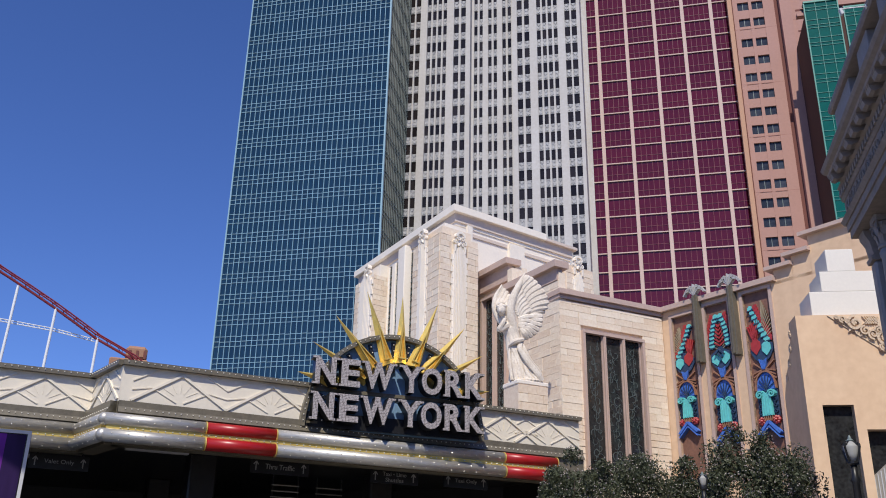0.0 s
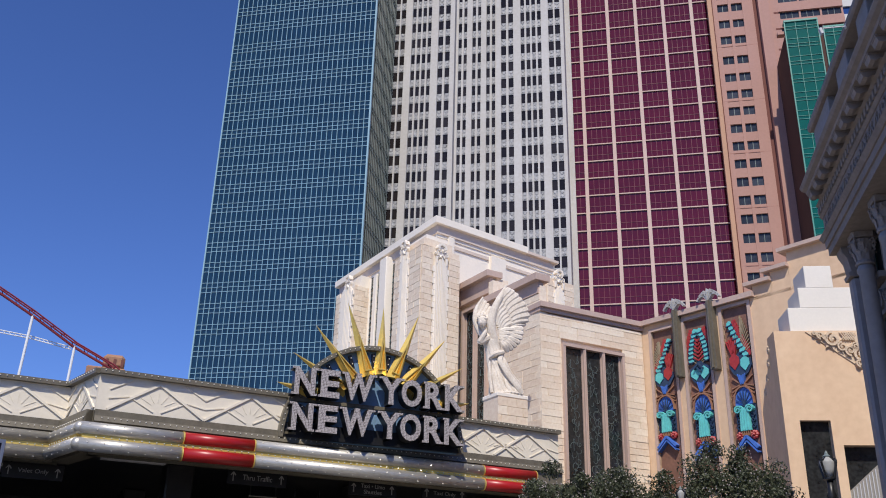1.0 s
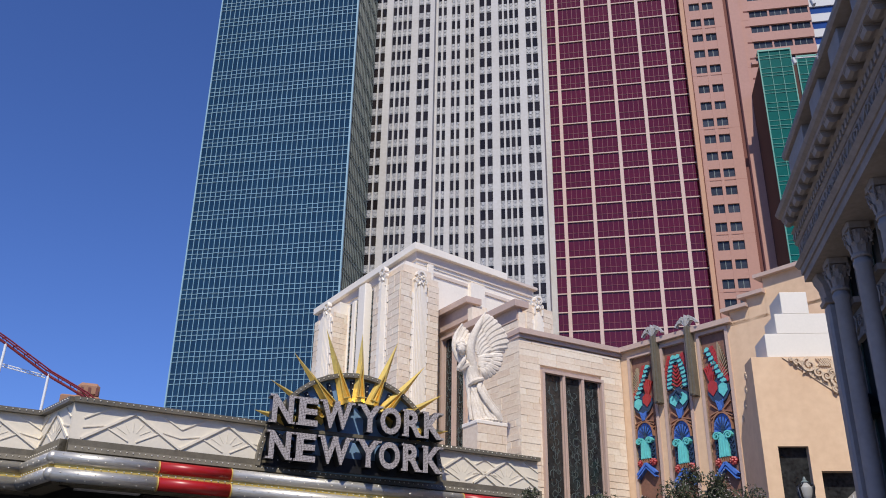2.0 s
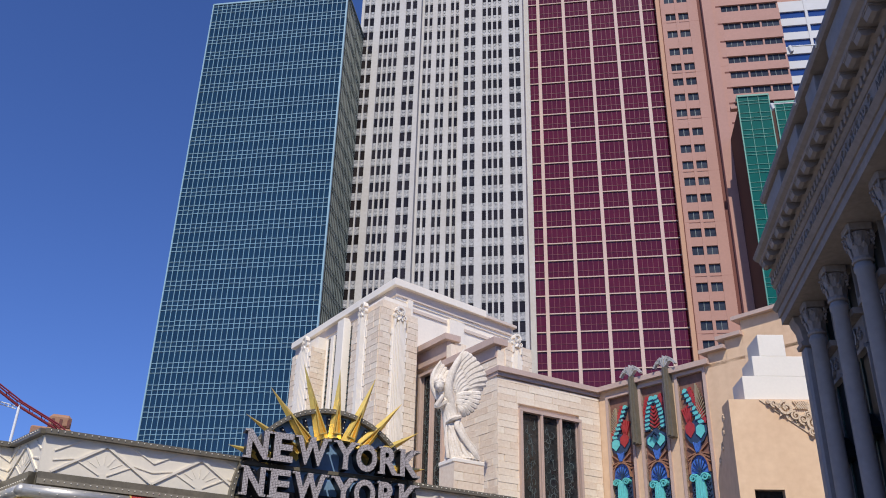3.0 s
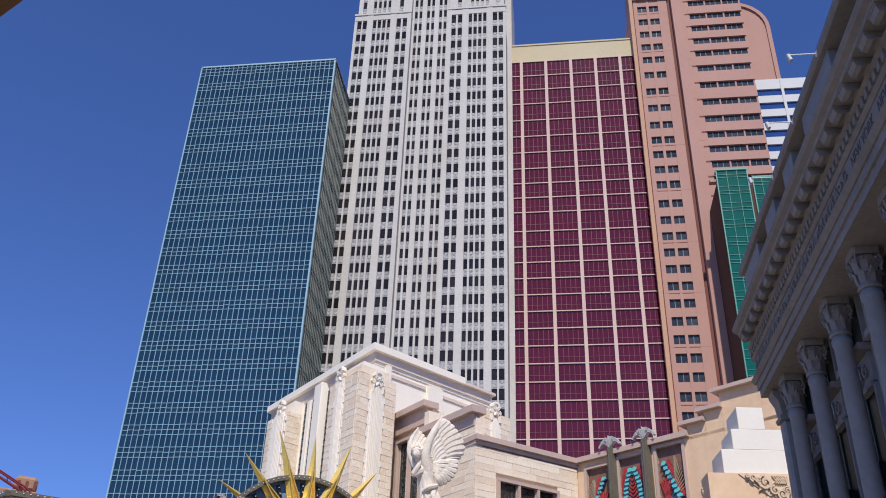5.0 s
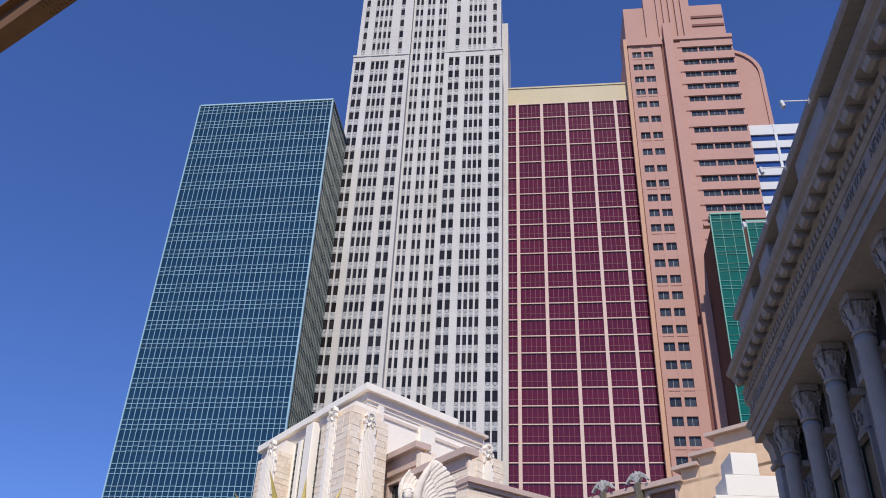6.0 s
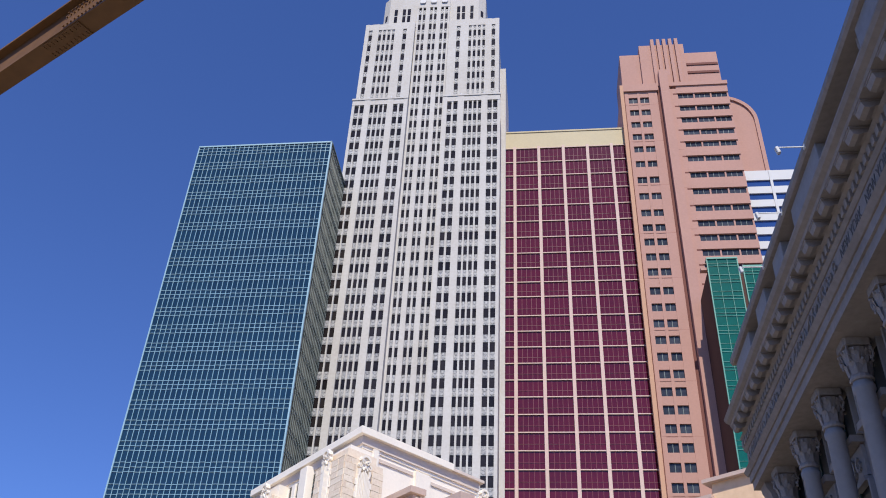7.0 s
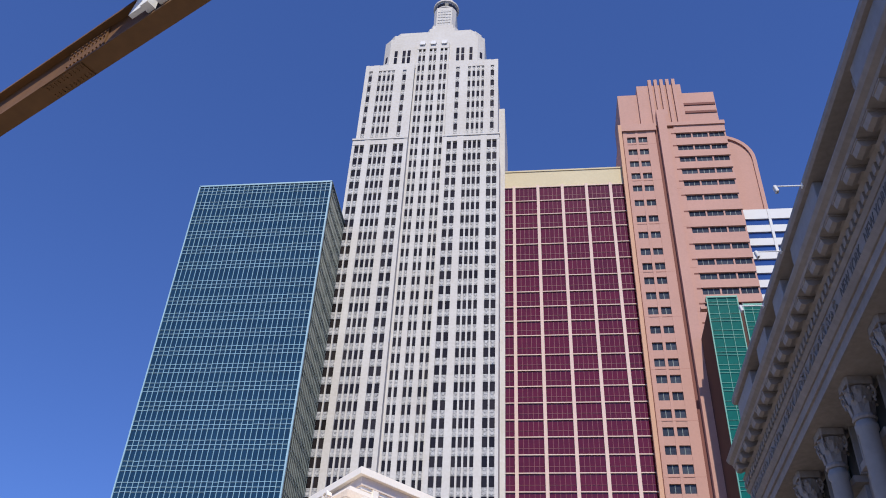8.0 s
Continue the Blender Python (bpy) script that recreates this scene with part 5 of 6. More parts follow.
def mural(parent, u0, u1, z0, z1, lean, fit):
    """A tall recessed panel of glazed relief: plumes, diamonds, fan, scroll column, flowers, gable."""
    t = new("mural_panel")
    t.parent = parent
    w, c, y = u1 - u0, (u0 + u1) / 2 - (0.1 if lean > 0 else 0.0), 0.10
    part("panel_back", cube(u0, u1, y, y + 0.17, z0, z1), M["brown_glaze"], t, "dark brown relief ground")

    def solid(name, polys, mat, d, label="", back=0.01):
        bm = bmesh.new()
        for poly in polys:
            prism(bm, poly, y - d * 0.6, y + back * 0.6)
        return part(name, bm, M[mat], t, label)

    def scale_at(x, z, r, h, tilt=0.0):
        """One pointed scale of a plume."""
        k = math.tan(radians(tilt))
        return [(x - r, z + 0.02 - k * r), (x, z - h * 0.35), (x + r, z + 0.02 + k * r), (x + r * 0.9, z + h * 0.55 + k * r), (x, z + h * 0.8), (x - r * 0.9, z + h * 0.55 - k * r)]

    def track(k):
        """The run of a plume from its foot to its tip."""
        if lean:
            return [(c + lean * (-0.24 + 0.56 * k ** 0.9), 10.85 + 1.3 * k)]
        return [(c + s * (0.35 - 0.24 * k ** 2), 11.0 + 1.15 * k) for s in (-1, 1)]

    # brown feather ribs spreading to the frame
    bm = bmesh.new()
    for i in range(11):
        k = i / 10
        for s in ((-1, 1) if not lean else (-lean,)):
            x, z = (c + s * 0.10, 10.9 + 1.0 * k)
            a = radians(35 + 50 * k)
            r = 0.55 if lean else 0.34
            xe = min(max(x + s * r * math.cos(a), u0 + 0.03), u1 - 0.03)
            bar(bm, (x, z), (xe, min(z + r * math.sin(a), z1 - 0.12)), 0.032, y - 0.06, y + 0.01)
    part("relief_rib", bm, M["rib_glaze"], t, "olive brown feather ribs")
    # scalloped red edge, navy ground and turquoise scales of the plumes
    red, navy, teal, lines = [], [], [], []
    for i in range(11):
        k = i / 10
        for j, (x, z) in enumerate(track(k)):
            out = -lean if lean else (-1, 1)[j]
            red.append(scale_at(x + out * 0.17, z + 0.04, 0.10, 0.19, 24 * out))
            navy.append(scale_at(x + 0.02, z - 0.03, 0.12, 0.15))
    for i in range(8):
        k = i / 7
        for x, z in track(k):
            teal.append(scale_at(x, z, 0.09 + 0.03 * (1 - k), 0.21, 14 * (1 if i % 2 else -1)))
            lines.append([(x - 0.12, z - 0.07), (x + 0.12, z - 0.04), (x + 0.12, z + 0.0), (x - 0.12, z - 0.03)])
    solid("plume_edge", red, "red_glaze", 0.08)
    solid("plume_ground", navy, "navy", 0.11)
    solid("plume", teal, "teal", 0.15, "turquoise scaled plume")
    solid("plume_line", lines, "navy", 0.18)
    # red chevron feathers inside the plumes
    bm = bmesh.new()
    for i in range(6):
        z = 11.02 + 0.15 * i
        if lean:
            x = c + lean * 0.06
            a = radians(90 - lean * (0 - 12 * (i - 2.5)))
            bar(bm, (c + lean * 0.26, 10.8), (c + lean * (0.30 - 0.10 * (i - 2)), 11.52 + 0.05 * i), 0.05, y - 0.09, y + 0.01)
        else:
            for s in (-1, 1):
                bar(bm, (c, z), (c + s * (0.24 - 0.025 * i), z + 0.16), 0.055, y - 0.09, y + 0.01)
    part("feather_rib", bm, M["red_glaze"], t, "red feather ribs")
    if not lean:
        solid("plume_crown", [[(c - 0.17, 12.02), (c + 0.17, 12.02), (c + 0.15, 12.22), (c, 12.28), (c - 0.15, 12.22)]], "teal", 0.12)
    # diamonds on a stepped navy ground
    solid("diamond_ground", [[(c - 0.46, 10.48), (c - 0.3, 10.2), (c, 9.98), (c + 0.3, 10.2), (c + 0.46, 10.48), (c + 0.44, 10.72), (c + 0.2, 10.86), (c, 11.05), (c - 0.2, 10.86), (c - 0.44, 10.72)]], "navy", 0.12)
    if lean:
        x = c + lean * 0.22
        solid("diamond", [[(x - 0.19, 10.6), (x, 10.36), (x + 0.19, 10.6), (x + 0.19, 10.84), (x, 11.02), (x - 0.19, 10.84)]], "red_glaze", 0.17, "red diamond", -0.1)
        x = c - lean * 0.2
        solid("diamond", [[(x - 0.18, 10.48), (x, 10.27), (x + 0.18, 10.48), (x + 0.16, 10.72), (x, 10.84), (x - 0.16, 10.72)]], "teal", 0.18, "turquoise diamond", -0.1)
    else:
        for s in (-1, 1):
            x = c + s * 0.19
            solid("diamond", [[(x - 0.2, 10.46 + 0.03 * s), (x - 0.02 * s, 10.25), (x + 0.2, 10.46 - 0.03 * s), (x + 0.2, 10.6), (x, 10.78), (x - 0.2, 10.6)]], "teal", 0.165 + 0.01 * s, "turquoise diamond", -0.1)
        bm = bmesh.new()
        bar(bm, (c - 0.2, 10.66), (c, 10.86), 0.05, y - 0.19, y - 0.12)
        bar(bm, (c, 10.86), (c + 0.2, 10.66), 0.05, y - 0.19, y - 0.12)
        bar(bm, (c - 0.06, 10.72), (c + 0.1, 10.52), 0.05, y - 0.19, y - 0.12)
        part("diamond_line", bm, M["navy"], t)
    # blue tassel and crossed bands
    bm = bmesh.new()
    for i in range(5):
        bar(bm, (c + (i - 2) * 0.075, 10.12 + 0.03 * abs(i - 2)), (c + (i - 2) * 0.02, 9.78), 0.036, y - 0.11, y + 0.01)
    part("blue_tassel", bm, M["deep_blue"], t)
    bm = bmesh.new()
    for s in (-1, 1):
        for o in (0, 0.09, 0.18):
            bar(bm, (c + s * 0.45, 9.38 + o * 1.6), (c + s * 0.05, 9.72 + o * 0.4), 0.045, y - 0.08, y + 0.01)
        bar(bm, (c - s * 0.06, 9.7), (c + s * 0.42, 10.08), 0.045, y - 0.075, y + 0.01)
    part("crossed_band", bm, M["brown_light"], t, "brown crossed bands")
    # blue fan under a pointed arch
    arch = [(c + 0.40 * math.cos(radians(a)), 9.02 + 0.68 * math.sin(radians(a)) ** 0.85) for a in range(0, 181, 15)]
    solid("fan_ground", [[(c + 0.40, 8.0)] + arch + [(c - 0.40, 8.0)]], "navy", 0.05)
    solid("fan", [arch], "deep_blue", 0.085, "cobalt blue fan")
    bm = bmesh.new()
    for a in range(18, 180, 24):
        bar(bm, (c, 9.02), (c + 0.33 * math.cos(radians(a)), 9.02 + 0.56 * math.sin(radians(a)) ** 0.85), 0.02, y - 0.1, y - 0.07)
    part("fan_rib", bm, M["navy"], t)
    bm = bmesh.new()
    for p, q in zip(arch, arch[1:]):
        bar(bm, p, q, 0.045, y - 0.12, y)
    part("fan_border", bm, M["brown_light"], t)
    solid("fan_bud", [[(c - 0.09, 8.95), (c + 0.09, 8.95), (c, 9.16)]], "navy", 0.16)
    # turquoise column with scrolls, dark leaves beside it
    bm = bmesh.new()
    prism(bm, [(c - 0.21, 8.05), (c + 0.21, 8.05), (c + 0.18, 8.7), (c + 0.13, 8.98), (c, 8.86), (c - 0.13, 8.98), (c - 0.18, 8.7)], y - 0.16, y)
    for s in (-1, 1):
        a0, a1 = (150, -400) if s > 0 else (30, 580)
        arc_bar(bm, (c + s * 0.235, 8.83), 0.15, 0.03, 0.055, a0, a1, 18, y - 0.2, y - 0.03)
    for i in range(3):
        x = c - 0.1 + i * 0.1
        box(bm, x - 0.014, x + 0.014, y - 0.175, y - 0.15, 8.08, 8.75)
    part("scroll_column", bm, M["teal"], t, "turquoise column with scrolls")
    bm = bmesh.new()
    for s in (-1, 1):
        for z in (8.2, 8.42, 8.62):
            arc_bar(bm, (c + s * 0.31, z), 0.09, 0.03, 0.04, 90, 90 + 380 * s, 10, y - 0.1, y - 0.03)
    part("side_leaf", bm, M["navy"], t)
    # red flowers and blue gable
    for s in (-1, 1):
        bm = bmesh.new()
        for i in range(7):
            a = 2 * math.pi * i / 7
            sphere(bm, (c + s * 0.28 + 0.10 * math.cos(a), y - 0.07, 7.88 + 0.10 * math.sin(a)), 0.075, 6)
        sphere(bm, (c + s * 0.28, y - 0.13, 7.88), 0.06, 6)
        part("red_flower", bm, M["red_glaze"], t, "red flower")
    bm = bmesh.new()
    for i in range(5):
        bar(bm, (c + (i - 2) * 0.06, 7.86), (c + (i - 2) * 0.09, 8.06), 0.035, y - 0.15, y)
    part("sepal", bm, M["brown_light"], t)
    bm = bmesh.new()
    for o, ww in ((0.0, 0.10), (-0.17, 0.05)):
        for s in (-1, 1):
            bar(bm, (c + s * 0.42, 7.38 + o), (c, 7.84 + o), ww, y - 0.2, y)
    part("gable", bm, M["deep_blue"], t, "blue gable")
    # each panel's relief is stretched to its own height
    for ob in t.children:
        if not ob.name.startswith("panel_back"):
            ob.scale.z, ob.location.z = fit
    # frame
    f = 0.12
    for a, b in ((u0 - f, u0), (u1, u1 + f)):
        part("frame", cube(a, b, -0.05, y + 0.05, z0 - 2.2, z1), M["trim_pink"], t, "dusty pink frame")
    part("frame", cube(u0 - f, u1 + f, -0.05, y + 0.05, z1, z1 + 0.12), M["trim_pink"], t, "dusty pink frame")


def mural_wall():
    t = thing("mural_wall", MUR, "sand plaster wall with three tall glazed relief panels", "wall", kind="structure")
    spots = ((0.48, 1.54, -12.50, 1), (2.06, 3.1, -12.6, 0), (3.76, 4.86, -12.66, -1))
    us = [0.0] + [e for s in spots for e in s[:2]] + [9.5]
    for i in range(0, len(us), 2):
        part("wall", cube(us[i], us[i + 1], 0.0, 3.0, 0, 12.72), M["plaster"], t, kind="structure")
    part("wall", cube(0.0, 9.5, 0.28, 3.0, 0, 12.72), M["plaster"], t, kind="structure")
    for u0, u1, z1, lean in spots:
        part("wall_over_panel", cube(u0, u1, 0.0, 0.3, -z1, 12.72), M["plaster"], t, kind="structure")
        mural(t, u0, u1, 6.2, -z1 - 0.1, lean, {1: (0.853, 1.493), 0: (0.97, 0.163), -1: (0.962, 0.22)}[lean])
    part("coping", cube(-0.1, 5.2, -0.2, 1.0, 12.72, 12.92), M["trim_pink"], t, "dusty pink coping")
    for u in (1.84, 3.42):
        bm = bmesh.new()
        prism(bm, [(-0.13, 10.3), (0.13, 10.3), (0.11, 12.98), (-0.11, 12.98)], -0.30, 0.0)
        box(bm, -0.04, 0.04, -0.36, -0.28, 10.35, 12.95)
        fin = part("fin", bm, M["bronze"], t, "grey bronze fin")
        fin.location = (u, 0, 0)
        bm = bmesh.new()
        for s in (-1, 1):
            for r, z, wd in ((0.42, 0.02, 0.07), (0.34, 0.16, 0.06), (0.24, 0.28, 0.05)):
                arc_bar(bm, (s * r * 0.55, z), r * 0.55, r * 0.6, wd, 90 + 80 * s, 90 - 75 * s, 8, -0.12, 0.04)
        for i in range(2, 7):
            a = radians(18 + 18 * i)
            d, q = (math.cos(a), math.sin(a)), (-math.sin(a), math.cos(a))
            r = 0.50 - 0.016 * abs(i - 4) ** 2
            prism(bm, [(0, 0), (0.7 * r * d[0] - 0.038 * q[0], 0.7 * r * d[1] - 0.038 * q[1]), (r * d[0], r * d[1]), (0.7 * r * d[0] + 0.038 * q[0], 0.7 * r * d[1] + 0.038 * q[1])], -0.08 - 0.02 * (4 - abs(i - 4)), 0.06)
        top = part("palm_finial", bm, M["silver"], fin, "silver palm finial")
        top.location = (0, -0.2, 12.93)
    # stepped parapet that climbs towards the corner block
    steps = ((5.15, 5.9, 13.28), (5.9, 6.62, 13.62), (6.62, 9.5, 14.2))
    for a, b, z in steps:
        part("parapet_step", cube(a, b + 0.02, 0.0, 2.0, 12.6, z - 0.14), M["plaster"], t, kind="structure")
        part("coping", cube(a - 0.25, b + 0.05, -0.22, 2.0, z - 0.14, z), M["trim_pink"], t)


def corner_block():
    t = thing("plaster_corner_block", pose(4.55, 28.3, 0, 0, 0, 6), "sand orange plaster block with white stepped top and carved scrolls", "building")
    # openings
    bm = extrude_profile([(0, 0), (0, 10.15), (0.85, 10.15), (0.95, 9.55), (1.35, 9.05), (1.9, 8.7), (2.4, 8.1), (2.4, 0)], 0, 0.45)
    part("wall", bm, M["plaster"], t)
    for y, z, r in ((0.82, 9.75, 0.13), (1.0, 9.35, 0.14), (1.3, 8.95, 0.14), (1.75, 8.6, 0.13)):
        bm = bmesh.new()
        for k in range(14):
            a0, a1 = radians(100 - 34 * k), radians(66 - 34 * k)
            r0, r1 = r * (1 - k / 17), r * (1 - (k + 1) / 17)
            rod(bm, (0.0, y + r0 * math.cos(a0), z + r0 * math.sin(a0)), (0.0, y + r1 * math.cos(a1), z + r1 * math.sin(a1)), 0.035, 0.035, 6)
        part("flank_scroll", bm, M["carved_sand"], t, "carved scroll down the side")
    part("wall", cube(0.45, 1.34, 0, 0.9, 7.36, 10.15), M["plaster"], t)
    part("wall", cube(1.34, 1.62, 0, 0.9, 0, 10.15), M["plaster"], t)
    part("wall", cube(1.62, 4.5, 0, 0.9, 6.63, 10.15), M["plaster"], t)
    part("wall", cube(4.5, 7.5, 0, 0.9, 0, 10.15), M["plaster"], t)
    part("window_glass", cube(0.45, 1.34, 0.25, 0.3, 0, 7.36), M["marble_dark"], t, "dark mottled glass")
    part("window_glass", cube(1.62, 4.5, 0.35, 0.4, 0, 6.63), M["marble_dark"], t, "dark mottled glass")
    for a, b, z0, z1 in ((0.53, 3.1, 10.16, 10.93), (0.92, 2.72, 10.93, 11.6), (1.18, 2.02, 11.6, 12.34)):
        part("white_step", cube(a, b, 0.05, 1.3, z0, z1, 0.012), M["plaster_white"], t, "white plaster step")
    # pale stair wall seen through the second opening
    bm = bmesh.new()
    prism(bm, [(1.66, 5.3), (2.6, 6.1), (2.6, 4.6), (1.66, 4.2)], 0.28, 0.34)
    part("stair_panel", bm, M["pavement"], t, "pale ribbed stair panel")
    bm = bmesh.new()
    for i in range(9):
        bar(bm, (1.7 + 0.1 * i, 4.4 + 0.04 * i), (1.7 + 0.1 * i, 5.3 + 0.085 * i), 0.03, 0.25, 0.29)
    part("stair_rib", bm, M["white_panel"], t)
    # carved frieze along the diagonal
    bm = bmesh.new()
    prism(bm, [(0.95, 10.12), (2.9, 10.12), (2.9, 8.62)], -0.035, 0.01)
    part("carved_ground", bm, M["carved_sand"], t, "carved ground")
    scrolls = ((1.72, 9.86, 0.19, 1), (2.62, 9.86, 0.21, -1), (2.52, 9.36, 0.19, 1), (2.2, 9.5, 0.13, -1), (2.78, 9.06, 0.14, 1), (1.36, 9.99, 0.09, -1), (1.98, 9.62, 0.12, 1), (2.36, 9.62, 0.10, 1), (2.74, 9.5, 0.12, -1), (1.5, 9.92, 0.07, 1), (2.42, 9.1, 0.09, -1), (1.2, 10.05, 0.05, 1), (2.8, 8.84, 0.08, -1))
    for x, z, r, s in scrolls:
        r *= 1.25
        bm = bmesh.new()
        arc_bar(bm, (x, z), r, r * 0.22, max(0.045, r * 0.34), 90 * s, 90 * s + 520 * s, 18, -0.12, -0.03)
        sphere(bm, (x, -0.06, z), r * 0.28, 8)
        for k in range(3):
            a = radians(-130 + 40 * k)
            prism(bm, [(x + r * 0.9 * math.cos(a - 0.3), z + r * 0.9 * math.sin(a - 0.3)), (x + r * 1.5 * math.cos(a), z + r * 1.5 * math.sin(a)), (x + r * 0.9 * math.cos(a + 0.3), z + r * 0.9 * math.sin(a + 0.3))], -0.075, -0.03)
        part("carved_scroll", bm, M["carved_sand"], t, "carved sandy scroll")
    bm = bmesh.new()
    for i in range(6):
        bar(bm, (1.95 + 0.07 * i, 10.08), (2.12 + 0.07 * i, 9.82), 0.025, -0.10, -0.04)
        bar(bm, (2.2 + 0.07 * i, 10.08), (1.95 + 0.07 * i, 9.82), 0.025, -0.095, -0.04)
    part("carved_lattice", bm, M["carved_sand"], t, "carved lattice")


mural_wall()
corner_block()

# ---- the classical facade beside the pavement ----
LIB = pose(4.696, 20.975, -0.198, 0, 0, -89.35) @ Matrix.Scale(1.12, 4)


def capital(parent, m):
    """A leafy capital under a square abacus."""
    bm = bmesh.new()
    lathe(bm, ((0.37, 0.0), (0.40, 0.03), (0.37, 0.07), (0.35, 0.1), (0.36, 0.3), (0.44, 0.5)), 16)
    for row, (n, z, r, h) in enumerate(((8, 0.08, 0.37, 0.22), (8, 0.24, 0.40, 0.22))):
        for i in range(n):
            a = 2 * math.pi * (i + 0.5 * row) / n
            d, s = Vector((math.cos(a), math.sin(a), 0)), Vector((-math.sin(a), math.cos(a), 0))
            up = Vector((0, 0, 1))
            p = d * r + up * z
            v = [bm.verts.new(q) for q in (p - s * 0.10, p + s * 0.10, p + s * 0.12 + up * h * 0.7 + d * 0.06, p + d * 0.16 + up * h * 1.02, p - s * 0.12 + up * h * 0.7 + d * 0.06, p + d * 0.03 + up * h * 0.5)]
            bm.faces.new((v[0], v[1], v[2], v[5]))
            bm.faces.new((v[2], v[3], v[5]))
            bm.faces.new((v[3], v[4], v[5]))
            bm.faces.new((v[4], v[0], v[5]))
            sphere(bm, p + d * 0.15 + up * h * 0.90, 0.05, 6, 1, 1, 0.55)
    for i in range(4):
        a = math.pi / 4 + i * math.pi / 2
        d = Vector((math.cos(a), math.sin(a), 0))
        for k in range(12):
            an, r = radians(100 - 38 * k), 0.11 - 0.007 * k
            q = d * (0.50 + r * math.cos(an)) + Vector((0, 0, 0.40 + r * math.sin(an)))
            an2, r2 = radians(100 - 38 * (k + 1)), 0.11 - 0.007 * (k + 1)
            q2 = d * (0.50 + r2 * math.cos(an2)) + Vector((0, 0, 0.40 + r2 * math.sin(an2)))
            rod(bm, q, q2, 0.035, 0.035, 6)
    ob = part("capital", bm, M["grey_stone"], parent, "carved leafy capital")
    ob.matrix_basis = m @ Matrix.Diagonal((0.47, 0.47, 1.07, 1))
    bm = bmesh.new()
    box(bm, -0.46, 0.46, -0.46, 0.46, 0.52, 0.64)
    bmesh.ops.bevel(bm, geom=[e for e in bm.edges if abs(e.verts[0].co.z - e.verts[1].co.z) > 0.05], offset=0.08, segments=1, affect="EDGES")
    ab = part("abacus", bm, M["grey_stone"], ob)


def engraving(body, w, h, parent, at):
    return text_part(body, w, h, 0.012, M["engraved"], parent, at, "engraved_lettering", "dark engraved capitals")


def library():
    t = thing("classical_facade", LIB, "shaded grey stone classical facade with columns, carved frieze and modillion cornice", "building")
    L = 31.0
    st = M["grey_stone"]
    part("rear_wall", cube(-0.55, L, 1.02, 6, 0, 10.6), st, t, "grey stone rear wall")
    part("end_pier", cube(-0.36, -0.02, 0.50, 1.2, 0, 8.40, 0.05), M["grey_column"], t, "plain end pier")
    part("end_pier_cap", extrude_profile([(1.1, 8.40), (0.46, 8.40), (0.44, 8.48), (0.50, 8.52), (0.46, 8.80), (0.38, 8.95), (0.36, 9.06), (1.1, 9.06)], -0.40, 0.02), st, t, "moulded pier cap")
    # entablature
    part("porch_ceiling", cube(-0.45, L, 0.5, 1.1, 9.12, 9.3), st, t)
    part("architrave", cube(-0.50, L, 0.24, 1.0, 9.07, 9.24), st, t)
    part("architrave", cube(-0.52, L, 0.20, 1.0, 9.24, 9.40), st, t)
    part("architrave_cap", extrude_profile([(0.6, 9.40), (0.17, 9.40), (0.10, 9.49), (0.12, 9.52), (0.6, 9.52)], -0.58, L), st, t)
    part("frieze", cube(-0.48, L, 0.22, 1.0, 9.52, 9.98), st, t, "frieze with engraved capitals")
    part("bed_mould", extrude_profile([(0.6, 9.93), (0.20, 9.93), (0.15, 9.99), (0.6, 9.99)], -0.5, L), st, t)
    part("dentil_bed", cube(-0.42, L, 0.19, 1.0, 9.99, 10.17), st, t)
    dent = mesh_with(cube(-0.055, 0.055, -0.07, 0.1, 0, 0.14), "dentil", st)
    pieces("dentil", dent, t, [(-0.35 + 0.192 * i, 0.19, 10.0) for i in range(80)])
    part("cornice_bed", extrude_profile([(0.6, 10.14), (0.14, 10.14), (0.08, 10.19), (0.6, 10.19)], -0.35, L), st, t)
    # scrolled brackets under the slab
    bm = bmesh.new()
    prism(bm, [(-0.11, 0.15), (-0.13, 0.11), (-0.10, 0.02), (-0.03, 0.0), (0.05, 0.04), (0.14, 0.02), (0.16, 0.15)], -0.125, 0.125)
    box(bm, -0.14, 0.16, -0.145, 0.145, 0.115, 0.15)
    for v in bm.verts:
        v.co.x, v.co.y = v.co.y, v.co.x
    mod = mesh_with(bm, "modillion", st)
    pieces("modillion", mod, t, [(0.16 + 0.51 * i, 0.0, 10.16) for i in range(44)])
    part("corona", extrude_profile([(1.0, 10.305), (-0.15, 10.305), (-0.165, 10.36), (-0.24, 10.40), (-0.28, 10.46), (-0.28, 10.49), (1.0, 10.52)], 0.0, L), st, t, "projecting cornice slab")
    # parapet: plain blocks and openings under a coping
    part("parapet_rail", extrude_profile([(0.6, 11.90), (0.13, 11.90), (0.09, 11.95), (0.09, 12.05), (0.6, 12.07)], -0.1, L), st, t, "coping of the parapet")
    # dark sheet: the shade inside the parapet openings is put into its colour
    part("parapet_shade_sheet", cube(0.0, L, 0.46, 0.58, 10.5, 11.9), M["teal_dark"], t, "dark green sheet put in for the shade behind the openings")
    # added mass, hidden by the parapet, that throws shadow on the corner block
    part("shadow_roof_block", cube(-0.05, L, 0.62, 6.0, 10.55, 11.9), st, t, "unseen block added behind the parapet to cast shade")
    part("parapet_base", cube(0.0, L, 0.2, 0.58, 10.5, 10.72), st, t)
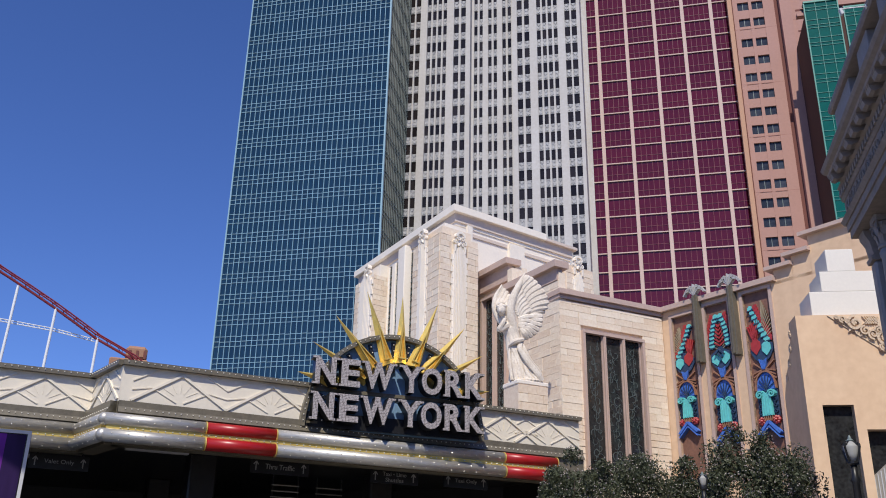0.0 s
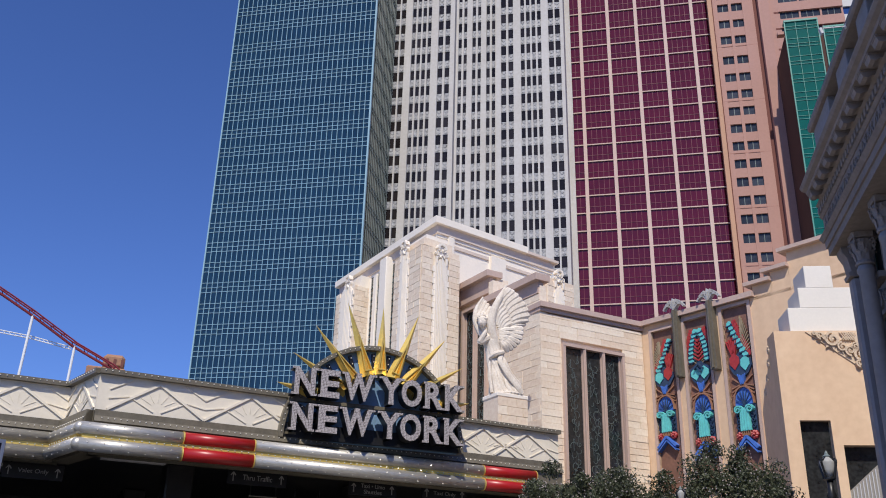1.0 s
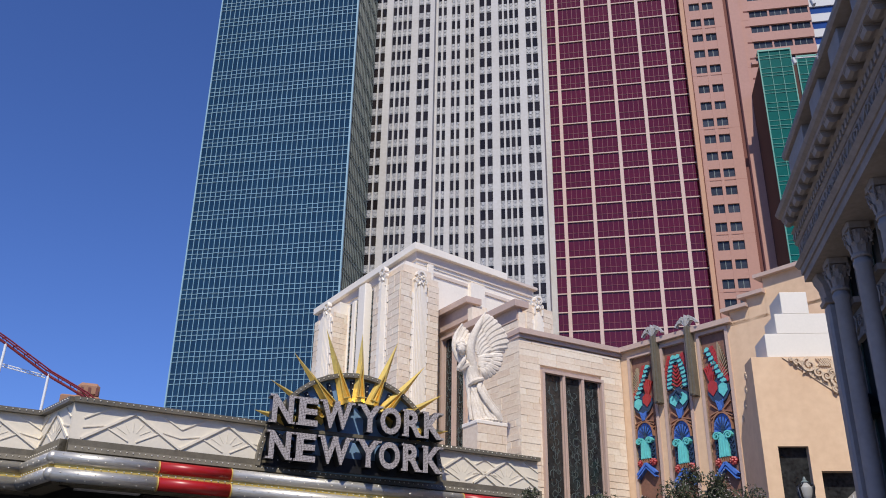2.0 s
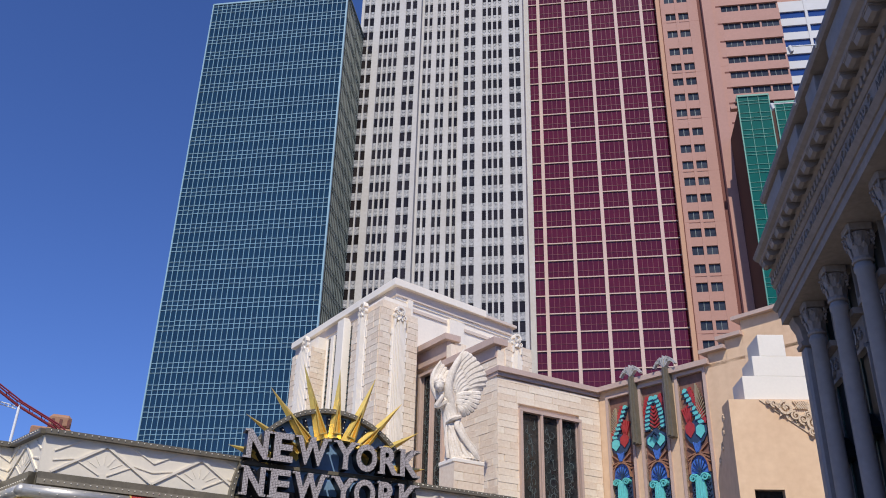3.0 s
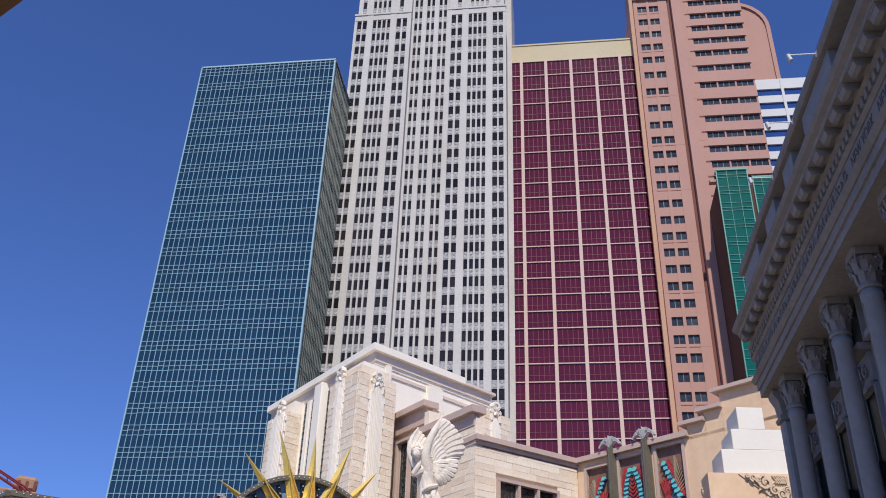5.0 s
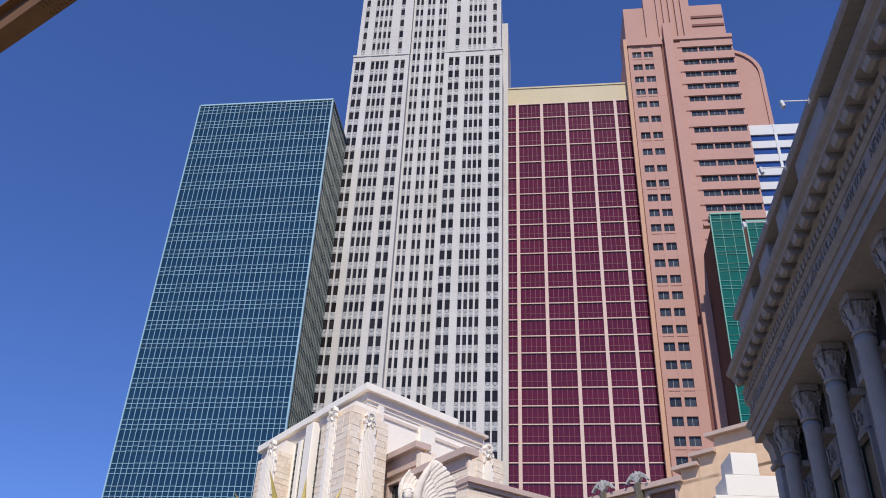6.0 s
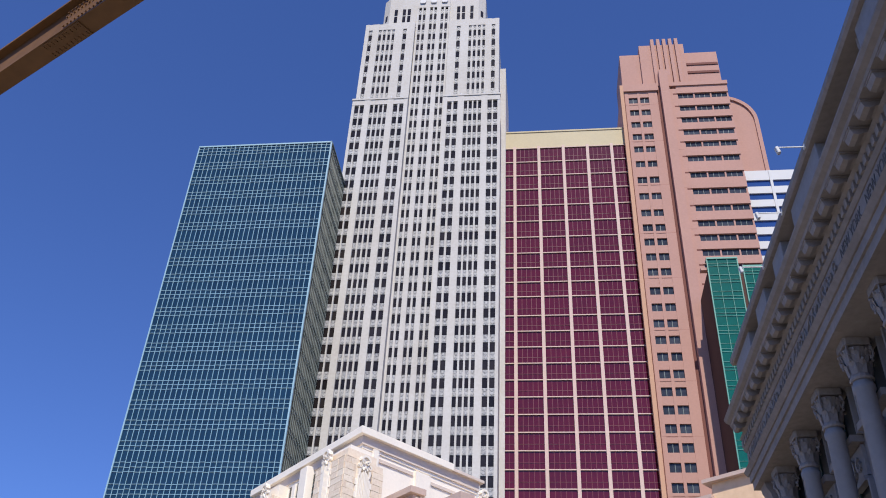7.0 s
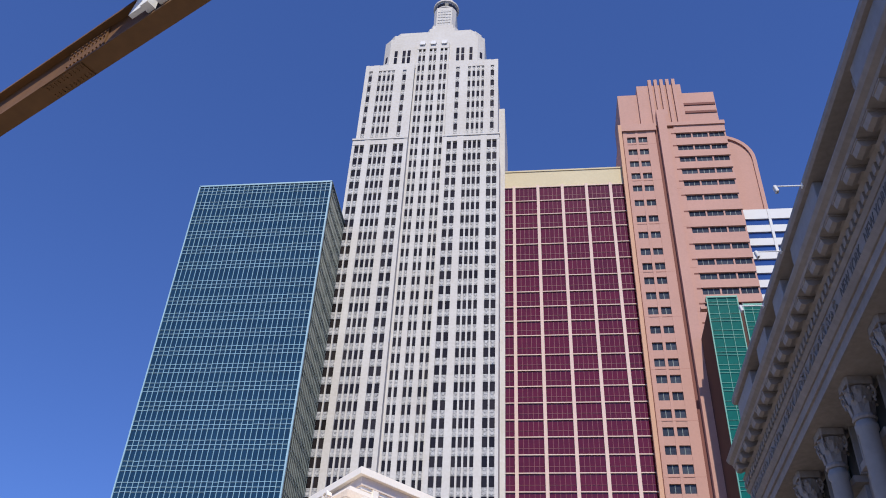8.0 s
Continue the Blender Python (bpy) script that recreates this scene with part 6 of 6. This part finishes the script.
    piers = [(-0.04, 1.45), (2.3, 3.15), (4.02, 4.73), (5.65, 7.42), (9.77, 11.4), (13.7, 15.2), (17.4, 19), (21.2, 22.8), (25, 26.6), (29, 30.9)]
    for a, b in piers:
        part("parapet_pier", cube(a, b, 0.20, 0.47, 10.7, 11.9, 0.012), M["grey_column"], t, "plain grey parapet block")
    bal = bmesh.new()
    lathe(bal, ((0.07, 0), (0.05, 0.1), (0.12, 0.38), (0.05, 0.8), (0.08, 1.0), (0.08, 1.19)), 10)
    bal = mesh_with(bal, "baluster", st)
    pieces("baluster", bal, t, [(b - 0.16, 0.34, 10.71) for b, _ in piers[1:]])
    # columns
    shaft = bmesh.new()
    lathe(shaft, ((0.22, 1.2), (0.22, 1.3), (0.185, 1.34), (0.20, 1.42), (0.17, 1.48), (0.17, 3.0), (0.148, 8.20), (0.172, 8.24), (0.172, 8.31), (0.148, 8.34), (0.148, 8.42)), 32)
    shaft = mesh_of(shaft, "shaft", True)
    shaft.materials.append(M["grey_column"])
    for i in range(10):
        col = new("column")
        col.parent, col.location = t, (0.64 + 1.715 * i, 0.62, 0)
        s = new("shaft", shaft)
        s.parent = col
        part("plinth", cube(-0.26, 0.26, -0.26, 0.4, 0, 1.2), st, col)
        capital(col, pose(0, 0, 8.38))
    # window bays behind: tall light, carved panel, short light under the ceiling
    for i in range(10):
        bay = new("window_bay")
        bay.parent, bay.location = t, (0.14 + 1.715 * i, 1.02, 0)
        for z0, z1 in ((8.22, 9.1), (4.4, 7.44), (0.9, 3.6)):
            part("window_pane", cube(-0.68, 0.68, -0.02, 0.02, z0, z1), M["recess_glass"], bay, "dark window pane")
            part("window_bar", cube(-0.025, 0.025, -0.05, -0.02, z0, z1), M["teal_dark"], bay)
            for x in (-0.74, 0.68):
                part("window_jamb", cube(x, x + 0.06, -0.12, 0.02, z0, z1), M["grey_column"], bay)
            part("window_head", cube(-0.64, 0.64, -0.14, 0.02, z1, z1 + 0.08), M["grey_column"], bay)
            part("window_sill", cube(-0.66, 0.66, -0.22, 0.02, z0 - 0.12, z0), st, bay)
        bm = bmesh.new()
        box(bm, -0.6, 0.6, -0.06, 0.02, 7.56, 8.08)
        arc_bar(bm, (0, 7.82), 0.18, 0.18, 0.06, 0, 360, 14, -0.12, -0.05)
        for s in (-1, 1):
            arc_bar(bm, (s * 0.36, 7.80), 0.13, 0.05, 0.05, 90, 90 + 330 * s, 10, -0.1, -0.05)
        sphere(bm, (0, -0.07, 7.82), 0.1, 8)
        part("carved_panel", bm, M["grey_column"], bay, "carved wreath panel")
    # gabled hoods stand out from the lower lights
    for i in range(10):
        bm = bmesh.new()
        prism(bm, [(-0.5, 0), (0.5, 0), (0.5, 0.12), (0, 0.5), (-0.5, 0.12)], -0.22, 0.02)
        hood = part("window_hood", bm, M["recess_glass"], t, "dark gabled window hood")
        hood.location = (0.14 + 1.715 * i, 1.0, 5.9)
    # readable words on the nearer frieze, worn carving on the far end
    for i in range(4):
        engraving("NEW YORK", 1.08, 0.2, t, (7.25 + 1.3 * i, 0.212, 9.66))
    rnd = random.Random(12)
    u = -0.3
    while u < 7.0:
        bm = bmesh.new()
        w = rnd.uniform(0.16, 0.3)
        k = rnd.random()
        if k < 0.6:
            arc_bar(bm, (u + w / 2, 9.75 + rnd.uniform(-0.03, 0.03)), w * 0.5, w * 0.22, 0.04, rnd.uniform(0, 200), rnd.uniform(320, 560), 9, 0.185, 0.23)
        if k > 0.35:
            bar(bm, (u, 9.63 + rnd.uniform(0, 0.06)), (u + w * rnd.uniform(0.3, 1), 9.86), 0.03, 0.19, 0.23)
            bar(bm, (u + w, 9.62), (u + w * rnd.uniform(0.3, 0.9), 9.78), 0.028, 0.19, 0.23)
        part("worn_carving", bm, st, t, "worn shallow carving")
        u += w + rnd.uniform(0.03, 0.08)


def roof_floods():
    def flood(u):
        t = thing("flood_light", LIB @ pose(u, 0.3, 12.07), "small white floodlight on a thin arm above the parapet", "floodlight", "roof floodlights")
        bm = bmesh.new()
        rod(bm, (0, -0.2, -0.10), (0, -0.65, -0.10), 0.011)
        part("arm", bm, M["white_paint"], t)
        bm = cube(-0.042, 0.042, -0.028, 0.028, -0.14, 0.0, 0.01)
        bmesh.ops.rotate(bm, verts=bm.verts, cent=(0, 0, 0), matrix=Matrix.Rotation(radians(14), 3, "X"))
        bmesh.ops.translate(bm, verts=bm.verts, vec=(0, -0.66, -0.10))
        part("head", bm, M["white_panel"], t, "white lamp box")
        part("bracket", cube(-0.04, 0.04, -0.215, -0.19, -0.14, -0.06), M["white_paint"], t)

    for u in (7.25, 5.5, 3.78):
        flood(u)


# ---- overhead steel of the footbridge ----
def overhead_steel():
    t = thing("steel_beam", pose(-2.31, 3.70, 7.0, 0, 0, -28.5), "brown painted steel I-beam overhead with bolted splice plates", "beam")
    x0, x1, w, h = -8.6, 7.0, 0.145, 0.40
    part("bottom_flange", cube(x0, x1, -w, 0.014, 0.0, 0.022), M["beam_brown"], t)
    part("web", cube(x0, x1, -w / 2 - 0.01, -w / 2 + 0.01, 0.022, h), M["beam_brown"], t)
    part("top_flange", cube(x0, x1, -w, 0.014, h, h + 0.022), M["beam_brown"], t)
    s = -1.52
    part("splice_plate", cube(s - 0.24, s + 0.24, -w + 0.012, 0.006, -0.012, 0.0), M["beam_brown"], t, "bolted splice plate")
    part("splice_plate", cube(s - 0.1, s + 0.38, -w / 2 - 0.022, -w / 2 - 0.01, 0.04, h - 0.02), M["beam_brown"], t)
    bolt = bmesh.new()
    rod(bolt, (0, 0, -0.020), (0, 0, -0.010), 0.007, seg=6)
    bolt = mesh_with(bolt, "bolt", M["beam_brown"])
    pieces("bolt", bolt, t, [(s - 0.21 + 0.047 * i, y, 0) for i in range(10) for y in (-0.115, -0.095, -0.035, -0.015)])
    nut = bmesh.new()
    rod(nut, (0, -w / 2 - 0.034, 0), (0, -w / 2 - 0.02, 0), 0.009, seg=6)
    nut = mesh_with(nut, "bolt", M["beam_brown"])
    pieces("bolt", nut, t, [(s - 0.07 + 0.047 * i, 0, z) for i in range(10) for z in (0.12, 0.17, 0.28, 0.33)])
    part("post", cube(x0 - 0.1, x0 + 0.2, -w, 0.0, -7.0, 0.0), M["beam_brown"], t, "brown steel post")
    b = thing("cross_beam", pose(-2.72, 3.90, 7.31, 0, 0, 190), "brown painted steel cross beam bolted to the long beam", "beam")
    part("bottom_flange", cube(0, 6.5, 0.0, 0.25, 0, 0.03), M["beam_brown"], b)
    part("web", cube(0, 6.5, 0.11, 0.14, 0.03, 0.3), M["beam_brown"], b)
    part("top_flange", cube(0, 6.5, 0.0, 0.25, 0.3, 0.33), M["beam_brown"], b)
    part("post", cube(6.2, 6.45, 0, 0.25, -7.31, 0.0), M["beam_brown"], b, "brown steel post")
    p = thing("white_stanchion", pose(-2.80, 3.75, 7.05, 0, 0, -28.5), "white steel stanchion bolted on the beam", "post")
    part("post", cube(-0.06, 0.02, -0.03, 0.05, 0, 1.1), M["white_paint"], p)
    part("post", cube(0.08, 0.16, -0.03, 0.05, 0, 1.1), M["white_paint"], p)
    bm = bmesh.new()
    prism(bm, [(-0.2, 0), (-0.06, 0), (-0.06, 0.45)], -0.02, 0.02)
    part("gusset", bm, M["white_paint"], p)
    bm = bmesh.new()
    for i in range(4):
        rod(bm, (-0.03, -0.06, 0.12 + 0.1 * i), (-0.03, -0.03, 0.12 + 0.1 * i), 0.018, seg=6)
    part("bolt_row", bm, M["black"], p)


# ---- roller coaster behind the canopy ----
def polar(az, d, z):
    return Vector((d * math.sin(radians(az)), d * math.cos(radians(az)), z))


def coaster():
    t = thing("roller_coaster", pose(0, 0, 0), "dark red roller coaster track on slim white steel supports", "roller coaster")
    D = 60.0
    prof = ((-46, 23.2), (-43.5, 22.2), (-41.1, 20.75), (-39.4, 19.85), (-37.72, 18.9), (-35.03, 17.2), (-32.79, 16.1), (-30.5, 14.3), (-28.5, 11.5))
    bm = bmesh.new()
    pts = [polar(a, D, z) for a, z in prof]
    side = Vector((0.3, 0.95, 0)) * 0.24
    up = Vector((0, 0, 0.12))
    for p, q in zip(pts, pts[1:]):
        for s in (-side, side):
            rod(bm, p + s + up, q + s + up, 0.05, seg=6)
        rod(bm, p - up * 1.6, q - up * 1.6, 0.085, seg=8)
    part("rail", bm, M["coaster_red"], t, "dark red rails")
    bm = bmesh.new()
    for p, q in zip(pts, pts[1:]):
        n = max(2, int((q - p).length / 0.8))
        for i in range(n):
            c = p.lerp(q, i / n)
            rod(bm, c - side + up, c + side + up, 0.03, seg=5)
            rod(bm, c - side + up, c - up * 2, 0.025, seg=5)
            rod(bm, c + side + up, c - up * 2, 0.025, seg=5)
    part("crosstie", bm, M["coaster_red"], t)
    for a, z, la in ((-42.9, 21.6, -43.4), (-39.93, 19.8, -40.5), (-37.62, 18.7, -38.1), (-34.98, 17.1, -35.3)):
        bm = bmesh.new()
        rod(bm, polar(la, D, 0), polar(a, D, z), 0.10, 0.085, 10)
        part("support", bm, M["white_paint"], t, "white steel support")
    bm = bmesh.new()
    rail = [polar(a, D + 0.5, z) for a, z in ((-45, 17.9), (-40.56, 17.66), (-37.5, 17.48), (-35.15, 17.1))]
    for p, q in zip(rail, rail[1:]):
        rod(bm, p, q, 0.035, seg=6)
        rod(bm, p - Vector((0, 0, 0.16)), q - Vector((0, 0, 0.16)), 0.035, seg=6)
        n = 10
        for i in range(n):
            rod(bm, p.lerp(q, i / n), p.lerp(q, (i + 0.5) / n) - Vector((0, 0, 0.16)), 0.02, seg=5)
    part("tie_truss", bm, M["white_paint"], t, "white tie truss")


def turret():
    t = thing("brown_turret", pose(*polar(-33.0, 72, 0)[:2], 0, 0, 0, 33), "brown stone turret behind the canopy", "tower")
    part("shaft", cube(-1.4, 1.4, -1, 1, 0, 18.6, 0.1), M["terracotta"], t)
    part("shaft", cube(-0.3, 1.3, -0.8, 0.8, 18.6, 19.7, 0.25), M["terracotta"], t)
    for x in (-0.1, 0.45, 1.0):
        part("dark_slot", cube(x, x + 0.2, -0.85, -0.78, 18.7, 19.3), M["pink_dark"], t)


# ---- planting, lamps, poster ----
def tree(name, x, y, height, rx, seed, leaves):
    rnd = random.Random(seed)
    t = thing(name, pose(x, y, 0), "small flowering street tree with dense green leaves and pale blossom", "tree", "street trees")
    bm = bmesh.new()
    trunk_h = height * 0.38
    rod(bm, (0, 0, 0), (0.04, 0.02, trunk_h), 0.11, 0.08, 10)
    limbs = []
    for i in range(9):
        a, e = 2 * math.pi * i / 9 + rnd.uniform(-0.3, 0.3), rnd.uniform(0.5, 1.15)
        ln = rnd.uniform(0.5, 0.8) * height * 0.5
        tip = Vector((0.04, 0.02, trunk_h)) + Vector((math.cos(a) * math.cos(e) * ln, math.sin(a) * math.cos(e) * ln, math.sin(e) * ln))
        rod(bm, (0.04, 0.02, trunk_h - 0.05), tip, 0.05, 0.018, 6)
        limbs.append(tip)
        for k in range(3):
            tw = tip + Vector((rnd.uniform(-0.6, 0.6), rnd.uniform(-0.6, 0.6), rnd.uniform(0.1, 0.6)))
            rod(bm, tip.lerp(Vector((0, 0, trunk_h)), 0.25 * k), tw, 0.018, 0.006, 5)
            limbs.append(tw)
    part("trunk", bm, M["bark"], t, "slim brown trunk and limbs")
    # clumps, then leaves round them
    clumps = []
    cz, rz = height * 0.66, height * 0.36
    for i in range(95):
        while True:
            p = Vector((rnd.uniform(-1, 1), rnd.uniform(-1, 1), rnd.uniform(-1, 1)))
            if 0.35 < p.length < 1:
                break
        wob = 0.86 + 0.28 * noise.noise(p * 2.3 + Vector((seed, 0, 0)))
        clumps.append((Vector((p.x * rx * wob, p.y * rx * 0.85 * wob, cz + p.z * rz * wob)), rnd.uniform(0.22, 0.5)))
    verts, faces, fv, ff = [], [], [], []
    for i in range(leaves):
        c, r = rnd.choice(clumps)
        d = Vector((rnd.gauss(0, 1), rnd.gauss(0, 1), rnd.gauss(0, 1))) * 0.5
        if d.length > 1.1:
            d.normalize()
        p = c + d * r
        s = rnd.uniform(0.024, 0.046)
        n = Vector((rnd.uniform(-1, 1), rnd.uniform(-1, 1), rnd.uniform(-0.2, 1))).normalized()
        u = n.orthogonal().normalized()
        u = Matrix.Rotation(rnd.uniform(0, 6.28), 3, n) @ u
        w = n.cross(u)
        k = len(verts)
        verts += [p - u * s * 1.5, p + w * s * 0.6 + n * s * 0.2, p + u * s * 1.5, p - w * s * 0.6 + n * s * 0.2]
        faces += [(k, k + 1, k + 2), (k, k + 2, k + 3)]
        if i % 8 == 0 and d.length > 0.5:
            k = len(fv)
            q = p + d.normalized() * 0.05
            o = s * 0.5
            fv += [q + Vector(e) * o for e in ((1, 0, 0), (0, 1, 0), (-1, 0, 0), (0, -1, 0), (0, 0, 1), (0, 0, -1))]
            ff += [tuple(k + j for j in f) for f in ((0, 1, 4), (1, 2, 4), (2, 3, 4), (3, 0, 4), (1, 0, 5), (2, 1, 5), (3, 2, 5), (0, 3, 5))]
    for nm, vv, fc, mat, lb in (("crown", verts, faces, "leaf", "dense small green leaves"), ("blossom", fv, ff, "blossom", "pale blossom")):
        me = bpy.data.meshes.new(nm)
        me.from_pydata([tuple(v) for v in vv], [], fc)
        me.materials.append(M[mat])
        ob = new(nm, me)
        ob.parent = t
        tagged(ob, lb, kind="stuff")


def lantern_post(x, y, top, s):
    t = thing("street_lamp", pose(x, y, 0), "black cast-iron street lamp with a frosted glass lantern", "street lamp", "street lamps")
    h = 0.62 * s
    base = top - h
    bm = bmesh.new()
    lathe(bm, ((0.16, 0), (0.16, 0.3), (0.10, 0.4), (0.07, 0.6), (0.055, base - 0.3), (0.08, base - 0.25), (0.05, base - 0.18), (0.05, base - 0.02)), 12)
    part("post", bm, M["black"], t, smooth=True)
    bm = bmesh.new()
    lathe(bm, ((0.06, base - 0.02), (0.13 * s, base), (0.13 * s, base + 0.03), (0.09 * s, base + 0.04)), 12)
    part("base_ring", bm, M["black"], t)
    bm = bmesh.new()
    lathe(bm, ((0.09 * s, base + 0.04), (0.13 * s, base + 0.2 * s), (0.165 * s, base + 0.36 * s), (0.16 * s, base + 0.385 * s), (0.12 * s, base + 0.43 * s), (0.06 * s, base + 0.49 * s)), 16)
    part("globe", bm, M["lamp_glass"], t, "frosted glass globe", smooth=True)
    bm = bmesh.new()
    lathe(bm, ((0.08 * s, base + 0.485 * s), (0.09 * s, base + 0.50 * s), (0.04 * s, base + 0.54 * s), (0.035 * s, base + 0.57 * s), (0.01, base + 0.62 * s)), 10)
    part("finial", bm, M["grey_metal"], t)
    bm = bmesh.new()
    for i in range(4):
        a = math.pi / 4 + i * math.pi / 2
        pts = [Vector((r * s * math.cos(a), r * s * math.sin(a), base + z * s)) for r, z in ((0.12, 0.03), (0.165, 0.18), (0.215, 0.36), (0.20, 0.42), (0.12, 0.40), (0.07, 0.47))]
        for p, q in zip(pts, pts[1:]):
            rod(bm, p, q, 0.026 * s, seg=6)
    part("cage", bm, M["black"], t, "black iron cage straps")


def poster_kiosk():
    d = 9.0
    p = polar(-37.66, d, 0)
    t = thing("poster_kiosk", pose(p.x, p.y, 0, 0, 0, 37), "backlit-style street poster in a thin pale frame, purple and blue print", "poster")
    part("leg", cube(-1.0, -0.2, 0.05, 0.15, 0, 1.0), M["black"], t)
    part("case", cube(-1.25, 0.0, 0.0, 0.2, 0.95, 3.03, 0.01), M["black"], t)
    part("print", cube(-1.21, -0.04, -0.008, 0.0, 1.0, 2.99), M["purple"], t, "purple and dark blue print")
    for r in ((-1.25, 0.0, 3.0, 3.03), (-0.03, 0.0, 0.95, 3.0), (-1.25, -1.22, 0.95, 3.0)):
        part("frame", cube(r[0], r[1], -0.02, 0.0, r[2], r[3]), M["white_panel"], t, "thin pale frame")
    bm = bmesh.new()
    arc_bar(bm, (-0.36, 2.32), 0.2, 0.2, 0.035, -60, 150, 14, -0.014, -0.008)
    arc_bar(bm, (-0.36, 2.32), 0.14, 0.14, 0.02, -60, 150, 12, -0.014, -0.008)
    part("printed_arc", bm, M["white_panel"], t, "pale printed arc")
    bm = bmesh.new()
    bar(bm, (-0.42, 2.95), (-0.35, 2.0), 0.05, -0.012, -0.008)
    part("printed_streak", bm, M["red_glaze"], t)
    part("printed_band", cube(-0.20, -0.04, -0.011, -0.0082, 1.0, 2.99), M["plum"], t, "dark plum printed edge")


library()
roof_floods()
overhead_steel()
coaster()
turret()
tree("flowering_tree", *polar(-3.7, 24.3, 0)[:2], 5.75, 2.0, 3, 31000)
tree("flowering_tree", *polar(1.2, 24.6, 0)[:2], 5.45, 1.6, 5, 24000)
tree("flowering_tree", *polar(5.9, 24.2, 0)[:2], 5.85, 1.95, 9, 31000)
lantern_post(*polar(11.2, 15.6, 0)[:2], 4.24, 0.72)
lantern_post(*polar(2.77, 21.5, 0)[:2], 4.53, 0.62)
poster_kiosk()
